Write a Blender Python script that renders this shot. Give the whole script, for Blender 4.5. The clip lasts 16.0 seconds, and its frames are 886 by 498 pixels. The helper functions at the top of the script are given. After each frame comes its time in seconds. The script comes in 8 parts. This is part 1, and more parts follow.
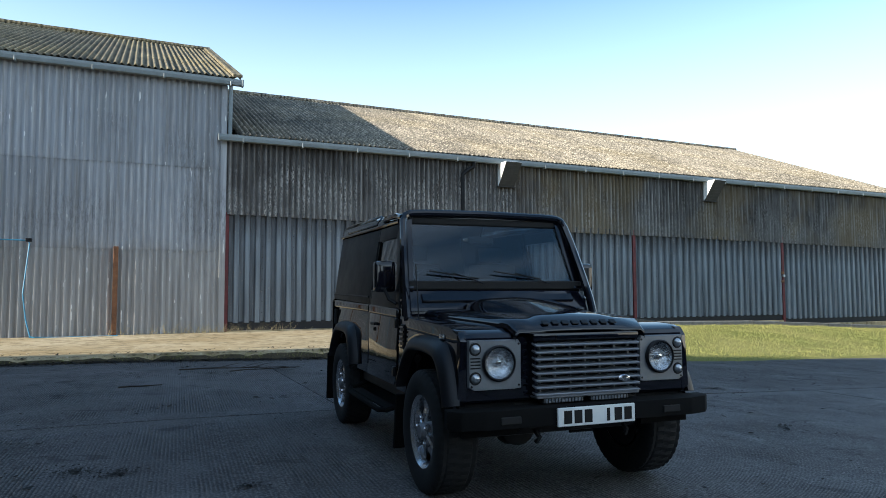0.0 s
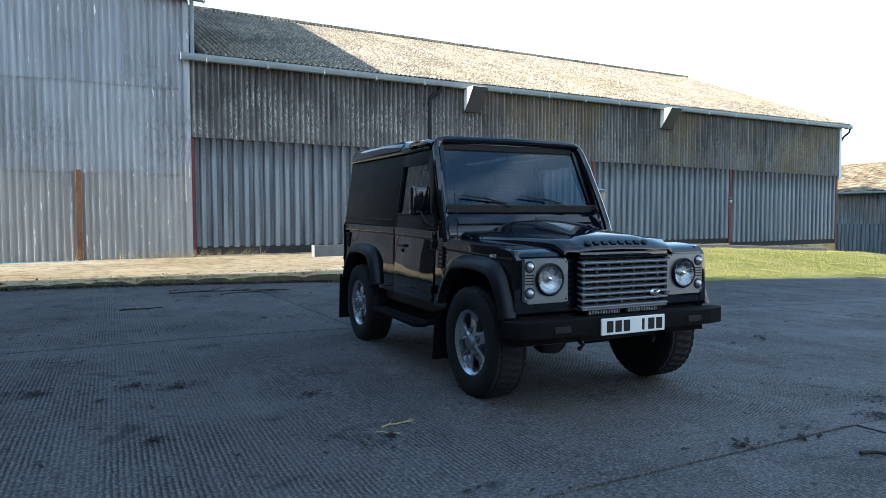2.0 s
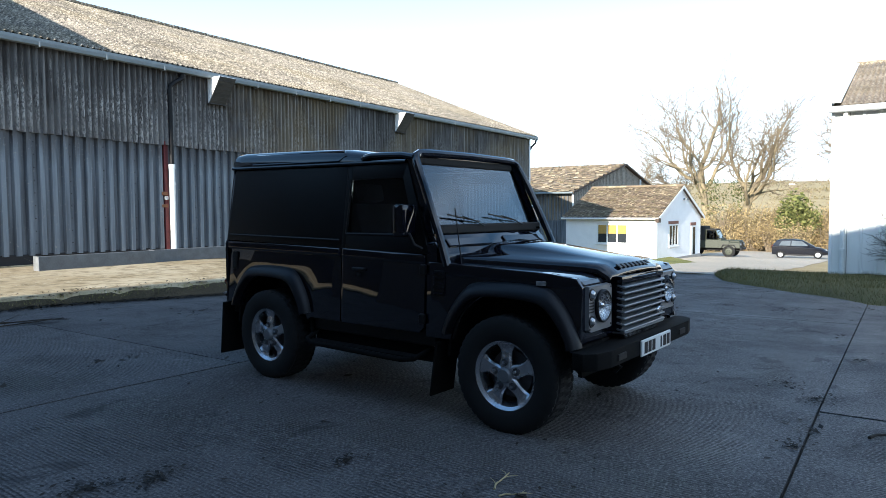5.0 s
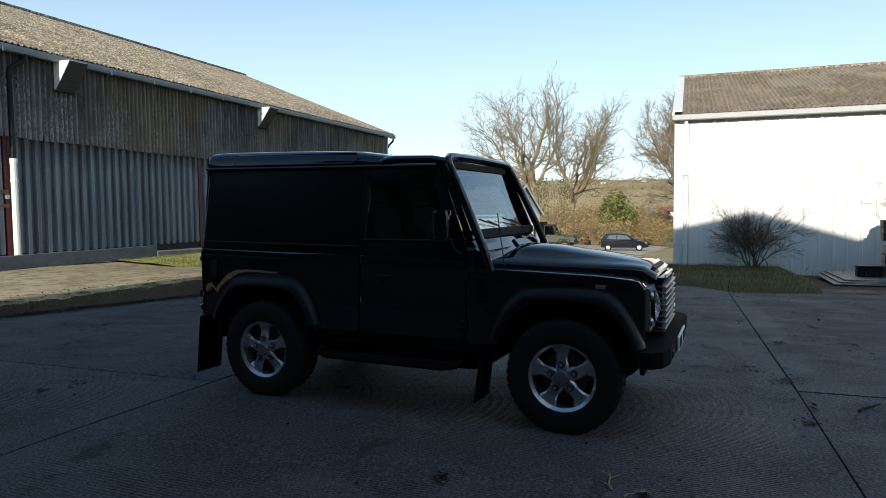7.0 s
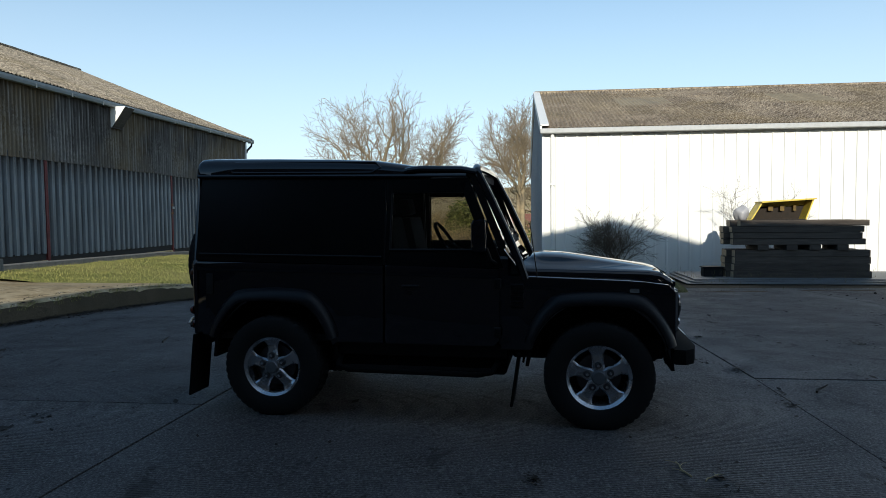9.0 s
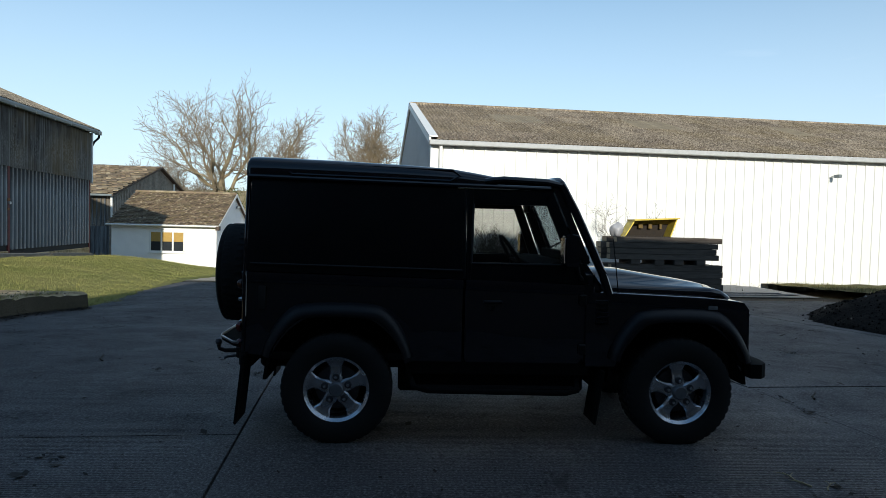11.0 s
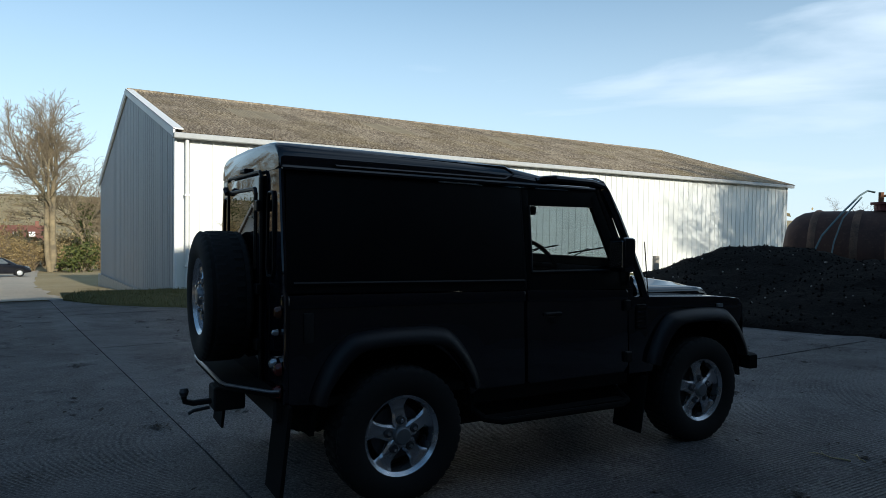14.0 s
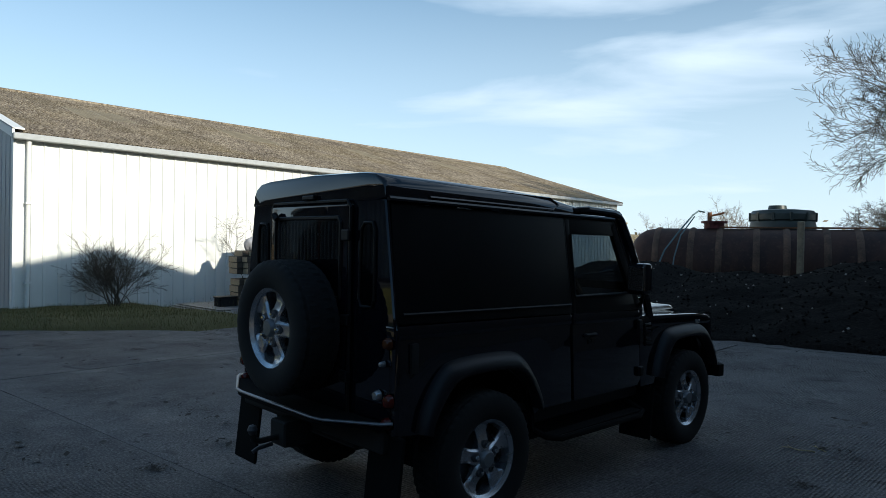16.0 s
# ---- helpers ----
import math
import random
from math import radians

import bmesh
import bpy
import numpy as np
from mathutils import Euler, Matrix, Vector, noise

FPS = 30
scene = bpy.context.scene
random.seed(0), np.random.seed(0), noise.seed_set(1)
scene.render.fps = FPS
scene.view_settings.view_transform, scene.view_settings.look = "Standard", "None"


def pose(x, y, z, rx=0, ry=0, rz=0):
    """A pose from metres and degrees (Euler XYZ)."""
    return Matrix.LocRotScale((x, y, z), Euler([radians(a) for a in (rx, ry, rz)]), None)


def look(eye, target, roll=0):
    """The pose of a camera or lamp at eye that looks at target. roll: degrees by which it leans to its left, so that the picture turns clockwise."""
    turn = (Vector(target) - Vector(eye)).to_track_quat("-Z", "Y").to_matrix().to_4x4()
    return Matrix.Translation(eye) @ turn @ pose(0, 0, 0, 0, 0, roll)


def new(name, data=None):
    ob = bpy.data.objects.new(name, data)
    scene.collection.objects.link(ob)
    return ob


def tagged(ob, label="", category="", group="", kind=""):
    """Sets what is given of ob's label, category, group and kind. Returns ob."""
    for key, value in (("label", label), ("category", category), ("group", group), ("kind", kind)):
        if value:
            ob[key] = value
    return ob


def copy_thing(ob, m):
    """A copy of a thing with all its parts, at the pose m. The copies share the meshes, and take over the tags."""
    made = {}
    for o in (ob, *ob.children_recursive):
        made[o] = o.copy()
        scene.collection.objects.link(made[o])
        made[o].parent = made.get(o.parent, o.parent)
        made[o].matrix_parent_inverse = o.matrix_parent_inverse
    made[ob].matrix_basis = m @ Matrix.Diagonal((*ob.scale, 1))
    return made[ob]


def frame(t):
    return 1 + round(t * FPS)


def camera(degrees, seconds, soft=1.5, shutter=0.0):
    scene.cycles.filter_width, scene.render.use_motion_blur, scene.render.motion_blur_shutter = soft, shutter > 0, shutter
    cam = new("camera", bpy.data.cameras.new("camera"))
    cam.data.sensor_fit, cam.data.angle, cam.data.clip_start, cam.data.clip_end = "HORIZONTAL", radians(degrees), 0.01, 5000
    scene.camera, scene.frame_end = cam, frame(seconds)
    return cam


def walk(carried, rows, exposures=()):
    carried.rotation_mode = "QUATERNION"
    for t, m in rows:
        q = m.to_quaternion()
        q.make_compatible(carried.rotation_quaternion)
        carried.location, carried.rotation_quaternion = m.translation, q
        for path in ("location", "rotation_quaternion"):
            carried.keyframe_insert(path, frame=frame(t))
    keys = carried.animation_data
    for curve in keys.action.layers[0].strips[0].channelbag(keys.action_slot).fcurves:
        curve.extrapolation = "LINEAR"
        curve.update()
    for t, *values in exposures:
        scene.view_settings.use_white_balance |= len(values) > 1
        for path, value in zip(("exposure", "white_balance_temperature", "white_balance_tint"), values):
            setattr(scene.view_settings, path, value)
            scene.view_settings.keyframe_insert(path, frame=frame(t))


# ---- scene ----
cam = camera(66.8, 16.0, 0.85)
PATH = [
    (0, (-0.424, -0.161, 1.22), (0.404, 1.656, 1.347), -0.2),
    (0.5, (-0.585, -0.29, 1.154), (0.352, 1.475, 1.221), -0.3),
    (1, (-0.754, -0.38, 1.109), (0.234, 1.359, 1.091), -0.4),
    (1.5, (-0.936, -0.284, 1.138), (0.041, 1.458, 1.056), -0.3),
    (2, (-1.145, -0.111, 1.207), (-0.171, 1.633, 1.111), -0.2),
    (2.5, (-1.295, 0.232, 1.248), (-0.31, 1.97, 1.142), -0.2),
    (3, (-1.577, 0.539, 1.296), (-0.484, 2.21, 1.19), -0.1),
    (3.5, (-1.845, 0.767, 1.311), (-0.576, 2.309, 1.205), -0.1),
    (4, (-2.0, 1.084, 1.305), (-0.577, 2.485, 1.188), -0.4),
    (4.5, (-2.193, 1.37, 1.342), (-0.652, 2.639, 1.222), -0.4),
    (5, (-2.459, 1.687, 1.397), (-0.806, 2.808, 1.284), -0.3),
    (5.2, (-2.536, 1.818, 1.394), (-0.855, 2.895, 1.279), -0.3),
    (7.5, (-3.16, 3.292, 1.486), (-1.252, 3.881, 1.368), -0.5),
    (8, (-3.306, 3.607, 1.502), (-1.372, 4.104, 1.395), -0.5),
    (8.5, (-3.437, 3.88, 1.51), (-1.47, 4.226, 1.405), -0.6),
    (9, (-3.398, 4.257, 1.493), (-1.413, 4.474, 1.385), -0.5),
    (11.3, (-3.078, 6.192, 1.514), (-1.107, 5.863, 1.422), 0.7),
    (11.5, (-3.011, 6.334, 1.542), (-1.049, 5.963, 1.438), -0.0),
    (12, (-2.779, 6.662, 1.529), (-0.852, 6.137, 1.429), 0.1),
    (12.5, (-2.588, 6.995, 1.514), (-0.703, 6.331, 1.429), 0.2),
    (13, (-2.389, 7.285, 1.52), (-0.573, 6.451, 1.448), 0.3),
    (13.5, (-2.054, 7.532, 1.488), (-0.321, 6.537, 1.419), 0.6),
    (14, (-1.755, 7.862, 1.482), (-0.087, 6.761, 1.423), 0.8),
    (14.5, (-1.492, 8.172, 1.502), (0.102, 6.966, 1.45), 1.0),
    (15, (-1.17, 8.404, 1.504), (0.356, 7.112, 1.459), 1.0),
    (15.5, (-1.007, 8.685, 1.53), (0.447, 7.311, 1.499), 1.0),
    (16, (-0.961, 8.988, 1.567), (0.387, 7.511, 1.547), 1.1),
]
EXPOSURES = [(0, 1.06, 6080, 6), (1.5, 1.43, 5980, 6), (3.5, 2.0, 5900, 7), (5.2, 1.05, 5780, 8), (7.5, 0.1, 6250, 7), (9, 0.0, 6050, 6), (12, -0.06, 5950, 5), (16, 0.02, 5980, 4)]
walk(cam, [(t, look(eye, target, roll)) for t, eye, target, roll in PATH], EXPOSURES)

# ---- world, sun and exposure ----
SUN_SLOPE, SUN_DY = 0.313, 0.015
sun_dir = Vector((1.0, SUN_DY, -SUN_SLOPE)).normalized()
sun_el = math.asin(-sun_dir.z)
sun_az = math.atan2(-sun_dir.x, -sun_dir.y)

world = bpy.data.worlds.new("sky")
scene.world = world
world.use_nodes = True
wn, wl = world.node_tree.nodes, world.node_tree.links
bg = wn["Background"]
sky = wn.new("ShaderNodeTexSky")
sky.sky_type = "NISHITA"
sky.sun_disc = False
sky.sun_elevation = sun_el
sky.sun_rotation = sun_az
sky.air_density, sky.dust_density, sky.ozone_density = 1.0, 0.25, 0.8
tc = wn.new("ShaderNodeTexCoord")
mp = wn.new("ShaderNodeMapping")
mp.inputs["Scale"].default_value = (1.2, 1.2, 6.5)
mp.inputs["Rotation"].default_value = (0.12, 0.22, 0.3)
wl.new(tc.outputs["Generated"], mp.inputs["Vector"])
cn = wn.new("ShaderNodeTexNoise")
cn.inputs["Scale"].default_value = 1.5
cn.inputs["Detail"].default_value = 9.0
cn.inputs["Roughness"].default_value = 0.5
cn.inputs["Distortion"].default_value = 0.3
wl.new(mp.outputs["Vector"], cn.inputs["Vector"])
cr = wn.new("ShaderNodeValToRGB")
cr.color_ramp.elements[0].position = 0.40
cr.color_ramp.elements[1].position = 0.70
wl.new(cn.outputs["Fac"], cr.inputs["Fac"])
sx = wn.new("ShaderNodeSeparateXYZ")
wl.new(tc.outputs["Generated"], sx.inputs["Vector"])
haze = wn.new("ShaderNodeMapRange")
haze.inputs["From Min"].default_value, haze.inputs["From Max"].default_value = 0.0, 0.44
haze.inputs["To Min"].default_value, haze.inputs["To Max"].default_value = 0.9, 0.0
wl.new(sx.outputs["Z"], haze.inputs["Value"])
far_side = wn.new("ShaderNodeMapRange")
far_side.inputs["From Min"].default_value, far_side.inputs["From Max"].default_value = 0.25, -0.75
far_side.inputs["To Min"].default_value, far_side.inputs["To Max"].default_value = 0.06, 1.0
wl.new(sx.outputs["Y"], far_side.inputs["Value"])
cloudy = wn.new("ShaderNodeMath")
cloudy.operation = "MULTIPLY"
wl.new(cr.outputs["Color"], cloudy.inputs[0])
wl.new(far_side.outputs["Result"], cloudy.inputs[1])
mx = wn.new("ShaderNodeMath")
mx.operation = "MAXIMUM"
wl.new(cloudy.outputs[0], mx.inputs[0])
wl.new(haze.outputs["Result"], mx.inputs[1])
mm = wn.new("ShaderNodeMath")
mm.operation = "MULTIPLY"
mm.inputs[1].default_value = 0.97
wl.new(mx.outputs[0], mm.inputs[0])
cm = wn.new("ShaderNodeMix")
cm.data_type = "RGBA"
wl.new(mm.outputs[0], cm.inputs["Factor"])
air = wn.new("ShaderNodeMix")
air.data_type, air.blend_type = "RGBA", "MULTIPLY"
air.inputs["Factor"].default_value = 1.0
air.inputs["B"].default_value = (0.86, 1.07, 1.14, 1)
wl.new(sky.outputs["Color"], air.inputs["A"])
wl.new(air.outputs["Result"], cm.inputs["A"])
cm.inputs["B"].default_value = (7.2, 8.0, 9.0, 1)
wl.new(cm.outputs["Result"], bg.inputs["Color"])
bg.inputs["Strength"].default_value = 0.12

sun_data = bpy.data.lights.new("sun", "SUN")
sun_data.energy, sun_data.angle, sun_data.color = 5.0, radians(0.55), (1.0, 0.88, 0.72)
sun = new("sun", sun_data)
sun.rotation_mode = "QUATERNION"
sun.rotation_quaternion = sun_dir.to_track_quat("-Z", "Y")
sun.location = (-60, 0, 40)


# ---- helpers for building ----
def part(name, bm, material, parent=None, label="", smooth=None):
    """Links a bmesh as one mesh object, under a thing or part."""
    me = bpy.data.meshes.new(name)
    bm.to_mesh(me)
    bm.free()
    if material is not None:
        me.materials.append(material)
    if smooth is not None:
        me.shade_smooth()
        me.set_sharp_from_angle(angle=radians(smooth))
    ob = new(name, me)
    if parent is not None:
        ob.parent = parent
    if label:
        ob["label"] = label
    return ob


def link_mesh(name, me, parent=None, m=None):
    ob = new(name, me)
    if parent is not None:
        ob.parent = parent
    if m is not None:
        ob.matrix_basis = m
    return ob


def mesh_of(name, bm, material, smooth=None):
    me = bpy.data.meshes.new(name)
    bm.to_mesh(me)
    bm.free()
    me.materials.append(material)
    if smooth is not None:
        me.shade_smooth()
        me.set_sharp_from_angle(angle=radians(smooth))
    return me


def thing(name, label, category, group="", kind="", m=None):
    e = new(name)
    e.empty_display_size = 0.2
    if m is not None:
        e.matrix_basis = m
    return tagged(e, label, category, group, kind)


def add_box(bm, x0, y0, z0, x1, y1, z1, bevel=0.0, m=None, seg=1):
    r = bmesh.ops.create_cube(bm, size=1.0)
    vs = r["verts"]
    for v in vs:
        v.co = Vector(((x0 + x1) / 2 + v.co.x * (x1 - x0), (y0 + y1) / 2 + v.co.y * (y1 - y0), (z0 + z1) / 2 + v.co.z * (z1 - z0)))
    if bevel:
        es = {e for v in vs for e in v.link_edges}
        r = bmesh.ops.bevel(bm, geom=list(es), offset=bevel, segments=seg, profile=0.7, affect="EDGES")
        vs = list({v for f in r["faces"] for v in f.verts} | {v for v in vs if v.is_valid})
    if m is not None:
        for v in vs:
            v.co = m @ v.co
    return vs


def box(x0, y0, z0, x1, y1, z1, bevel=0.0, m=None, seg=1):
    bm = bmesh.new()
    add_box(bm, x0, y0, z0, x1, y1, z1, bevel, m, seg)
    return bm


def add_ring_loft(bm, rings, closed=True, caps=True):
    """Joins rings of points, each a list of the same length."""
    rows = [[bm.verts.new(p) for p in ring] for ring in rings]
    n = len(rows[0])
    for a, b in zip(rows, rows[1:]):
        for i in range(n if closed else n - 1):
            j = (i + 1) % n
            bm.faces.new((a[i], a[j], b[j], b[i]))
    if caps and closed:
        bm.faces.new(list(reversed(rows[0])))
        bm.faces.new(rows[-1])
    return rows


def add_tube(bm, pts, r, n=8, r_end=None):
    """A round bar along a line of points."""
    pts = [Vector(p) for p in pts]
    rings = []
    up = Vector((0, 0, 1))
    prev = None
    for i, p in enumerate(pts):
        d = (pts[min(i + 1, len(pts) - 1)] - pts[max(i - 1, 0)]).normalized()
        if prev is None:
            a = d.cross(up if abs(d.z) < 0.9 else Vector((1, 0, 0))).normalized()
        else:
            a = (prev - d * prev.dot(d)).normalized()
        prev = a
        b = d.cross(a)
        rr = r if r_end is None else r + (r_end - r) * i / (len(pts) - 1)
        rings.append([p + a * (rr * math.cos(2 * math.pi * k / n)) + b * (rr * math.sin(2 * math.pi * k / n)) for k in range(n)])
    add_ring_loft(bm, rings)


def tube(pts, r, n=8, r_end=None):
    bm = bmesh.new()
    add_tube(bm, pts, r, n, r_end)
    return bm


def add_lathe(bm, prof, n=24, axis="y", m=None):
    """Turns a profile of (radius, height) round an axis."""
    rings = []
    for k in range(n):
        a = 2 * math.pi * k / n
        c, s = math.cos(a), math.sin(a)
        if axis == "y":
            ring = [Vector((r * c, h, r * s)) for r, h in prof]
        elif axis == "x":
            ring = [Vector((h, r * c, r * s)) for r, h in prof]
        else:
            ring = [Vector((r * c, r * s, h)) for r, h in prof]
        if m is not None:
            ring = [m @ p for p in ring]
        rings.append([bm.verts.new(p) for p in ring])
    for k in range(n):
        a, b = rings[k], rings[(k + 1) % n]
        for i in range(len(prof) - 1):
            if prof[i][0] < 1e-6 and prof[i + 1][0] < 1e-6:
                continue
            bm.faces.new((a[i], a[i + 1], b[i + 1], b[i]))
    bmesh.ops.remove_doubles(bm, verts=bm.verts[:], dist=1e-5)


def lathe(prof, n=24, axis="y", m=None):
    bm = bmesh.new()
    add_lathe(bm, prof, n, axis, m)
    bmesh.ops.recalc_face_normals(bm, faces=bm.faces[:])
    return bm


def add_prism(bm, poly, depth, m=None):
    """A flat outline in x and z, drawn out along y from 0 to depth."""
    a = [bm.verts.new((x, 0, z)) for x, z in poly]
    b = [bm.verts.new((x, depth, z)) for x, z in poly]
    n = len(poly)
    fs = [bm.faces.new(a), bm.faces.new(list(reversed(b)))]
    for i in range(n):
        j = (i + 1) % n
        fs.append(bm.faces.new((a[j], a[i], b[i], b[j])))
    if m is not None:
        for v in a + b:
            v.co = m @ v.co
    return a + b, fs


def prism(poly, depth, m=None, bevel=0.0, seg=1):
    bm = bmesh.new()
    vs, fs = add_prism(bm, poly, depth)
    bmesh.ops.recalc_face_normals(bm, faces=bm.faces[:])
    if bevel:
        es = [e for e in bm.edges if len(e.link_faces) == 2 and e.calc_face_angle(0) > 0.5]
        bmesh.ops.bevel(bm, geom=es, offset=bevel, segments=seg, profile=0.7, affect="EDGES", clamp_overlap=True)
    if m is not None:
        bmesh.ops.transform(bm, matrix=m, verts=bm.verts[:])
    bmesh.ops.recalc_face_normals(bm, faces=bm.faces[:])
    return bm


def axes(origin, xd, zd):
    """A pose whose x runs along xd and whose z runs along zd."""
    x, z = Vector(xd).normalized(), Vector(zd).normalized()
    y = z.cross(x)
    m = Matrix((x, y, z)).transposed().to_4x4()
    m.translation = origin
    return m


def lerp(a, b, t):
    return a + (b - a) * t


def curve_at(pts, x):
    """A straight-line graph through points (x, y)."""
    if x <= pts[0][0]:
        return pts[0][1]
    for (xa, ya), (xb, yb) in zip(pts, pts[1:]):
        if x <= xb:
            return ya + (yb - ya) * (x - xa) / (xb - xa)
    return pts[-1][1]


# ---- materials ----
class Mat:
    """A short hand for node materials."""

    def __init__(self, name, rough=0.6, metal=0.0, spec=0.5):
        self.m = bpy.data.materials.new(name)
        self.m.use_nodes = True
        self.n, self.l = self.m.node_tree.nodes, self.m.node_tree.links
        self.b = self.n["Principled BSDF"]
        self.b.inputs["Roughness"].default_value = rough
        self.b.inputs["Metallic"].default_value = metal
        self.b.inputs["Specular IOR Level"].default_value = spec
        self.pos = None

    def node(self, kind, **kw):
        nd = self.n.new(kind)
        for k, v in kw.items():
            nd.inputs[k.replace("_", " ")].default_value = v
        return nd

    def position(self, scale=(1, 1, 1), space="world", rot=(0, 0, 0)):
        if space == "world":
            src = self.n.new("ShaderNodeNewGeometry").outputs["Position"]
        else:
            src = self.n.new("ShaderNodeTexCoord").outputs["Object"]
        mpn = self.n.new("ShaderNodeMapping")
        mpn.inputs["Scale"].default_value = scale
        mpn.inputs["Rotation"].default_value = rot
        self.l.new(src, mpn.inputs["Vector"])
        return mpn.outputs["Vector"]

    def noise(self, scale, detail=4.0, rough=0.55, vec=None, stretch=(1, 1, 1), space="world", distort=0.0):
        nd = self.n.new("ShaderNodeTexNoise")
        nd.inputs["Scale"].default_value = scale
        nd.inputs["Detail"].default_value = detail
        nd.inputs["Roughness"].default_value = rough
        nd.inputs["Distortion"].default_value = distort
        self.l.new(vec if vec is not None else self.position(stretch, space), nd.inputs["Vector"])
        return nd.outputs["Fac"]

    def ramp(self, fac, *stops):
        nd = self.n.new("ShaderNodeValToRGB")
        el = nd.color_ramp.elements
        while len(el) < len(stops):
            el.new(0.5)
        for e, (p, c) in zip(el, stops):
            e.position = p
            e.color = (*c, 1) if isinstance(c, tuple) else (c, c, c, 1)
        self.l.new(fac, nd.inputs["Fac"])
        return nd.outputs["Color"]

    def mix(self, fac, a, b, mode="MIX"):
        nd = self.n.new("ShaderNodeMix")
        nd.data_type = "RGBA"
        nd.blend_type = mode
        for key, v in (("Factor", fac), ("A", a), ("B", b)):
            if isinstance(v, (int, float)):
                nd.inputs[key].default_value = v if key == "Factor" else (v, v, v, 1)
            elif isinstance(v, tuple):
                nd.inputs[key].default_value = (*v, 1)
            else:
                self.l.new(v, nd.inputs[key])
        return nd.outputs["Result"]

    def math(self, op, a, b=0.0):
        nd = self.n.new("ShaderNodeMath")
        nd.operation = op
        for i, v in enumerate((a, b)):
            if isinstance(v, (int, float)):
                nd.inputs[i].default_value = v
            else:
                self.l.new(v, nd.inputs[i])
        return nd.outputs[0]

    def axis(self, which, space="world"):
        nd = self.n.new("ShaderNodeSeparateXYZ")
        self.l.new(self.position((1, 1, 1), space), nd.inputs["Vector"])
        return nd.outputs[which]

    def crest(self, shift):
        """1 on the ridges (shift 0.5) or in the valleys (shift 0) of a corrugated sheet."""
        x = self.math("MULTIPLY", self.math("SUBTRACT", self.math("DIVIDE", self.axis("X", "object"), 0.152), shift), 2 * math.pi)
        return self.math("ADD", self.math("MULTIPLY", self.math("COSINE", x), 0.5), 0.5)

    def random(self):
        return self.n.new("ShaderNodeObjectInfo").outputs["Random"]

    def island(self):
        return self.n.new("ShaderNodeNewGeometry").outputs["Random Per Island"]

    def color(self, c):
        if isinstance(c, tuple):
            self.b.inputs["Base Color"].default_value = (*c, 1)
        else:
            self.l.new(c, self.b.inputs["Base Color"])
        return self

    def rough(self, r):
        self.l.new(r, self.b.inputs["Roughness"])
        return self

    def bump(self, h, strength=0.3, dist=0.01):
        nd = self.n.new("ShaderNodeBump")
        nd.inputs["Strength"].default_value = strength
        nd.inputs["Distance"].default_value = dist
        self.l.new(h, nd.inputs["Height"])
        self.l.new(nd.outputs["Normal"], self.b.inputs["Normal"])
        return self


def plain(name, c, rough=0.6, metal=0.0, vary=0.25, scale=6.0, bump=0.0, spec=0.5, space="world", coat=0.0):
    """A paint, plastic or metal with grain and soft stains."""
    k = Mat(name, rough, metal, spec)
    dark = tuple(x * (1 - vary) for x in c)
    lite = tuple(min(1, x * (1 + vary)) for x in c)
    f1 = k.noise(scale, 5, space=space)
    f2 = k.noise(scale * 9, 3, space=space)
    f = k.math("ADD", k.math("MULTIPLY", f1, 0.65), k.math("MULTIPLY", f2, 0.35))
    k.color(k.ramp(f, (0.3, dark), (0.7, lite)))
    k.rough(k.math("ADD", k.math("MULTIPLY", f1, 0.2), max(0.02, rough - 0.1)))
    if bump:
        k.bump(f2, bump, 0.004)
    if coat:
        k.b.inputs["Coat Weight"].default_value = coat
        k.b.inputs["Coat Roughness"].default_value = 0.03
    return k.m


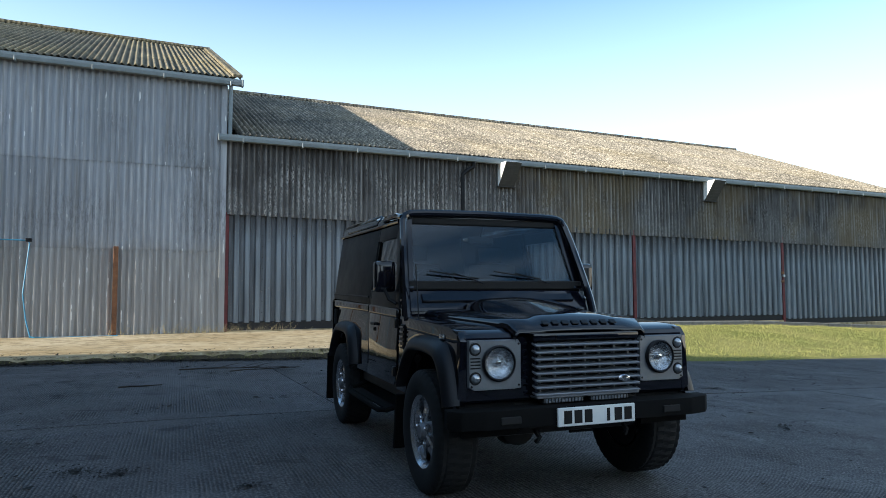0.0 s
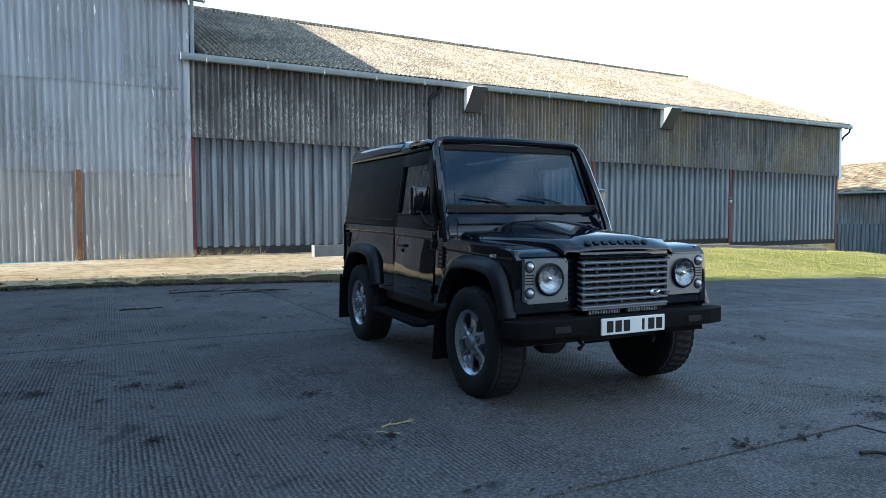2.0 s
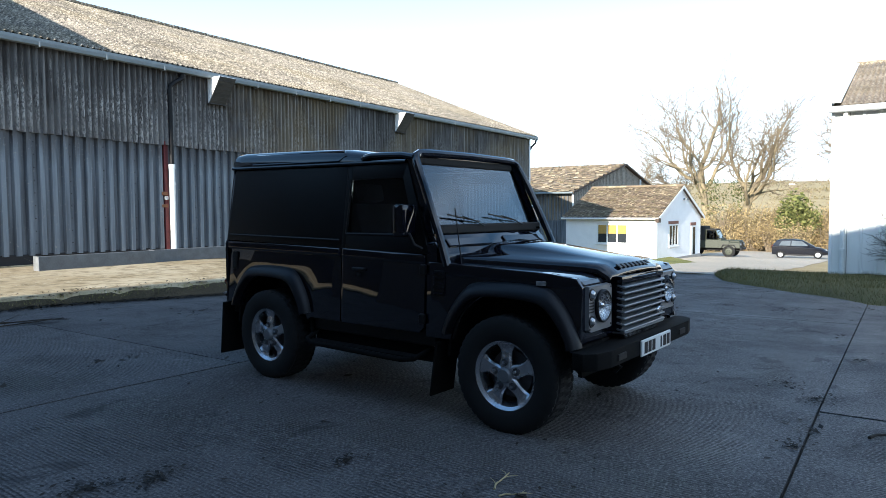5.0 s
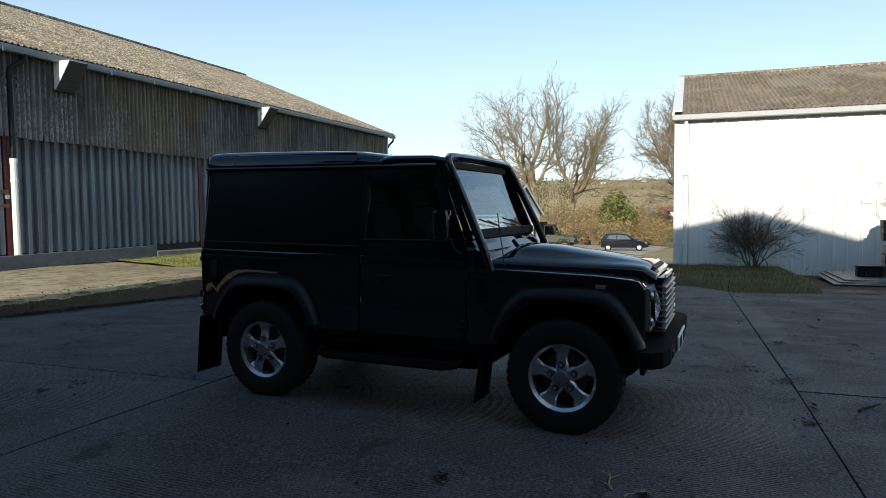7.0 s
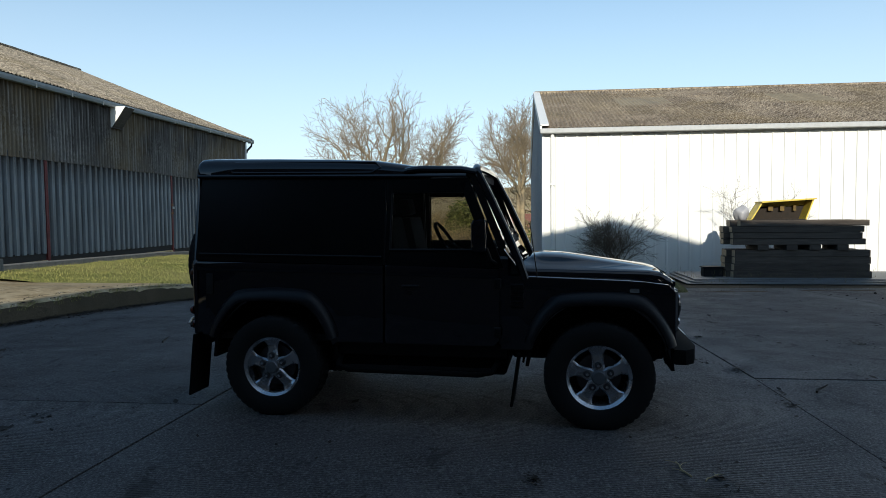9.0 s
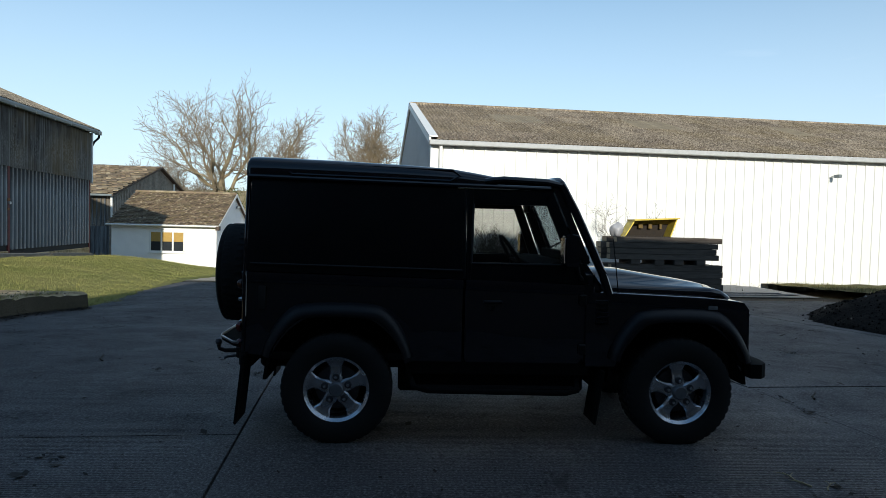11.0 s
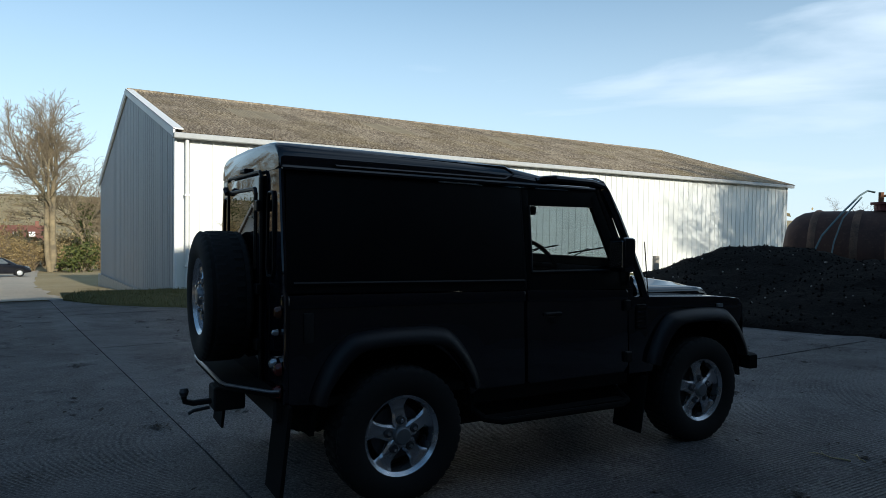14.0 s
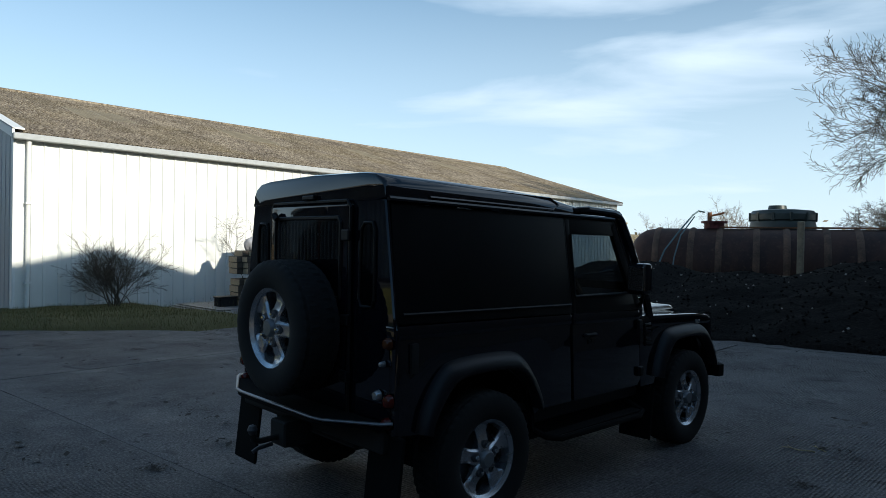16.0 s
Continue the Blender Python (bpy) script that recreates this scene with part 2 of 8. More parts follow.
def cement_sheet(name, base, streak, lichen, lichen_at=0.62, yellow=0.0, dirt=1.0, speck=0.0, moss=0.0):
    """Weathered corrugated cement sheet with run marks and lichen."""
    k = Mat(name, 0.85, 0, 0.3)
    r = k.random()
    big = k.noise(0.5, 4, stretch=(1.0, 1.0, 0.35))
    run = k.noise(2.2, 5, 0.6, stretch=(3.5, 3.5, 0.35))
    fine = k.noise(28, 4, 0.65)
    c = k.mix(k.ramp(big, (0.35, 0.0), (0.65, 1.0)), base, tuple(x * 0.72 for x in base))
    c = k.mix(k.ramp(run, (0.42, 0.0), (0.66, 0.95 * dirt)), c, streak)
    thin = k.noise(5.0, 4, 0.6, stretch=(2.0, 2.0, 0.10))
    c = k.mix(k.ramp(thin, (0.50, 0.0), (0.62, 0.75 * dirt)), c, tuple(x * 0.45 for x in streak))
    spots = k.math("MULTIPLY", k.ramp(fine, (lichen_at - 0.06, 0.0), (lichen_at + 0.04, 1.0)), k.ramp(k.noise(0.7, 3), (0.4, 0.15), (0.65, 1.0)))
    c = k.mix(spots, c, lichen)
    if yellow:
        c = k.mix(k.math("MULTIPLY", k.ramp(k.noise(0.45, 4, stretch=(1, 1, 0.6)), (0.45, 0.0), (0.7, 1.0)), yellow), c, (0.30, 0.22, 0.08))
    if speck:
        sp = k.noise(9.0, 5, 0.8)
        c = k.mix(k.ramp(sp, (0.36, speck), (0.48, 0.0)), c, tuple(x * 0.5 for x in streak))
        c = k.mix(k.ramp(sp, (0.54, 0.0), (0.61, speck)), c, tuple(min(1, x * 1.15) for x in lichen))
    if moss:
        # Patchy moss tone that also paints shade into the corrugation valleys
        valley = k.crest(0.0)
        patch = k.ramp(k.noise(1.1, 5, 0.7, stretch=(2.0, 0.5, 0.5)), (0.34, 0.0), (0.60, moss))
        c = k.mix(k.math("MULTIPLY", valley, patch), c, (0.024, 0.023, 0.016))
    tone = k.math("ADD", k.math("MULTIPLY", r, 0.35), 0.82)
    c = k.mix(1.0, c, k.ramp(tone, (0.0, 0.0), (1.0, 1.0)), "MULTIPLY")
    k.color(c)
    k.bump(fine, 0.35, 0.006)
    return k.m


def wall_low_mat():
    """Old cement cladding: brown run marks from the gutter, white lichen down the ridges, ochre algae."""
    k = Mat("cement_wall", 0.9, 0, 0.25)
    wx = k.axis("X")
    lz = k.axis("Z", "object")
    ridge = k.crest(0.5)
    big = k.noise(0.6, 4, stretch=(1.0, 1.0, 0.3))
    c = k.mix(k.ramp(big, (0.35, 0.0), (0.65, 1.0)), (0.205, 0.20, 0.195), (0.135, 0.13, 0.126))
    run = k.noise(3.2, 5, 0.65, stretch=(3.0, 3.0, 0.22))
    high = k.ramp(k.math("ADD", lz, k.math("MULTIPLY", k.math("SUBTRACT", k.noise(1.6, 4, 0.6, stretch=(2, 2, 0.4)), 0.5), 2.6)), (0.40, 0.25), (1.0, 1.0))
    c = k.mix(k.math("MULTIPLY", k.ramp(run, (0.36, 0.15), (0.60, 0.9)), high), c, (0.052, 0.046, 0.042))
    ochre = k.ramp(k.noise(0.42, 4, 0.6, stretch=(1, 1, 0.8)), (0.44, 0.0), (0.62, 0.55))
    east = k.ramp(k.math("DIVIDE", wx, 30.0), (0.28, 0.0), (0.36, 1.0))
    c = k.mix(k.math("MULTIPLY", ochre, east), c, (0.205, 0.15, 0.075))
    flake = k.ramp(k.noise(24, 4, 0.7, stretch=(1.2, 1.2, 0.45)), (0.46, 0.0), (0.54, 1.0))
    drift = k.ramp(k.noise(0.9, 4, 0.6, stretch=(1.3, 1.3, 0.9)), (0.38, 0.1), (0.60, 1.0))
    low = k.ramp(k.math("ADD", k.math("MULTIPLY", lz, 0.47), k.math("MULTIPLY", k.math("SUBTRACT", k.noise(4.0, 3, stretch=(2, 2, 0.1)), 0.5), 0.8)), (0.45, 1.0), (0.80, 0.0))
    west = k.ramp(k.math("DIVIDE", wx, 30.0), (0.26, 1.0), (0.46, 0.35))
    mask = k.math("MULTIPLY", k.math("MULTIPLY", flake, drift), k.math("MULTIPLY", low, west))
    c = k.mix(k.math("MULTIPLY", mask, k.math("ADD", k.math("MULTIPLY", ridge, 0.85), 0.1)), c, (0.50, 0.485, 0.455))
    pale = k.ramp(k.noise(5.0, 3, 0.6, stretch=(1.6, 1.6, 0.08)), (0.50, 0.0), (0.62, 0.55))
    c = k.mix(k.math("MULTIPLY", pale, k.math("MULTIPLY", ridge, ridge)), c, (0.34, 0.33, 0.31))
    tone = k.math("ADD", k.math("MULTIPLY", k.random(), 0.30), 0.80)
    k.color(k.mix(1.0, c, k.ramp(tone, (0.0, 0.0), (1.0, 1.0)), "MULTIPLY"))
    k.bump(k.noise(28, 4, 0.65), 0.35, 0.006)
    return k.m


def wall_tall_mat():
    """Paler cement cladding: tone from sheet to sheet, pale ridge streaks, brownish foot, specks of mildew."""
    k = Mat("cement_wall_pale", 0.75, 0, 0.35)
    wz = k.axis("Z")
    ridge = k.crest(0.5)
    big = k.noise(0.5, 4, stretch=(1.0, 1.0, 0.4))
    c = k.mix(k.ramp(big, (0.35, 0.0), (0.65, 1.0)), (0.415, 0.43, 0.455), (0.33, 0.345, 0.37))
    foot = k.ramp(k.math("ADD", k.math("DIVIDE", wz, 7.0), k.math("MULTIPLY", k.math("SUBTRACT", k.noise(0.8, 4), 0.5), 0.12)), (0.30, 0.75), (0.36, 0.0))
    c = k.mix(foot, c, (0.36, 0.345, 0.325))
    run = k.noise(2.6, 5, 0.6, stretch=(3.5, 3.5, 0.16))
    c = k.mix(k.ramp(run, (0.46, 0.0), (0.66, 0.65)), c, (0.22, 0.215, 0.215))
    speck = k.math("MULTIPLY", k.ramp(k.noise(22, 4, 0.7, stretch=(1, 1, 0.22)), (0.46, 0.0), (0.58, 1.0)), k.ramp(k.noise(0.5, 3, 0.5), (0.50, 0.0), (0.66, 0.45)))
    c = k.mix(speck, c, (0.12, 0.115, 0.11))
    ridge_streak = k.ramp(k.noise(6.0, 3, 0.6, stretch=(1.4, 1.4, 0.10)), (0.50, 0.0), (0.62, 0.5))
    c = k.mix(k.math("MULTIPLY", ridge_streak, k.math("MULTIPLY", ridge, ridge)), c, (0.58, 0.58, 0.575))
    bare = k.ramp(k.noise(3.4, 3, 0.5, stretch=(4.0, 4.0, 0.7)), (0.66, 0.0), (0.69, 1.0))
    c = k.mix(k.math("MULTIPLY", bare, k.ramp(ridge, (0.6, 0.0), (0.9, 1.0))), c, (0.82, 0.82, 0.80))
    tone = k.math("ADD", k.math("MULTIPLY", k.random(), 0.22), 0.80)
    k.color(k.mix(1.0, c, k.ramp(tone, (0.0, 0.0), (1.0, 1.0)), "MULTIPLY"))
    k.bump(k.noise(30, 4, 0.65), 0.25, 0.005)
    return k.m


M_wall_low = wall_low_mat()
M_wall_tall = wall_tall_mat()
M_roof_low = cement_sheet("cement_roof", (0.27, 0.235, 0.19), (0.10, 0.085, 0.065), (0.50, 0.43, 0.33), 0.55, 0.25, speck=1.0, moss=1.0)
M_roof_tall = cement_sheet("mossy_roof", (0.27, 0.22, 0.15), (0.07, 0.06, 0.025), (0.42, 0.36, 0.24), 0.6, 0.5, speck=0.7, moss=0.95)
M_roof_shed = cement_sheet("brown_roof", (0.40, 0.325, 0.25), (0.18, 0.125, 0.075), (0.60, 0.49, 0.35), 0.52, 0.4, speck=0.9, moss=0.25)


def steel_door_mat():
    k = Mat("grey_steel_cladding", 0.5, 0.0, 0.5)
    run = k.noise(1.6, 5, 0.6, stretch=(5, 5, 0.25))
    fine = k.noise(18, 4)
    c = k.mix(k.ramp(run, (0.42, 0.0), (0.72, 0.8)), (0.185, 0.215, 0.245), (0.06, 0.07, 0.085))
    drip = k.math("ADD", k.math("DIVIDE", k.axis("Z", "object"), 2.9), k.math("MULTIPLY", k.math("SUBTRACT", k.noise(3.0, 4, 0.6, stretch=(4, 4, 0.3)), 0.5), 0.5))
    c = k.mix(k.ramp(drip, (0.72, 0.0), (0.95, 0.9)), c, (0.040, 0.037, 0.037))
    # Streaky dirt in the rib hollows, with their shade put into the colour
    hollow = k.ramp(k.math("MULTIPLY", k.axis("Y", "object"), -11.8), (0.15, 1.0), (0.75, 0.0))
    grime_shade = k.ramp(k.noise(2.0, 5, 0.65, stretch=(4, 4, 0.25)), (0.34, 0.15), (0.60, 0.85))
    c = k.mix(k.math("MULTIPLY", hollow, grime_shade), c, (0.055, 0.062, 0.072))
    c = k.mix(k.ramp(fine, (0.62, 0.0), (0.72, 0.5)), c, (0.33, 0.31, 0.27))
    k.color(c)
    k.bump(fine, 0.1, 0.003)
    return k.m


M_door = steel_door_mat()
M_gutter = plain("grey_gutter", (0.17, 0.20, 0.21), 0.45, vary=0.2, scale=3)
M_red = plain("red_oxide_steel", (0.115, 0.020, 0.022), 0.65, vary=0.4, scale=5, bump=0.2)
M_rust = plain("rusty_steel", (0.17, 0.075, 0.035), 0.85, vary=0.5, scale=7, bump=0.4)
M_galv = plain("galvanised_steel", (0.42, 0.44, 0.46), 0.45, metal=0.7, vary=0.25, scale=9)
M_white_metal = plain("white_painted_metal", (0.80, 0.80, 0.78), 0.5, vary=0.06, scale=3)
M_white_pvc = plain("white_pvc", (0.78, 0.78, 0.75), 0.4, vary=0.06, scale=8)
M_black_pvc = plain("black_pvc", (0.008, 0.008, 0.009), 0.5, vary=0.3, spec=0.2)
M_blue_pipe = plain("blue_water_pipe", (0.03, 0.20, 0.34), 0.45, vary=0.2)
M_dark_rubber = plain("dark_rubber", (0.018, 0.018, 0.02), 0.8, vary=0.3, bump=0.2)
M_dark_gap = plain("dark_steel", (0.03, 0.03, 0.032), 0.7, vary=0.3)


def shed_wall_mat():
    k = Mat("white_box_profile_cladding", 0.45, 0.0, 0.5)
    run = k.noise(0.8, 4, stretch=(3, 3, 0.3))
    c = k.mix(k.ramp(run, (0.45, 0.0), (0.75, 0.5)), (0.80, 0.80, 0.77), (0.66, 0.66, 0.62))
    tone = k.math("ADD", k.math("MULTIPLY", k.random(), 0.08), 0.92)
    k.color(k.mix(1.0, c, k.ramp(tone, (0.0, 0.0), (1.0, 1.0)), "MULTIPLY"))
    k.bump(k.noise(3, 2), 0.05, 0.01)
    return k.m


M_shed = shed_wall_mat()
# Greyer than the white front: the gable's shade is put into the colour
M_shed_grey = plain("shade_grey_cladding", (0.36, 0.38, 0.405), 0.5, vary=0.08, scale=1.2)


def concrete_yard():
    """Brushed concrete: ribs that are worn off in patches and left out along the bay joints, stains, exposed grit."""
    k = Mat("brushed_concrete", 0.85, 0.0, 0.22)
    big = k.noise(0.22, 5, 0.6)
    mid = k.noise(1.4, 6, 0.62, distort=0.4)
    fine = k.noise(60, 4, 0.7)
    wv = k.n.new("ShaderNodeTexWave")
    wv.bands_direction = "X"
    wv.inputs["Scale"].default_value = 11.5
    wv.inputs["Distortion"].default_value = 1.5
    wv.inputs["Detail"].default_value = 3.0
    wv.inputs["Detail Scale"].default_value = 1.6
    k.l.new(k.position((1, 1, 1), rot=(0, 0, radians(3))), wv.inputs["Vector"])
    bay = k.math("FRACT", k.math("ADD", k.math("DIVIDE", k.math("SUBTRACT", k.axis("Y"), 2.12), 4.6), 10.5))
    edge = k.math("ADD", k.math("ABSOLUTE", k.math("SUBTRACT", bay, 0.5)), k.math("MULTIPLY", k.math("SUBTRACT", k.noise(2.0, 3), 0.5), 0.05))
    brushed = k.ramp(edge, (0.05, 0.0), (0.085, 1.0))
    worn = k.math("MULTIPLY", k.ramp(k.noise(0.6, 5, 0.65, distort=0.8), (0.38, 0.12), (0.56, 1.0)), k.ramp(k.noise(4.0, 5, 0.72, stretch=(1, 0.45, 1)), (0.34, 0.05), (0.56, 1.0)))
    groove = k.math("MULTIPLY", brushed, k.math("ADD", k.math("MULTIPLY", worn, 0.88), 0.12))
    c = k.mix(k.ramp(big, (0.3, 0.0), (0.7, 1.0)), (0.128, 0.122, 0.124), (0.088, 0.084, 0.086))
    c = k.mix(k.ramp(mid, (0.52, 0.0), (0.72, 0.75)), c, (0.058, 0.055, 0.053))
    c = k.mix(k.ramp(mid, (0.25, 0.6), (0.40, 0.0)), c, (0.180, 0.174, 0.170))
    # Groove dirt and paler rib crests also put relief shading into the colour
    c = k.mix(k.math("MULTIPLY", k.math("SUBTRACT", 1.0, wv.outputs["Fac"]), k.math("MULTIPLY", groove, 0.72)), c, (0.040, 0.038, 0.038))
    c = k.mix(k.math("MULTIPLY", k.ramp(wv.outputs["Fac"], (0.55, 0.0), (0.95, 0.5)), groove), c, (0.180, 0.172, 0.170))
    c = k.mix(k.ramp(fine, (0.38, 0.85), (0.49, 0.0)), c, (0.036, 0.034, 0.034))
    c = k.mix(k.ramp(fine, (0.54, 0.0), (0.63, 0.75)), c, (0.235, 0.226, 0.22))
    stain = k.ramp(k.noise(1.9, 4, 0.6, stretch=(0.8, 1.3, 1), distort=0.8), (0.62, 0.0), (0.67, 0.65))
    c = k.mix(stain, c, (0.03, 0.029, 0.029))
    blot = k.ramp(k.noise(7.0, 3, 0.6, stretch=(0.8, 1.2, 1), distort=0.5), (0.66, 0.0), (0.71, 0.75))
    c = k.mix(blot, c, (0.028, 0.026, 0.025))
    tone = k.math("ADD", k.math("MULTIPLY", k.random(), 0.16), 0.86)
    c = k.mix(1.0, c, k.ramp(tone, (0.0, 0.0), (1.0, 1.0)), "MULTIPLY")
    k.color(c)
    h = k.math("ADD", k.math("MULTIPLY", k.math("MULTIPLY", wv.outputs["Fac"], groove), 0.8), k.math("MULTIPLY", fine, 0.35))
    k.bump(h, 1.0, 0.013)
    k.rough(k.ramp(mid, (0.3, 0.62), (0.7, 0.9)))
    return k.m


M_yard = concrete_yard()


def apron_mat():
    k = Mat("old_pale_concrete", 0.9, 0.0, 0.3)
    big = k.noise(0.5, 5, 0.6, stretch=(0.6, 1, 1))
    mid = k.noise(3.5, 5, 0.65)
    c = k.mix(k.ramp(big, (0.35, 0.0), (0.65, 1.0)), (0.50, 0.41, 0.27), (0.34, 0.25, 0.13))
    c = k.mix(k.ramp(mid, (0.47, 0.0), (0.64, 0.85)), c, (0.17, 0.125, 0.06))
    c = k.mix(k.ramp(k.noise(9.0, 5, 0.7), (0.58, 0.0), (0.68, 0.7)), c, (0.62, 0.55, 0.42))
    k.color(c)
    k.bump(k.noise(30, 5, 0.7), 0.5, 0.01)
    return k.m


M_apron = apron_mat()


def soil_grass(name, g1, g2, soil):
    k = Mat(name, 0.95, 0.0, 0.2)
    big = k.noise(0.25, 5, 0.6)
    mid = k.noise(3.0, 6, 0.7)
    fine = k.noise(40, 3, 0.7)
    c = k.mix(k.ramp(big, (0.4, 0.0), (0.62, 1.0)), g1, g2)
    c = k.mix(k.ramp(mid, (0.56, 0.0), (0.72, 0.8)), c, soil)
    c = k.mix(k.ramp(fine, (0.35, 0.5), (0.6, 0.0)), c, tuple(x * 0.4 for x in g1))
    k.color(c)
    k.bump(fine, 0.7, 0.03)
    return k.m


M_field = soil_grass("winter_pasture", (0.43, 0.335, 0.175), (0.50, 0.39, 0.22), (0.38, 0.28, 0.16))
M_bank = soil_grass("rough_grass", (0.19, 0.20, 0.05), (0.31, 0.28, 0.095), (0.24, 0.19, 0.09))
# Browner, darker copy of the bank grass, the verge's shade in its colour
M_verge = soil_grass("shade_toned_grass", (0.085, 0.085, 0.028), (0.13, 0.11, 0.045), (0.10, 0.075, 0.045))
M_soil = soil_grass("trodden_soil", (0.07, 0.055, 0.038), (0.10, 0.075, 0.05), (0.045, 0.036, 0.028))
M_track = soil_grass("gravel_track", (0.55, 0.48, 0.38), (0.62, 0.53, 0.42), (0.45, 0.38, 0.29))


def blade_mat(name, c1, c2):
    k = Mat(name, 0.7, 0.0, 0.3)
    k.color(k.ramp(k.island(), (0.0, c1), (1.0, c2)))
    return k.m


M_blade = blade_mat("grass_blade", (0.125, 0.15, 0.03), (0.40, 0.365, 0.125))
# Mossy, dirty kerb face, darkened further so its shade sits in the colour
M_kerb = soil_grass("dirty_shaded_kerb_face", (0.085, 0.075, 0.05), (0.12, 0.10, 0.07), (0.05, 0.045, 0.03))
# Blades darkened likewise, shade put into their colour
M_shade_blade = blade_mat("shade_toned_blade", (0.075, 0.085, 0.022), (0.20, 0.16, 0.075))
M_straw = blade_mat("dry_stalk", (0.36, 0.29, 0.16), (0.5, 0.42, 0.25))
M_leaf_litter = blade_mat("dead_leaf", (0.008, 0.007, 0.006), (0.035, 0.026, 0.018))
M_dark_stick = plain("dark_wet_twig", (0.03, 0.023, 0.017), 0.9, vary=0.4)


def glass(name, tint, ior=1.45):
    k = Mat(name, 0.0)
    k.color(tint)
    k.b.inputs["Transmission Weight"].default_value = 1.0
    k.b.inputs["IOR"].default_value = ior
    return k.m


M_glass = glass("clear_glass", (0.96, 0.98, 0.98), 1.06)


# ---- the lie of the land ----
FALL = [(-60, 0.5), (-12, 0.12), (0, 0.03), (3, -0.03), (7, -0.18), (11.6, -0.36), (20, -0.66), (30, -1.25), (41, -1.85), (52, -2.2), (62, -2.65), (90, -3.6), (140, -3.0), (200, 1.0), (300, 9.0), (420, 15.0), (700, 20.0), (2500, 24.0)]


def land(x, y):
    z = curve_at(FALL, x)
    if y < -40 and x < 80:
        z += min(1.5, (-40 - y) * 0.02)
    return z


def bank(x, y):
    """Grass bank before the long barn, level with its sill at the wall."""
    t = min(1, max(0, (y - 10.6) / 6.5))
    sill = curve_at([(9, 0.16), (20, -0.02), (30, -0.5), (40, -1.75)], x)
    return lerp(land(x, y), max(sill, land(x, y)), t * t * (3 - 2 * t))


def drape(name, xs, ys, height, material, parent=None, inside=None, thick=0.0):
    bm = bmesh.new()
    grid = {}
    for i, x in enumerate(xs):
        for j, y in enumerate(ys):
            grid[i, j] = bm.verts.new((x, y, height(x, y)))
    for i in range(len(xs) - 1):
        for j in range(len(ys) - 1):
            if inside is None or inside((xs[i] + xs[i + 1]) / 2, (ys[j] + ys[j + 1]) / 2):
                bm.faces.new((grid[i, j], grid[i + 1, j], grid[i + 1, j + 1], grid[i, j + 1]))
    loose = [v for v in bm.verts if not v.link_faces]
    bmesh.ops.delete(bm, geom=loose, context="VERTS")
    if thick:
        r = bmesh.ops.extrude_face_region(bm, geom=bm.faces[:])
        for v in [e for e in r["geom"] if isinstance(e, bmesh.types.BMVert)]:
            v.co.z -= thick
        bmesh.ops.recalc_face_normals(bm, faces=bm.faces[:])
    return part(name, bm, material, parent, smooth=40)


def steps(a, b, s):
    n = max(1, round((b - a) / s))
    return [a + (b - a) * i / n for i in range(n + 1)]


# one sheet of ground out to the horizon
gx = [-2500, -800, -300, -120] + steps(-60, 100, 4) + steps(112, 420, 14) + [500, 700, 1100, 1700, 2600]
gy = [-2500, -900, -400, -200] + steps(-100, 120, 5) + steps(132, 400, 20) + [600, 1000, 2500]


def field_height(x, y):
    z = land(x, y) - 0.12
    if x > 70:
        z += 1.2 * noise.noise((x * 0.02, y * 0.02, 0)) * min(1, (x - 70) / 60)
        z += max(0, (x - 180)) * 0.012 * (0.6 + noise.noise((y * 0.006, 3, 0)))
    return z


ground = drape("ground", gx, gy, field_height, M_field)
tagged(ground, "winter pasture and hedged fields rising to a low hill", "ground", kind="structure")

# concrete yard in bays with open joints
yard = tagged(new("yard"), "worn brushed concrete farmyard laid in bays", "yard", kind="structure")
BAY_Y = [-41.2, -36.5, -31.8, -26.3, -20.8, -16.4, -11.9, -7.1, -2.5, 2.12, 6.72, 11.4, 14.2]
BAY_X = [-32.0, -26.1, -20.2, -14.3, -8.4, -2.9, 2.88, 8.7, 14.5, 20.4]
slab_rng = random.Random(3)


def yard_edge(x, y):
    """Whether the yard's concrete lies here."""
    if y > 11.3 and x > 10.8:
        return False
    if y > 12.6:
        return x < 10.3
    return not (x > 13.9 and y < 1.0)


for j, (ya, yb) in enumerate(zip(BAY_Y, BAY_Y[1:])):
    shift = (0.0, 1.9, -1.3, 0.7)[j % 4] if ya != 2.12 else 0.0
    for xa, xb in zip(BAY_X, BAY_X[1:]):
        xa, xb = xa + shift, xb + shift
        lift = slab_rng.uniform(-0.004, 0.004)
        ob = drape("slab", steps(xa + 0.008, xb - 0.008, 0.6), steps(ya + 0.008, yb - 0.008, 0.6), lambda x, y: land(x, y) + lift, M_yard, yard, yard_edge, 0.1)
        if not ob.data.polygons:
            bpy.data.objects.remove(ob)
drape("joint_fill", steps(-32, 20.3, 1.2), steps(-41, 14.2, 1.2), lambda x, y: land(x, y) - 0.03, plain("joint_dirt", (0.05, 0.045, 0.035), 0.95, vary=0.5, scale=9, bump=0.5), yard, yard_edge)

# lane that leads on between the office and the white shed
bm = bmesh.new()
prev = None
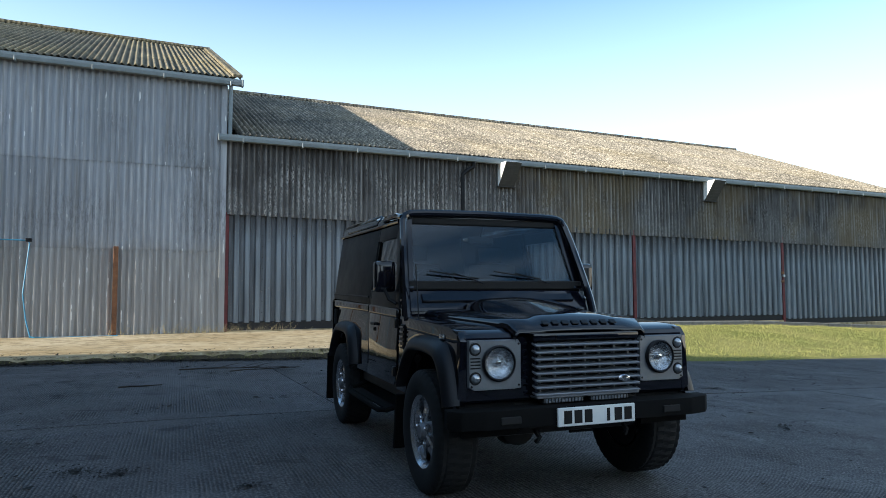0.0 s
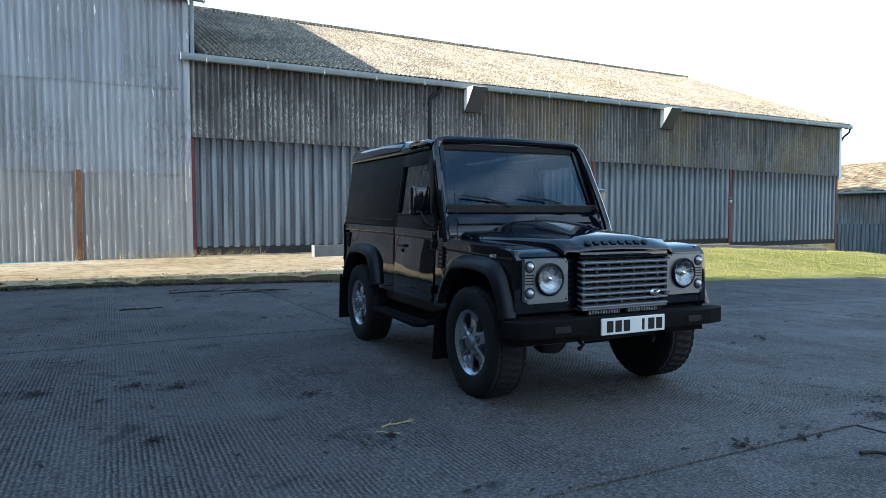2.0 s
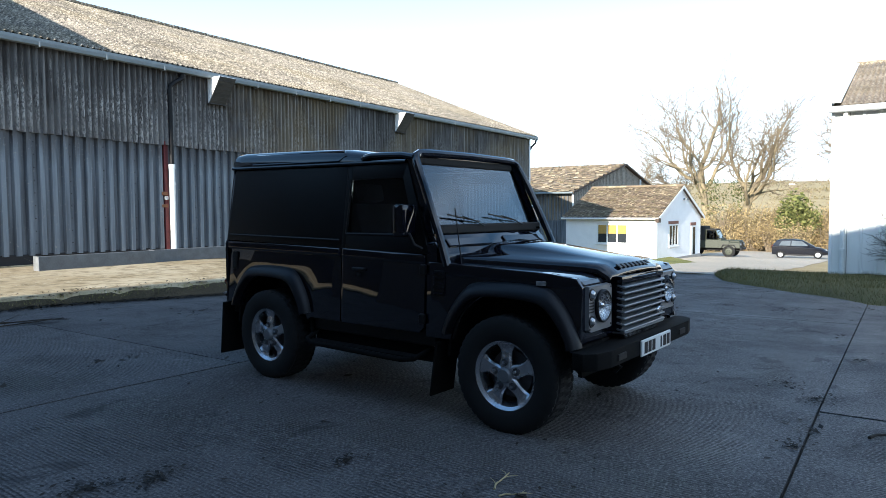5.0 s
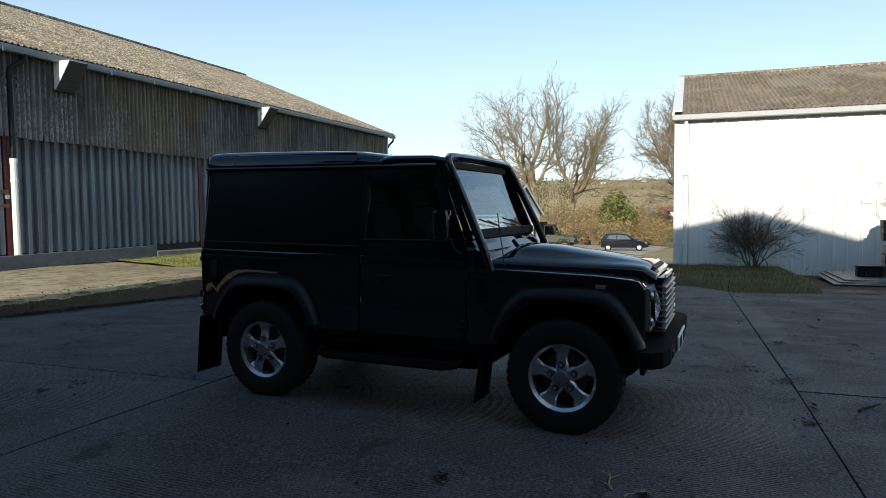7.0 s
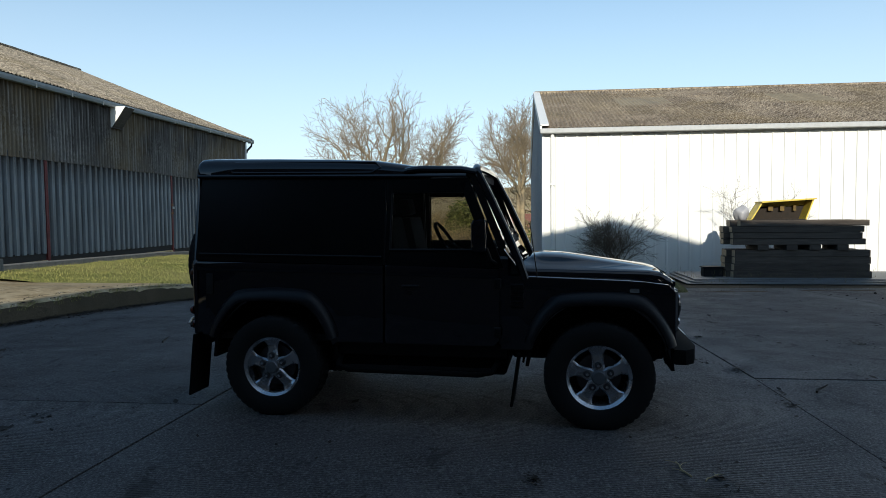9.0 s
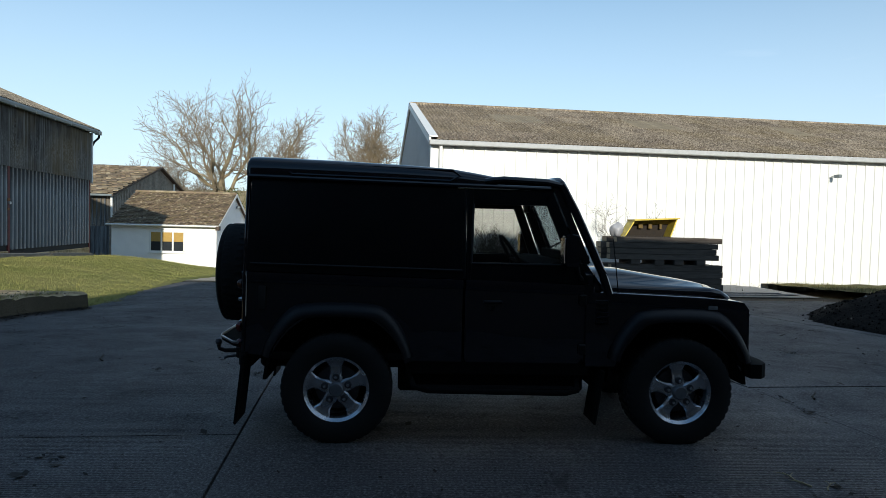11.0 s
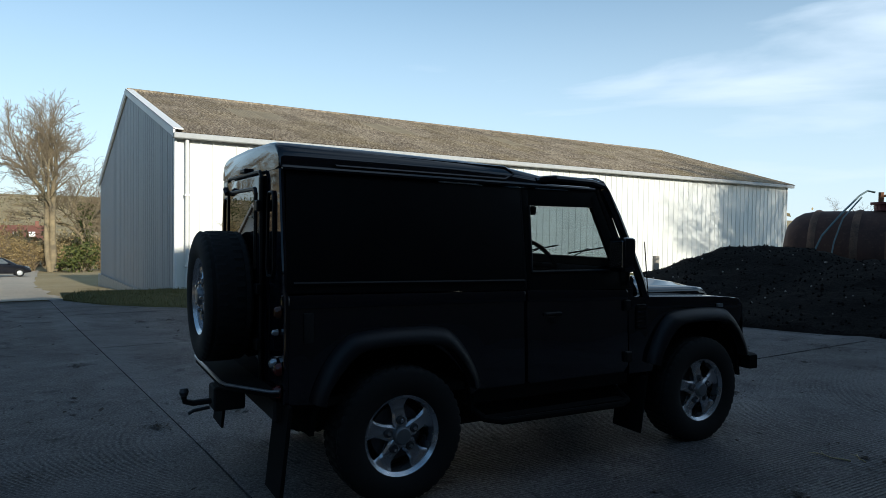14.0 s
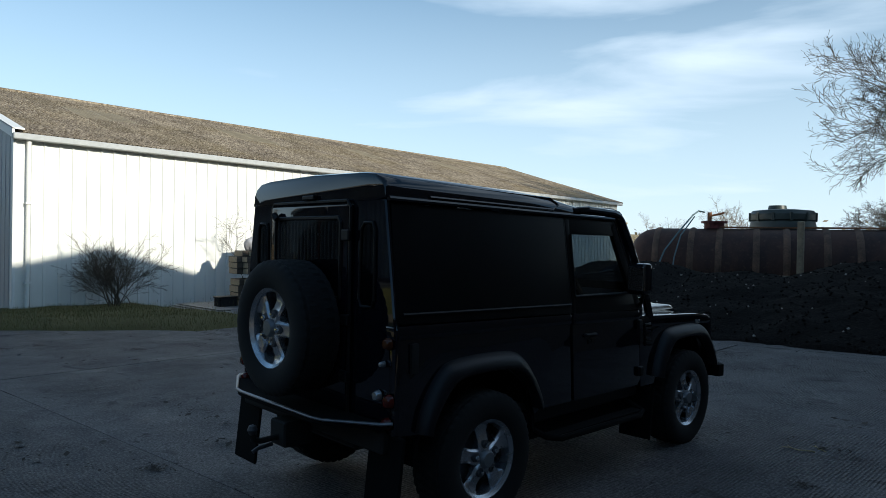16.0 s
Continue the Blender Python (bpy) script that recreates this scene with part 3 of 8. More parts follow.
for x in steps(20.4, 78, 0.6):
    y0 = 6.2 - max(0, x - 45) * 0.05 + 0.35 * noise.noise((x * 0.3, 0, 2)) + 0.08 * noise.noise((x * 1.7, 0, 2))
    y1 = curve_at([(20, 12.6), (40.0, 12.6), (41.2, 14.3), (51, 14.3), (53, 16.5), (80, 16.5)], x)
    row = [bm.verts.new((x, lerp(y0, y1, q / 10), land(x, lerp(y0, y1, q / 10)) - (0.09 if q == 0 else 0.005))) for q in range(11)]
    if prev:
        for q in range(10):
            bm.faces.new((prev[q], row[q], row[q + 1], prev[q + 1]))
    prev = row
lane = part("lane", bm, M_track, smooth=40)
tagged(lane, "sunlit gravel lane leading out of the yard", "lane", kind="structure")

# grass banks
def bank_edge(x):
    return 10.8 + 0.25 * noise.noise((x * 0.9, 0, 5)) + max(0, min(6, x - 12)) * 0.115


bm = bmesh.new()
prev = None
for x in steps(10.2, 44.5, 0.35):
    far = 18.2 if x < 40.8 else 14.6
    near = min(bank_edge(x) + 0.12 * noise.noise((x * 4, 1, 1)) + max(0, x - 40) * 0.7, far - 0.1)
    row = []
    for q in range(17):
        y = lerp(near, far, q / 16)
        z = bank(x, y) + (0.03 + 0.04 * noise.noise((x * 1.3, y * 1.3, 0))) * min(1, q / 3) - (0.05 if q == 0 else 0)
        row.append(bm.verts.new((x, y, z)))
    if prev:
        for a in range(16):
            bm.faces.new((prev[a], row[a], row[a + 1], prev[a + 1]))
    prev = row
bank_barn = part("grass_bank", bm, M_bank, smooth=40)
tagged(bank_barn, "sunlit rough grass bank along the long barn", "grass", kind="structure")


def verge_inside(x, y):
    edge = curve_at([(-40, 13.8), (-9, 13.6), (-5, 13.2), (0, 12.3), (2, 12.0), (2.6, 13.0), (3.6, 14.1), (5.6, 16.8), (6.6, 20.2)], y) + 0.2 * noise.noise((y * 1.2, x * 0.3, 7))
    return x > edge


def verge_z(x, y):
    e = curve_at([(-40, 13.8), (-5, 13.2), (0, 12.3), (2, 12.0), (3.6, 14.1), (5.6, 16.8), (6.6, 20.2)], y)
    return land(x, y) + 0.02 + min(0.16, max(0, x - e) * 0.10) + 0.05 * noise.noise((x * 1.1, y * 1.1, 4))


def soil_z(x, y):
    e = curve_at([(-40, 13.8), (-5, 13.2), (0, 12.3), (2, 12.0)], y)
    return land(x, y) + 0.02 - min(0.11, max(0, x - e - 0.3) * 0.12) + 0.02 * noise.noise((x * 2.1, y * 2.1, 4))


def strip(name, ys, height, material, edge):
    """A sheet from a wavering edge to the shed's foot."""
    bm = bmesh.new()
    prev = None
    for y in ys:
        x0 = edge(y)
        row = []
        for q in range(22):
            x = lerp(x0, max(21.0, x0 + 0.2), q / 21)
            row.append(bm.verts.new((x, y, height(x, y) - (0.08 if q == 0 else 0.0))))
        if prev:
            for a in range(21):
                bm.faces.new((prev[a], prev[a + 1], row[a + 1], row[a]))
        prev = row
    bmesh.ops.recalc_face_normals(bm, faces=bm.faces[:])
    return part(name, bm, material, smooth=40)


def verge_line(y):
    e = curve_at([(-40, 13.8), (-9, 13.6), (-5, 13.2), (0, 12.3), (2, 12.0), (2.6, 13.0), (3.6, 14.1), (5.6, 16.8), (6.6, 20.2)], y)
    return e + 0.2 * noise.noise((y * 1.2, 4, 7)) + 0.1 * noise.noise((y * 5, 1, 7))


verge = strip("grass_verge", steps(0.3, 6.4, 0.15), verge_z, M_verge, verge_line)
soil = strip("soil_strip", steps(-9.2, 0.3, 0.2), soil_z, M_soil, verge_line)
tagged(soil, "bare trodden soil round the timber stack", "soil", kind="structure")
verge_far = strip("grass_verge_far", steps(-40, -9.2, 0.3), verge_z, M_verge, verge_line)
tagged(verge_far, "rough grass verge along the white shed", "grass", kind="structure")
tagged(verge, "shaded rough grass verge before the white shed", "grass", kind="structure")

# raised concrete apron before the barns
APRON_TOP = 0.17
kerb_line = [(-30, 13.5), (-6, 13.0), (-2, 12.75), (1.2, 12.45), (3, 12.25), (5.5, 11.95), (8, 11.7), (9.6, 11.35), (10.3, 10.95)]
bm = bmesh.new()
kx = steps(-30, -6, 1.0)[:-1] + steps(-6, 10.3, 0.12)
prev = None
for x in kx:
    y0 = curve_at(kerb_line, x) + 0.05 * noise.noise((x * 2.3, 0, 0)) + 0.04 * noise.noise((x * 9, 3, 0))
    top = curve_at([(-30, 0.22), (1, APRON_TOP), (8, 0.16), (10.3, 0.02)], x)
    chip = 0.05 + 0.09 * max(0, noise.noise((x * 3.1, 8, 0))) + 0.05 * max(0, noise.noise((x * 11, 5, 0)))
    ring = [(x, y0 - 0.03, land(x, y0) - 0.06), (x, y0, top - chip), (x, y0 + chip * 1.2, top - 0.008), (x, y0 + 0.8, top), (x, 15.0, top + 0.015), (x, 18.3, max(top, 0.2) + 0.01), (x, 18.3, -0.3)]
    row = [bm.verts.new(p) for p in ring]
    if prev:
        for i in range(len(ring) - 1):
            fc = bm.faces.new((prev[i], row[i], row[i + 1], prev[i + 1]))
            fc.material_index = 1 if i == 0 else 0
    prev = row
bmesh.ops.recalc_face_normals(bm, faces=bm.faces[:])
apron = part("apron", bm, M_apron, smooth=35)
apron.data.materials.append(M_kerb)
tagged(apron, "raised sunlit old concrete apron with a crumbling edge", "apron", kind="structure")


# ---- corrugated sheets ----
def sheet_mesh(name, width, height, pitch, amp, material, kind="wave", thick=0.008):
    bm = bmesh.new()
    if kind == "wave":
        n = round(width / pitch * 8)
        pts = [(width * i / n, amp * math.cos(2 * math.pi * (width * i / n) / pitch)) for i in range(n + 1)]
    else:
        pts, x = [], 0.0
        a, b, c, d = kind
        while x < width - 1e-6:
            for dx, y in ((0, 0.0), (a, 0.0), (a + b, -amp), (a + b + c, -amp), (a + b + c + b, 0.0)):
                if x + dx <= width + 1e-6:
                    pts.append((x + dx, y))
            x += pitch
        pts = sorted(set((round(p, 5), q) for p, q in pts))
        if pts[-1][0] < width - 1e-4:
            pts.append((width, 0.0))
    rows = []
    for y_off in (0.0, thick):
        rows.append([[bm.verts.new((x, y + y_off, z)) for x, y in pts] for z in (0.0, height)])
    for k, (lo, hi) in enumerate(rows):
        for i in range(len(pts) - 1):
            f = (lo[i], lo[i + 1], hi[i + 1], hi[i])
            bm.faces.new(f if k == 0 else tuple(reversed(f)))
    for r in (0, 1):
        for i in range(len(pts) - 1):
            f = (rows[0][r][i], rows[1][r][i], rows[1][r][i + 1], rows[0][r][i + 1])
            bm.faces.new(f if r == 0 else tuple(reversed(f)))
    for i in (0, -1):
        f = (rows[0][0][i], rows[0][1][i], rows[1][1][i], rows[1][0][i])
        bm.faces.new(f if i == 0 else tuple(reversed(f)))
    return mesh_of(name, bm, material, smooth=50 if kind == "wave" else 20)


sheet_rng = random.Random(11)


def clad(parent, me, origin, xd, zd, count, width, start=0, lean=0.004, drop=0.0):
    """A row of sheets side by side, each an object of its own."""
    base = axes(origin, xd, zd)
    for i in range(start, start + count):
        m = base @ Matrix.Translation((i * width, sheet_rng.uniform(-lean, lean) + (0.004 if i % 2 else 0.0), sheet_rng.uniform(-0.012, 0.012) - drop * i))
        link_mesh("sheet", me, parent, m)


PITCH = 0.152
SW = PITCH * 7
BX0, BX1, WALL_Y = 1.62, 29.55, 17.93

# long low barn: upper cladding
wall_low = tagged(new("wall_barn_long"), "weathered grey corrugated cement cladding with lichen and dark run marks", "wall", kind="structure")
me = sheet_mesh("upper_sheet", SW + 0.02, 2.12, PITCH, 0.046, M_wall_low)
nlow = math.ceil((BX1 - BX0) / SW)
clad(wall_low, me, (BX0 + 0.02, WALL_Y - 0.03, 3.24), (1, 0, 0), (0, 0, 1), nlow, (BX1 - BX0) / nlow, drop=0.0098)
part("backing", box(BX0, WALL_Y + 0.16, -0.6, BX1, WALL_Y + 0.3, 5.25), M_dark_gap, wall_low)
part("end_trim", box(BX1 - 0.06, WALL_Y - 0.08, 2.85, BX1 + 0.1, WALL_Y + 0.1, 5.15, 0.01), M_galv, wall_low)

# its gable ends
def gable_wall(name, x, y0, y1, z0, ze, zr, material, label, face):
    bm = bmesh.new()
    ym = (y0 + y1) / 2
    vs, fs = add_prism(bm, [(y0, z0), (y1, z0), (y1, ze), (ym, zr), (y0, ze)], 0.16)
    bmesh.ops.recalc_face_normals(bm, faces=bm.faces[:])
    bmesh.ops.transform(bm, matrix=Matrix(((0, 1, 0, x - 0.08), (1, 0, 0, 0), (0, 0, 1, 0), (0, 0, 0, 1))), verts=bm.verts[:])
    bmesh.ops.recalc_face_normals(bm, faces=bm.faces[:])
    ob = part(name, bm, material)
    return tagged(ob, label, "wall", kind="structure")


RIDGE_Y, RIDGE_Z, EAVE_Z = 27.0, 9.08, 5.30
gable_wall("wall_barn_long_gable", BX1 - 0.05, WALL_Y + 0.05, 36.0, -1.5, EAVE_Z - 0.1, RIDGE_Z - 0.2, M_wall_low, "corrugated gable end of the long barn", 1)
tagged(part("wall_barn_long_back", box(BX0, 36.0, -1.5, BX1, 36.15, 5.2), M_wall_low), "rear cladding of the long barn", "wall", kind="structure")

# doors between red posts
POSTS = [1.66, 8.33, 14.98, 22.19, 29.46]
for pa, pb in zip(POSTS, POSTS[1:]):
    d = thing("door_%d" % (POSTS.index(pa) + 1), "closed grey profiled steel sliding door streaked with dirt", "door", "barn doors", "structure")
    w = (pb - pa - 0.16)
    npan = max(1, round(w / 0.84))
    pw = w / npan
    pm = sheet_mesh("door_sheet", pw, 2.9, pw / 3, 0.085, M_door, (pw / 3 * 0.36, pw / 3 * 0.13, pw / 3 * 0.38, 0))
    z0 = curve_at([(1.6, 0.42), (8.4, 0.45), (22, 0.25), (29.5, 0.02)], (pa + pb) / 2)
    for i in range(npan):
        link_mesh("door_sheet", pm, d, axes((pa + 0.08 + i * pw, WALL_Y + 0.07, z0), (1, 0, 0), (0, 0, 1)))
    bolt = bmesh.new()
    for i in range(1, npan):
        for q in range(9):
            add_box(bolt, pa + 0.08 + i * pw + 0.03, WALL_Y + 0.055, z0 + 0.25 + q * 0.29, pa + 0.08 + i * pw + 0.05, WALL_Y + 0.07, z0 + 0.27 + q * 0.29)
    part("bolts", bolt, M_dark_gap, d)
    part("skirt", box(pa + 0.08, WALL_Y + 0.03, z0 - 0.22, pb - 0.08, WALL_Y + 0.10, z0 + 0.03, 0.01), M_dark_rubber, d)
    part("sill", box(pa + 0.05, WALL_Y - 0.02, z0 - 0.7, pb - 0.05, WALL_Y + 0.14, z0 - 0.20, 0.02), M_apron, d)
for p in POSTS:
    ob = part("door_post", box(p - 0.06, WALL_Y - 0.01, -0.6, p + 0.06, WALL_Y + 0.12, 3.3, 0.008), M_red)
    tagged(ob, "red oxide painted steel door post", "post", "door posts", "structure")
lock = thing("door_lock", "rusty hasp and padlock on a red door post", "lock", m=pose(8.27, WALL_Y - 0.02, 1.75))
part("hasp", box(-0.1, -0.03, 0.1, 0.06, 0.0, 0.2, 0.008), M_rust, lock)
part("hasp", box(-0.1, -0.03, -0.22, 0.06, 0.0, -0.14, 0.008), M_rust, lock)
part("padlock", box(-0.04, -0.08, -0.02, 0.05, -0.01, 0.08, 0.012), M_galv, lock)
copy_thing(lock, pose(22.14, WALL_Y - 0.02, 1.75))


# ---- roofs ----
def roof(name, label, x0, x1, eave, ridge, me, slope_len, rows, material, overlap=0.15, parent=None):
    """A slope of overlapping sheets that faces -y, and one plain slope behind."""
    r = parent or tagged(new(name), label, "roof", kind="structure")
    (ye, ze), (yr, zr) = eave, ridge
    up = Vector((0, yr - ye, zr - ze)).normalized()
    n = math.ceil((x1 - x0) / SW)
    w = (x1 - x0) / n
    step = (slope_len - overlap) / rows
    for q in range(rows):
        o = Vector((x0, ye, ze)) + up * (q * step) + Vector((0, 0, 0.012 * 1))
        clad(r, me, o, (1, 0, 0), up, n, w, lean=0.006)
    bm = bmesh.new()
    L = slope_len
    p0, p1 = Vector((x0 + 0.05, ye + 0.1, ze - 0.06)), Vector((x0 + 0.05, yr, zr - 0.06))
    yb = 2 * yr - ye
    vs = [bm.verts.new(p) for p in ((x0 + 0.05, ye + 0.2, ze - 0.02), (x1 - 0.05, ye + 0.2, ze - 0.02), (x1 - 0.05, yr, zr - 0.05), (x0 + 0.05, yr, zr - 0.05), (x1 - 0.05, yb, ze), (x0 + 0.05, yb, ze))]
    bm.faces.new(vs[:4])
    bm.faces.new((vs[3], vs[2], vs[4], vs[5]))
    rr = bmesh.ops.extrude_face_region(bm, geom=bm.faces[:])
    for v in [e for e in rr["geom"] if isinstance(e, bmesh.types.BMVert)]:
        v.co.z -= 0.1
    bmesh.ops.recalc_face_normals(bm, faces=bm.faces[:])
    part("roof_deck", bm, material, r)
    # ridge capping
    cap = bmesh.new()
    for xa in steps(x0, x1, 1.1)[:-1]:
        add_tube(cap, [(xa, yr, zr + 0.02), (xa + 1.14, yr, zr + 0.03)], 0.11, 8)
    part("ridge_cap", cap, material, r)
    return r


def sheet_len(eave, ridge):
    return math.hypot(ridge[0] - eave[0], ridge[1] - eave[1])


e1, r1 = (17.68, EAVE_Z), (RIDGE_Y, RIDGE_Z)
L1 = sheet_len(e1, r1)
me = sheet_mesh("roof_sheet", SW + 0.03, (L1 - 0.15) / 4 + 0.15, PITCH, 0.034, M_roof_low)
roof("roof_barn_long", "lichen-covered corrugated cement barn roof, partly shaded", BX0 + 0.35, BX1 + 0.45, e1, r1, me, L1, 4, M_roof_low)

# taller barn beside it
TX0, TX1 = -34.0, 1.60
wall_tall = tagged(new("wall_barn_tall"), "pale grey corrugated cement cladding beside an unseen dark backing", "wall", kind="structure")
# Cladding stops out of view; bare dark backing added for the car's reflections
nt = 6
for (za, zb) in ((0.12, 2.30), (2.27, 4.42), (4.39, 6.62)):
    me = sheet_mesh("wall_sheet", SW + 0.02, zb - za + 0.03, PITCH, 0.032, M_wall_tall)
    y = WALL_Y - 0.055 + (0.034 if za < 1 else 0.017 if za < 3 else 0)
    clad(wall_tall, me, (TX1 - nt * SW, y, za), (1, 0, 0), (0, 0, 1), nt, SW)
part("backing", box(TX0, WALL_Y + 0.06, -0.5, TX1, WALL_Y + 0.2, 6.6), M_dark_gap, wall_tall)
part("corner_trim", box(TX1 - 0.12, WALL_Y - 0.08, 0.15, TX1 + 0.03, WALL_Y + 0.05, 6.6, 0.01), M_wall_tall, wall_tall)
TRY, TRZ, TEZ = 26.6, 10.5, 6.78
gable_wall("wall_barn_tall_gable", TX1 - 0.06, WALL_Y + 0.03, 35.2, 0, TEZ - 0.1, TRZ - 0.2, M_wall_tall, "gable of the taller barn above the lower roof", 1)
e2, r2 = (17.66, TEZ), (TRY, TRZ)
L2 = sheet_len(e2, r2)
me = sheet_mesh("roof_sheet", SW + 0.03, (L2 - 0.15) / 4 + 0.15, PITCH, 0.028, M_roof_tall)
roof_tall = roof("roof_barn_tall", "mossy brown corrugated cement roof of the taller barn", TX0 + 0.2, TX1 + 0.3, e2, r2, me, L2, 4, M_roof_tall)
verge_cap = bmesh.new()
add_box(verge_cap, -0.12, 0, -0.03, 0.12, L2, 0.05, 0.01)
bmesh.ops.transform(verge_cap, matrix=Matrix.Translation((TX1 + 0.25, 17.66, TEZ + 0.05)) @ Euler((math.atan2(TRZ - TEZ, TRY - 17.66), 0, 0)).to_matrix().to_4x4(), verts=verge_cap.verts[:])
part("verge_cap", verge_cap, M_roof_tall, roof_tall)


def gutter(name, x0, x1, y, z, label):
    g = thing(name, label, "gutter", "gutters", "structure")
    bm = bmesh.new()
    prof = [(-0.07, 0.09), (-0.075, 0.02), (-0.06, -0.06), (0.03, -0.075), (0.06, -0.03), (0.06, 0.08), (0.05, 0.08), (0.045, -0.02), (-0.05, -0.045), (-0.062, 0.02), (-0.058, 0.09)]
    add_ring_loft(bm, [[(x, y + a, z + b) for a, b in prof] for x in (x0, x1)])
    bmesh.ops.recalc_face_normals(bm, faces=bm.faces[:])
    part("trough", bm, M_gutter, g)
    for xa in steps(x0 + 0.6, x1 - 0.3, 1.55):
        part("bracket", box(xa - 0.02, y - 0.085, z - 0.10, xa + 0.02, y + 0.1, z + 0.02, 0.006), M_gutter, g)
    for xa in (x0, x1):
        part("stop_end", box(xa - 0.02, y - 0.085, z - 0.085, xa + 0.02, y + 0.07, z + 0.095, 0.004), M_gutter, g)
    return g


gutter("gutter_long", 1.42, 30.15, 17.74, 5.20, "grey box gutter under the long barn's eave")
gutter("gutter_tall", -18.0, 1.98, 17.72, 6.66, "grey box gutter under the taller barn's eave")
dp = thing("downpipe_corner", "grey downpipe between the taller roof and lower gutter", "pipe", kind="structure")
part("pipe", tube([(1.70, 17.8, 6.6), (1.70, 17.84, 5.25)], 0.05, 10), M_gutter, dp)
dp = thing("downpipe_black", "black plastic downpipe with an offset bend into a white pipe", "pipe", kind="structure")
part("offset_bend", tube([(8.78, 17.74, 5.12), (8.78, 17.76, 5.0), (8.55, 17.78, 4.86), (8.43, 17.8, 4.74), (8.42, 17.8, 4.62)], 0.062, 10), M_black_pvc, dp)
part("collar", tube([(8.42, 17.8, 4.66), (8.42, 17.8, 4.52)], 0.068, 10), M_black_pvc, dp)
part("collar", tube([(8.78, 17.75, 5.08), (8.76, 17.77, 4.97)], 0.068, 10), M_black_pvc, dp)
part("upper_pipe", tube([(8.42, 17.8, 4.6), (8.42, 17.8, 2.5)], 0.06, 10), M_black_pvc, dp)
part("white_pipe", tube([(8.42, 17.8, 2.62), (8.42, 17.8, 0.17)], 0.075, 12), M_white_pvc, dp)
part("socket", tube([(8.42, 17.8, 2.68), (8.42, 17.8, 2.56)], 0.085, 12), M_white_pvc, dp)
part("socket", tube([(8.42, 17.8, 2.2), (8.42, 17.8, 2.12)], 0.085, 12), M_white_pvc, dp)
dp = thing("downpipe_end", "short black downpipe at the end of the gutter", "pipe", kind="structure")
part("pipe", tube([(30.05, 17.74, 5.12), (30.05, 17.76, 4.98), (29.75, 17.85, 4.75), (29.72, 17.9, 4.6)], 0.05, 8), M_black_pvc, dp)

# Dark front panel stands in for the shaded opening under the hood
M_hood_front = plain("dark_hood_front", (0.055, 0.052, 0.048), 0.8, vary=0.3, scale=5)
for hx in (9.66, 18.14):
    hd = thing("vent_hood", "white-sided sheet metal vent hood under the eave", "vent hood", "vent hoods", "", pose(hx, WALL_Y - 0.06, 4.47))
    SIDE = Matrix(((0, 1, 0, 0), (1, 0, 0, 0), (0, 0, 1, 0), (0, 0, 0, 1)))
    for x in (0.0, 0.52):
        part("side", prism([(0, 0.0), (0, 0.68), (-0.54, 0.68), (-0.05, 0.0)], 0.015, Matrix.Translation((x, 0, 0)) @ SIDE), M_white_metal, hd)
    part("top", box(0.002, -0.535, 0.682, 0.533, 0.0, 0.695), M_white_metal, hd)
    part("louvre", prism([(-0.052, -0.004), (-0.072, -0.004), (-0.562, 0.676), (-0.542, 0.676)], 0.543, Matrix.Translation((-0.004, 0, 0)) @ SIDE), M_hood_front, hd)
    for q in range(6):
        t = 0.1 + q * 0.15
        part("slat", box(0.01, lerp(-0.07, -0.56, t) - 0.02, lerp(0, 0.676, t) - 0.004, 0.525, lerp(-0.07, -0.56, t), lerp(0, 0.676, t) + 0.004), M_hood_front, hd)
    part("sill", box(-0.04, -0.10, -0.03, 0.58, 0.0, -0.006, 0.005), M_dark_gap, hd)

post = tagged(part("rusty_post", box(-0.95, WALL_Y - 0.16, 0.15, -0.84, WALL_Y - 0.07, 2.34, 0.008), M_rust), "rusty steel post fixed against the cladding", "post")
hose = thing("water_pipe", "blue plastic water pipe clipped to the barn wall", "pipe")
part("pipe", tube([(-6.0, 17.8, 2.46), (-3.2, 17.8, 2.44), (-2.72, 17.78, 2.43), (-2.68, 17.76, 2.36), (-2.74, 17.76, 1.7), (-2.78, 17.74, 1.2), (-2.7, 17.72, 0.6), (-2.6, 17.66, 0.24), (-2.5, 17.6, 0.21)], 0.016, 6), M_blue_pipe, hose)
part("pipe", tube([(-2.62, 17.66, 0.22), (-2.0, 17.62, 0.205), (-1.4, 17.66, 0.205), (-0.8, 17.6, 0.205)], 0.016, 6), M_blue_pipe, hose)
part("clip", box(-2.76, 17.72, 2.40, -2.64, 17.85, 2.48, 0.01), M_black_pvc, hose)

M_sill = plain("old_grey_concrete", (0.17, 0.16, 0.145), 0.9, vary=0.35, scale=6, bump=0.4)
for xa, xb in ((12.0, 15.6), (15.63, 19.4), (19.43, 23.3), (23.33, 27.2)):
    za, zb = bank(xa, 17.1), bank(xb, 17.1)
    bm = bmesh.new()
    add_ring_loft(bm, [[(x, 16.95 + d, z + h) for d, h in ((0, -0.12), (0.02, 0.15), (0.05, 0.17), (0.30, 0.17), (0.32, -0.12))] for x, z in ((xa, za), (xa + 0.02, za), (xb - 0.02, zb), (xb, zb))])
    bmesh.ops.recalc_face_normals(bm, faces=bm.faces[:])
    tagged(part("kerb_beam", bm, M_sill), "old concrete kerb beam lying along the barn's foot", "kerb", "kerb beams")

M_beam = plain("dull_zinc_steel", (0.11, 0.12, 0.13), 0.7, metal=0.1, vary=0.3, scale=5)
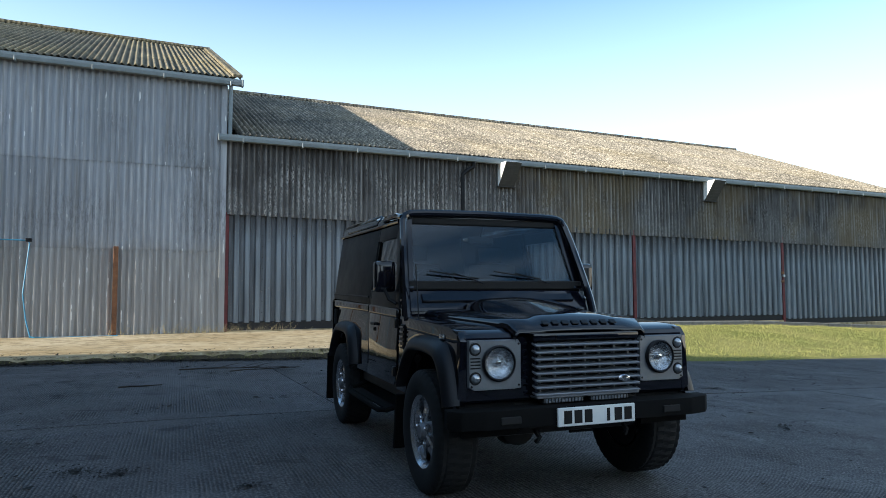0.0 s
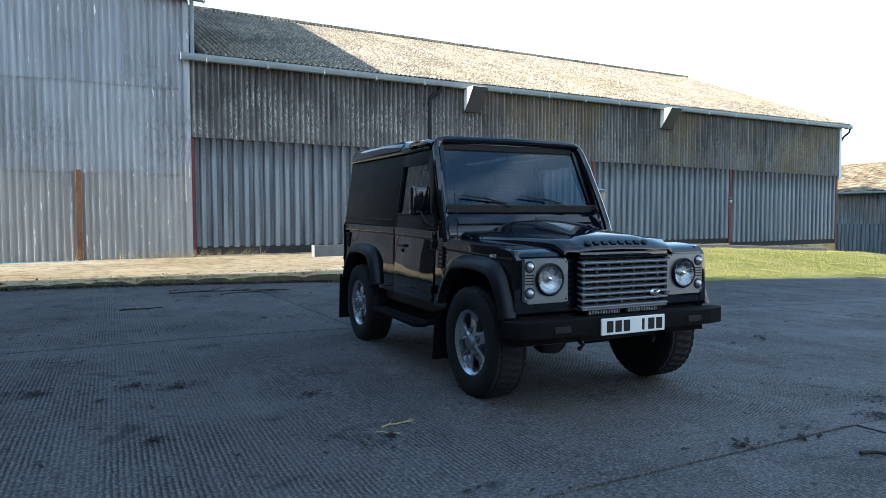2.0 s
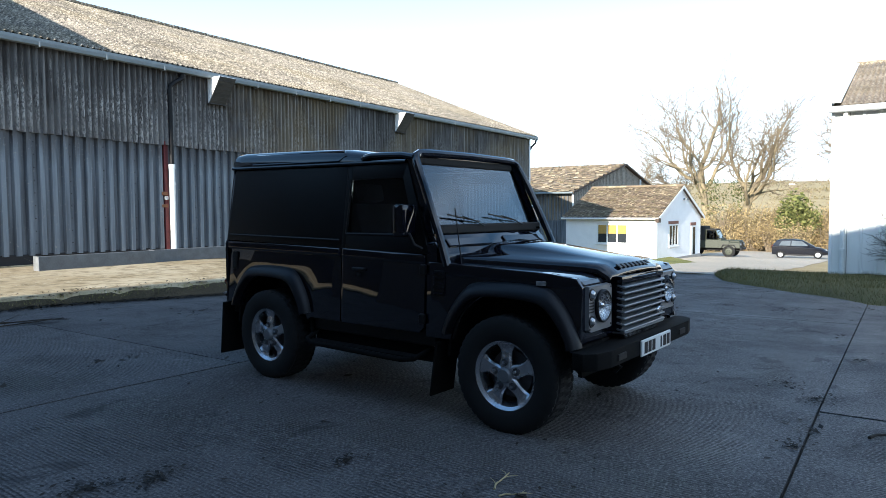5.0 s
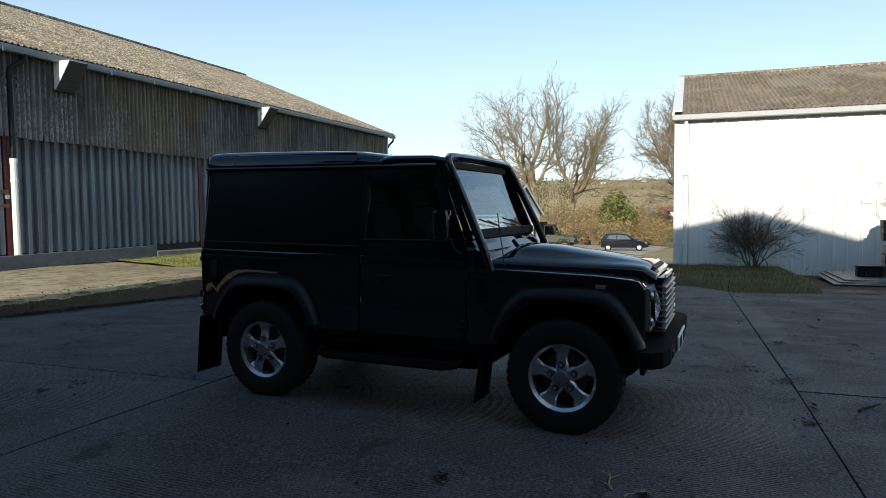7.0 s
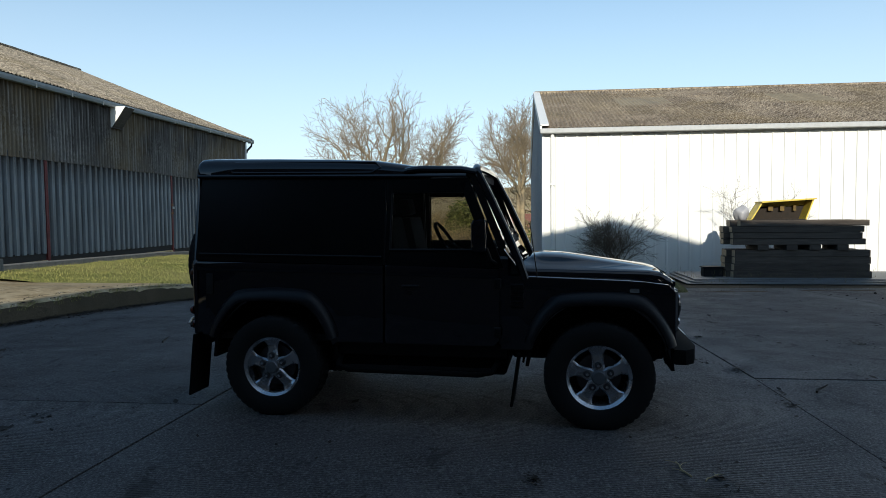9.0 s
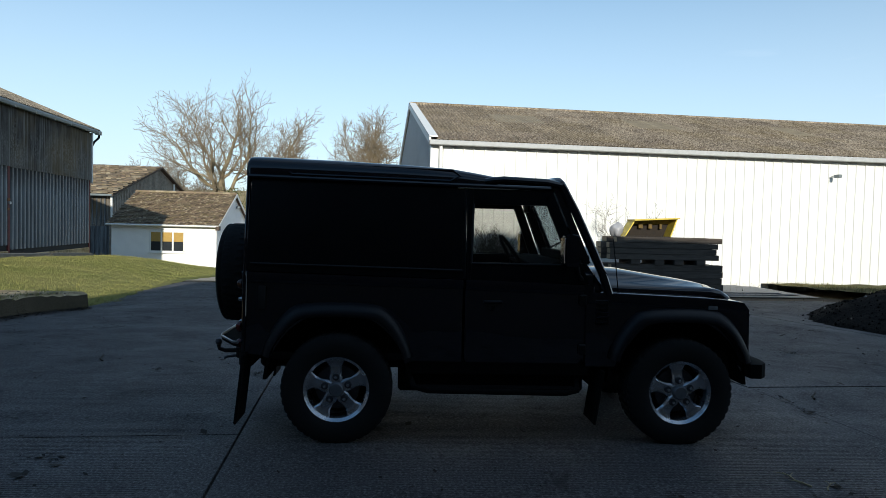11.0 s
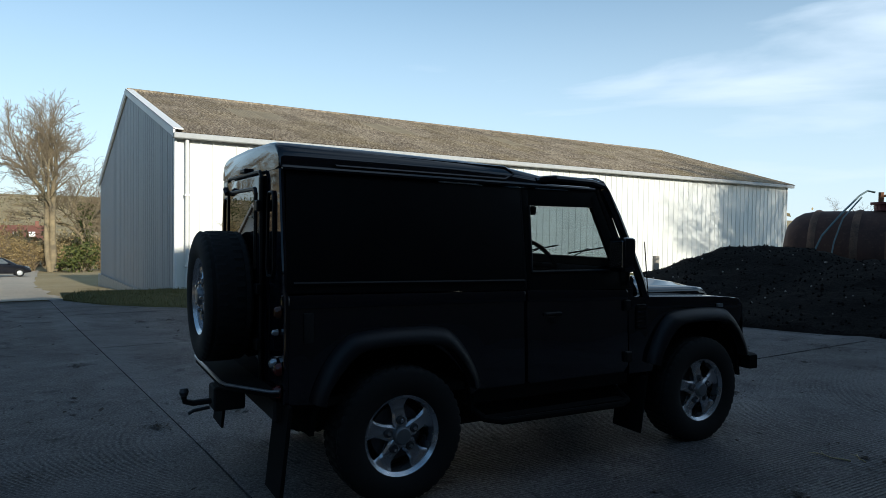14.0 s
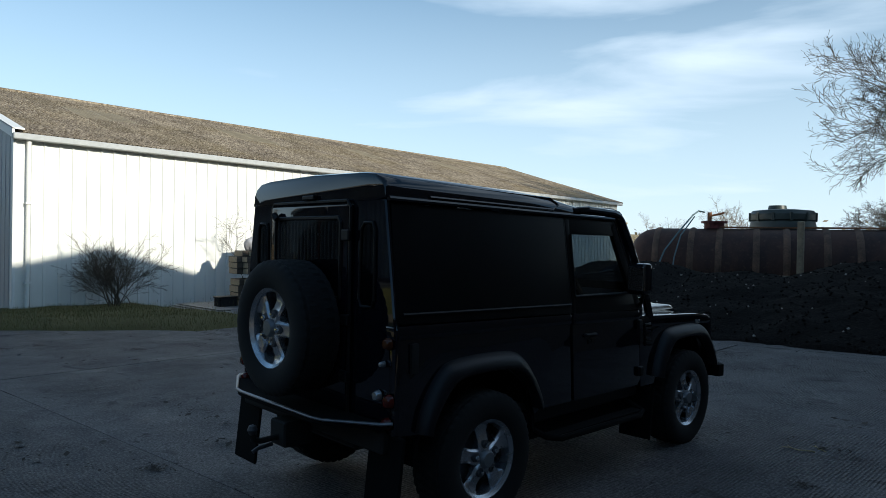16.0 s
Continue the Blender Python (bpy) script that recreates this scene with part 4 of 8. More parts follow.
# galvanised channel beams lying on the apron
for xa, xb, ya in ((4.35, 7.0, 16.45), (7.03, 9.1, 16.55), (9.13, 11.6, 16.62)):
    b = thing("channel_beam", "galvanised steel channel beam lying on the apron", "beam", "channel beams", "", pose(xa, ya, 0.185 if xb < 10 else 0.17))
    L = xb - xa
    part("web", box(0, 0, 0.0, L, 0.012, 0.30, 0.003), M_beam, b)
    part("flange", box(0, 0.012, 0.288, L, 0.2, 0.30), M_beam, b)
    part("flange", box(0, 0.012, 0.0, L, 0.2, 0.012), M_beam, b)
    part("end_plate", box(-0.012, -0.01, 0, 0, 0.21, 0.31), M_galv, b)

# ---- white shed ----
SX, SY0, SY1, SRX, SRZ, SEZ, SFX = 20.15, 3.32, -30.7, 29.3, 7.08, 4.35, 38.4
shed_wall = tagged(new("wall_white_shed"), "white box-profile steel cladding of a large shed", "wall", kind="structure")
pw = 1.17
me = sheet_mesh("shed_sheet", pw, 5.0, 0.39, 0.03, M_shed, (0.30, 0.015, 0.05, 0))
ns = math.ceil((SY0 - SY1) / pw)
pw2 = (SY0 - SY1) / ns
clad(shed_wall, me, (SX, SY0 - 0.02, -0.75), (0, -1, 0), (0, 0, 1), ns, pw2, lean=0.001)
part("backing", box(SX + 0.03, SY1, -1.2, SX + 0.2, SY0 - 0.1, 4.2), M_shed_grey, shed_wall)
# Thin grey strips draw the shaded grooves beside the ribs as colour
rib_line = bmesh.new()
for y in steps(SY0 - 0.4, SY1 + 0.3, 0.39):
    add_box(rib_line, SX - 0.012, y - 0.009, -0.7, SX - 0.004, y + 0.009, 4.15)
part("lap_seams", rib_line, plain("rib_shade_grey", (0.20, 0.20, 0.19), 0.8, vary=0.4, scale=2), shed_wall)
part("corner_trim", box(SX - 0.05, SY0 - 0.03, -0.8, SX + 0.14, SY0 + 0.05, 4.25, 0.008), M_white_metal, shed_wall)
part("corner_trim", box(SX - 0.05, SY1 - 0.05, -0.8, SX + 0.14, SY1 + 0.03, 4.25, 0.008), M_white_metal, shed_wall)
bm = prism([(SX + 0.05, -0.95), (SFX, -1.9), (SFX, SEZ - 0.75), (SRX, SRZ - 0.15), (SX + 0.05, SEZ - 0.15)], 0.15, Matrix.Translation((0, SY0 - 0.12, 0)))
g1 = tagged(part("wall_shed_gable", bm, M_shed_grey), "steel-clad gable of the white shed, shade in its grey", "wall", kind="structure")
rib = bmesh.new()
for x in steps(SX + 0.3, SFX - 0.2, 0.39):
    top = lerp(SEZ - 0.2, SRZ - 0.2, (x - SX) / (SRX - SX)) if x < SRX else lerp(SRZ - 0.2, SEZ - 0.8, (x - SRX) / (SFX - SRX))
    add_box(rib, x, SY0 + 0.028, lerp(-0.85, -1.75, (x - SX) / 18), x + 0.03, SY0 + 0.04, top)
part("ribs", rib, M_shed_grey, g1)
bm = prism([(SX + 3.2, -1.3), (SFX + 0.05, -2.2), (SFX + 0.05, -1.15), (SX + 3.2, -1.0)], 0.1, Matrix.Translation((0, SY0 + 0.04, 0)))
part("plinth", bm, plain("plinth_concrete", (0.42, 0.40, 0.36), 0.85, vary=0.2, bump=0.2), g1)
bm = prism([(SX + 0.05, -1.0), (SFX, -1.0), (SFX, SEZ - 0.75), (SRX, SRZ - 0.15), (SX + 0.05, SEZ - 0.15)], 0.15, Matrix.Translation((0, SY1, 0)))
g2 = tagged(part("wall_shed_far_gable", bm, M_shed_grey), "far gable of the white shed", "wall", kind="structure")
tagged(part("wall_shed_back", box(SFX - 0.1, SY1, -2.2, SFX, SY0, SEZ - 0.8), M_shed_grey), "rear wall of the white shed", "wall", kind="structure")
shed_roof = tagged(new("roof_white_shed"), "brown lichened corrugated cement roof with rooflights", "roof", kind="structure")
up = Vector((SRX - SX, 0, SRZ - SEZ)).normalized()
L3 = math.hypot(SRX - SX + 0.25, SRZ - SEZ)
me = sheet_mesh("roof_sheet", SW + 0.03, (L3 - 0.15) / 4 + 0.15, PITCH, 0.034, M_roof_shed)
M_rooflight = plain("grimy_rooflight", (0.34, 0.275, 0.18), 0.6, vary=0.3, scale=2)
me_light = me.copy()
me_light.materials.clear()
me_light.materials.append(M_rooflight)
nr = math.ceil((SY0 - SY1 + 0.3) / SW)
for q in range(4):
    o = Vector((SX - 0.25, SY0 - 0.14, SEZ - 0.02)) + up * (q * (L3 - 0.15) / 4) + Vector((0, 0, 0.014))
    clad(shed_roof, me, o, (0, -1, 0), up, nr, (SY0 - SY1 + 0.3) / nr, lean=0.006)
sheets = [o for o in shed_roof.children if o.data == me]
for idx in (3, 4, 9, 10, 16, 22):
    sheets[2 * nr + idx].data = me_light
bm = bmesh.new()
vs = [bm.verts.new(p) for p in ((SX - 0.1, SY0 + 0.05, SEZ - 0.05), (SX - 0.1, SY1 - 0.2, SEZ - 0.05), (SRX, SY1 - 0.2, SRZ - 0.06), (SRX, SY0 + 0.05, SRZ - 0.06), (SFX + 0.1, SY1 - 0.2, SEZ - 0.7), (SFX + 0.1, SY0 + 0.05, SEZ - 0.7))]
bm.faces.new(vs[:4])
bm.faces.new((vs[3], vs[2], vs[4], vs[5]))
rr = bmesh.ops.extrude_face_region(bm, geom=bm.faces[:])
for v in [e for e in rr["geom"] if isinstance(e, bmesh.types.BMVert)]:
    v.co.z -= 0.08
bmesh.ops.recalc_face_normals(bm, faces=bm.faces[:])
part("roof_deck", bm, M_roof_shed, shed_roof)
part("ridge_cap", tube([(SRX, SY0 + 0.05, SRZ + 0.02), (SRX, SY1 - 0.2, SRZ + 0.02)], 0.13, 8), M_roof_shed, shed_roof)
for sgn, xa, za in ((1, SX - 0.2, SEZ), (-1, SFX + 0.1, SEZ - 0.7)):
    bm = prism([(xa, za - 0.16), (SRX, SRZ - 0.16), (SRX, SRZ + 0.10), (xa, za + 0.10)], 0.06, Matrix.Translation((0, SY0 + 0.06, 0)))
    part("barge_board", bm, M_white_metal, shed_roof)
    bm = prism([(xa, za + 0.075), (SRX, SRZ + 0.075), (SRX, SRZ + 0.115), (xa, za + 0.115)], 0.30, Matrix.Translation((0, SY0 - 0.18, 0)))
    part("verge_flashing", bm, M_white_metal, shed_roof)
sg = thing("gutter_shed", "pale grey box gutter along the white shed's eave", "gutter", "gutters", "structure")
part("trough", box(SX - 0.34, SY1 - 0.25, SEZ - 0.20, SX - 0.14, SY0 + 0.12, SEZ - 0.03, 0.02), plain("dull_grey_gutter", (0.42, 0.43, 0.43), 0.6, vary=0.15), sg)
for (yy) in (SY0 - 0.30,):
    dpp = thing("shed_downpipe", "white downpipe at the corner of the shed", "pipe", kind="structure")
    part("pipe", tube([(SX - 0.16, yy, SEZ - 0.2), (SX - 0.14, yy, -0.62)], 0.06, 10), M_white_pvc, dpp)
    for z in (2.4, 0.2):
        part("clip", box(SX - 0.24, yy - 0.08, z, SX - 0.06, yy + 0.08, z + 0.05), M_white_pvc, dpp)
cc = thing("security_camera", "small white security camera on the shed wall", "camera")
part("arm", tube([(SX - 0.02, -11.8, 3.55), (SX - 0.25, -11.8, 3.6)], 0.025, 6), M_white_pvc, cc)
part("housing", box(SX - 0.5, -11.95, 3.52, SX - 0.2, -11.8, 3.64, 0.02), M_gutter, cc)

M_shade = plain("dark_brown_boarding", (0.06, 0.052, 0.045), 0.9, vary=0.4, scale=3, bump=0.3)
# ---- barn behind the camera that shades the yard ----
back = tagged(new("wall_shade_barn"), "dark corrugated end wall of a barn facing the yard", "wall", kind="structure")
HX, HRY, HTOP, HPITCH, HW = -5.2, 0.57, 9.158, 0.25, 9.95
back.matrix_basis = pose(HX, HRY, 0, 0, 0, -7.0)
TO_FRONT = Matrix(((0, 1, 0, -0.2), (1, 0, 0, 0), (0, 0, 1, 0), (0, 0, 0, 1)))
eave_l = HTOP - HPITCH * HW
bm = prism([(-6.9, -0.2), (HW, -0.2), (HW, eave_l), (0, HTOP), (-3.58, HTOP - 3.58 * HPITCH), (-3.7, 8.32), (-6.9, 8.32)], 0.2, TO_FRONT)
part("end_wall", bm, M_shade, back)
bm = bmesh.new()
vs = [bm.verts.new(p) for p in ((-0.01, -3.6, HTOP - 3.6 * HPITCH), (-0.01, 0, HTOP), (-30, 0, HTOP), (-30, -3.6, HTOP - 3.6 * HPITCH), (-0.01, HW, eave_l), (-30, HW, eave_l))]
bm.faces.new((vs[0], vs[1], vs[2], vs[3]))
bm.faces.new((vs[1], vs[4], vs[5], vs[2]))
rr = bmesh.ops.extrude_face_region(bm, geom=bm.faces[:])
for v in [e for e in rr["geom"] if isinstance(e, bmesh.types.BMVert)]:
    v.co.z -= 0.1
bmesh.ops.recalc_face_normals(bm, faces=bm.faces[:])
part("roof_slope", bm, M_roof_shed, back)
# Unseen plain block, added to shade the tank and heap
part("lean_to_wall", box(-0.6, -24.0, -0.2, -0.4, -6.95, 7.35), M_shade, back)
part("lean_to_roof", box(-9.0, -24.0, 7.1, -0.3, -6.95, 7.3), M_roof_shed, back)
part("side_wall", box(-30, -6.9, 0, -0.2, -6.7, 8.2), M_wall_tall, back)
# Unseen wall, added to keep bright sky out of the car's reflections
tagged(part("wall_yard_end", box(-36.3, 8.0, -0.2, -36.0, 18.0, 8.4), M_shade), "plain dark unseen wall added to block sky reflections", "wall", kind="structure")
part("side_wall", box(-30, HW - 0.2, 0, -0.2, HW, eave_l - 0.05), M_wall_tall, back)


# ---- the black off-road car ----
def paint_mat(name, c, rough=0.045, wavy=0.0):
    """Gloss paint; wavy: the depth of the hand-beaten waves in flat panels."""
    k = Mat(name, rough, 0.0, 0.9 if wavy else 0.6)
    f = k.noise(2.0, 4, space="object")
    dust = k.ramp(k.noise(9.0, 5, 0.65, space="object"), (0.45, 0.0), (0.85, 0.03))
    k.color(k.mix(dust, c, (0.09, 0.085, 0.08)))
    k.rough(k.math("ADD", k.math("MULTIPLY", f, 0.04), rough - 0.03))
    if wavy:
        k.bump(k.noise(2.2, 1.5, space="object"), 1.0, wavy)
    return k.m


M_paint = paint_mat("black_gloss_paint", (0.0045, 0.005, 0.0095))
M_flank = paint_mat("black_gloss_panel", (0.0045, 0.005, 0.0095), wavy=0.006)
M_flare = plain("black_moulded_arch", (0.007, 0.0075, 0.010), 0.42, vary=0.2, space="object", spec=0.32)
M_trim = plain("black_satin_trim", (0.006, 0.006, 0.007), 0.45, vary=0.25, space="object", spec=0.3)
M_satin = plain("satin_black_paint", (0.0045, 0.005, 0.006), 0.38, vary=0.2, space="object", spec=0.16)
M_under = plain("grimy_chassis_black", (0.012, 0.011, 0.010), 0.85, vary=0.4, space="object")
M_step = plain("worn_black_rubber", (0.006, 0.006, 0.006), 0.9, vary=0.3, spec=0.15, space="object")
M_tyre = plain("tyre_rubber", (0.008, 0.008, 0.008), 0.85, vary=0.3, scale=20, bump=0.2, space="object")
M_alloy = plain("silver_alloy", (0.58, 0.595, 0.63), 0.26, metal=0.82, vary=0.12, space="object")
M_steel_dark = plain("dark_metal", (0.10, 0.10, 0.105), 0.5, metal=0.6, vary=0.3, space="object")
M_grey_plastic = plain("grey_silver_plastic", (0.205, 0.215, 0.23), 0.36, metal=0.4, vary=0.1, space="object")
M_chrome = plain("bright_chrome", (0.75, 0.76, 0.78), 0.08, metal=1.0, vary=0.05, space="object")
M_chrome_worn = plain("scuffed_bright_steel", (0.24, 0.245, 0.26), 0.35, metal=0.9, vary=0.3, scale=14, space="object")
M_plate = plain("white_reflective_plate", (0.78, 0.79, 0.76), 0.4, vary=0.05, space="object")
M_red_lens = plain("red_lens", (0.09, 0.008, 0.005), 0.15, vary=0.1, space="object")
M_amber_lens = plain("amber_lens", (0.08, 0.022, 0.006), 0.15, vary=0.1, space="object")
M_clear_lens = plain("clear_lens", (0.45, 0.47, 0.49), 0.1, metal=0.7, vary=0.15, scale=60, space="object")
# Strong mottling puts the facets' bright and dark reflections into the colour
M_reflector = plain("faceted_reflector", (0.46, 0.48, 0.51), 0.14, metal=1.0, vary=0.75, scale=22, bump=1.0, space="object")
M_seat = plain("black_seat_cloth", (0.02, 0.02, 0.022), 0.9, vary=0.3, space="object")


# Dark blue tint puts the reflected sky into the screen's colour
M_screen = glass("sky_toned_screen_glass", (0.34, 0.44, 0.51), 1.58)
M_sideglass = glass("side_glass", (0.62, 0.62, 0.60), 1.35)
M_privacy = glass("privacy_glass", (0.10, 0.11, 0.12), 1.33)


def arc(cx, cz, r, a0, a1, n=14, sx=1.0):
    return [(cx + sx * r * math.cos(radians(lerp(a0, a1, i / n))), cz + r * math.sin(radians(lerp(a0, a1, i / n)))) for i in range(n + 1)]


def rounded(pts, n=4):
    """More points along a line, bent smoothly through the given ones."""
    out = []
    for i in range(len(pts) - 1):
        p0, p1, p2, p3 = (Vector(pts[max(0, min(len(pts) - 1, i + q))]) for q in (-1, 0, 1, 2))
        for j in range(n):
            t = j / n
            out.append(tuple(0.5 * (2 * p1 + (p2 - p0) * t + (2 * p0 - 5 * p1 + 4 * p2 - p3) * t * t + (3 * p1 - p0 - 3 * p2 + p3) * t ** 3)))
    return out + [tuple(pts[-1])]


def side_prism(poly, y_out, thick, sgn, bevel=0.01, seg=2):
    """An outline in x and z whose outer face stands at y_out on the side sgn."""
    m = Matrix.Translation((0, sgn * y_out, 0)) @ Matrix.Diagonal((1, -sgn, 1, 1))
    return prism(poly, thick, m, bevel, seg)


def slant_panel(pts, thick, bevel=0.006):
    """A slab from a flat ring of points, drawn inwards along y."""
    bm = bmesh.new()
    s = 1 if pts[0][1] > 0 else -1
    a = [bm.verts.new(p) for p in pts]
    b = [bm.verts.new((p[0], p[1] - s * thick, p[2])) for p in pts]
    bm.faces.new(a)
    bm.faces.new(list(reversed(b)))
    n = len(pts)
    for i in range(n):
        j = (i + 1) % n
        bm.faces.new((a[j], a[i], b[i], b[j]))
    bmesh.ops.recalc_face_normals(bm, faces=bm.faces[:])
    if bevel:
        bmesh.ops.bevel(bm, geom=[e for e in bm.edges if e.calc_face_angle(0) > 0.5], offset=bevel, segments=2, profile=0.7, affect="EDGES", clamp_overlap=True)
    return bm


# wheel meshes, axle along y with the outer face towards -y
def tyre_mesh():
    """One skin: sidewalls and a tread cut into staggered blocks."""
    bm = bmesh.new()
    side = [(0.205, 0.095), (0.222, 0.112), (0.262, 0.124), (0.305, 0.128), (0.338, 0.122)]
    tread = [(0.352, 0.117), (0.364, 0.110), (0.372, 0.100), (0.374, 0.078), (0.374, 0.070), (0.375, 0.032), (0.375, 0.024)]
    prof = side + tread
    prof = prof + [(r, -y) for r, y in reversed(prof)]
    n, per = 168, 4
    rows = []
    for k in range(n):
        a = 2 * math.pi * k / n
        row = []
        for i, (r, y) in enumerate(prof):
            yy = abs(y)
            if r > 0.35:
                band = 0 if yy > 0.09 else 1 if yy > 0.073 else 2 if yy > 0.028 else 3
                ph = (k + (2 if band in (2,) else 0) + (1 if y < 0 else 0)) % per
                if band == 1 or ph == 0:
                    r -= 0.008 if band != 0 or yy < 0.115 else 0.004
            row.append(bm.verts.new((r * math.cos(a), y, r * math.sin(a))))
        rows.append(row)
    for k in range(n):
        a, b = rows[k], rows[(k + 1) % n]
        for i in range(len(prof)):
            j = (i + 1) % len(prof)
            bm.faces.new((a[i], a[j], b[j], b[i]))
    bmesh.ops.recalc_face_normals(bm, faces=bm.faces[:])
    return mesh_of("tyre", bm, M_tyre, 32)


def rim_mesh():
    bm = bmesh.new()
    add_lathe(bm, [(0.196, 0.10), (0.196, -0.06), (0.200, -0.092), (0.214, -0.104), (0.220, -0.110), (0.222, -0.104), (0.222, 0.10)], 48, "y")
    for k in range(5):
        a = radians(90 + 72 * k)
        rot = Matrix.Rotation(-a, 4, "Y")
        rings = []
        for r, w, yf, yb in ((0.035, 0.036, -0.096, -0.03), (0.075, 0.044, -0.096, -0.035), (0.110, 0.038, -0.084, -0.04), (0.150, 0.042, -0.074, -0.045), (0.180, 0.058, -0.078, -0.05), (0.203, 0.084, -0.088, -0.05)):
            rings.append([rot @ Vector((r, yf + 0.012, -w)), rot @ Vector((r, yf, -w * 0.72)), rot @ Vector((r, yf + 0.004, 0)), rot @ Vector((r, yf, w * 0.72)), rot @ Vector((r, yf + 0.012, w)), rot @ Vector((r, yb, w * 0.8)), rot @ Vector((r, yb, -w * 0.8))])
        add_ring_loft(bm, rings)
    add_lathe(bm, [(0.0, -0.088), (0.07, -0.088), (0.075, -0.08), (0.075, -0.03)], 24, "y")
    bmesh.ops.recalc_face_normals(bm, faces=bm.faces[:])
    return mesh_of("wheel", bm, M_alloy, 40)


def cap_mesh():
    return mesh_of("centre_cap", lathe([(0.0, -0.124), (0.040, -0.122), (0.050, -0.112), (0.053, -0.085)], 20), M_grey_plastic, 40)


def nut_mesh():
    bm = bmesh.new()
    add_lathe(bm, [(0.0, -0.118), (0.010, -0.117), (0.013, -0.108), (0.013, -0.088)], 6, "y")
    bmesh.ops.recalc_face_normals(bm, faces=bm.faces[:])
    return mesh_of("wheel_nut", bm, M_chrome, 30)


ME_POCKET = mesh_of("nut_pocket", lathe([(0.0, -0.0985), (0.023, -0.0985), (0.025, -0.092), (0.025, -0.08)], 14), M_steel_dark, 30)
ME_TYRE, ME_RIM, ME_CAP, ME_NUT = tyre_mesh(), rim_mesh(), cap_mesh(), nut_mesh()
ME_DRUM = mesh_of("brake_disc", lathe([(0.0, -0.02), (0.15, -0.02), (0.155, 0.0), (0.155, 0.03), (0.0, 0.04)], 24), M_steel_dark, 30)


ME_SHIELD = mesh_of("dust_shield", lathe([(0.0, 0.075), (0.195, 0.075), (0.196, 0.098), (0.0, 0.10)], 32), M_under, 30)


def wheel(parent, m, brake=True):
    w = link_mesh("wheel", ME_RIM, parent, m)
    w["label"] = "silver five-spoke alloy wheel"
    link_mesh("tyre", ME_TYRE, w)["label"] = "chunky black all-terrain tyre"
    link_mesh("centre_cap", ME_CAP, w)
    for k in range(5):
        a = radians(90 + 72 * k)
        link_mesh("nut_pocket", ME_POCKET, w, Matrix.Translation((0.082 * math.cos(a), 0, 0.082 * math.sin(a))))
        link_mesh("wheel_nut", ME_NUT, w, Matrix.Translation((0.082 * math.cos(a), 0, 0.082 * math.sin(a))))
    if brake:
        link_mesh("brake_disc", ME_DRUM, w)
        link_mesh("dust_shield", ME_SHIELD, w)
    return w


def torus(R, r, n=28, k=8, m=None):
    bm = bmesh.new()
    add_lathe(bm, [(R + r * math.cos(2 * math.pi * i / k), r * math.sin(2 * math.pi * i / k)) for i in range(k + 1)], n, "y", m)
    bmesh.ops.recalc_face_normals(bm, faces=bm.faces[:])
    return bm


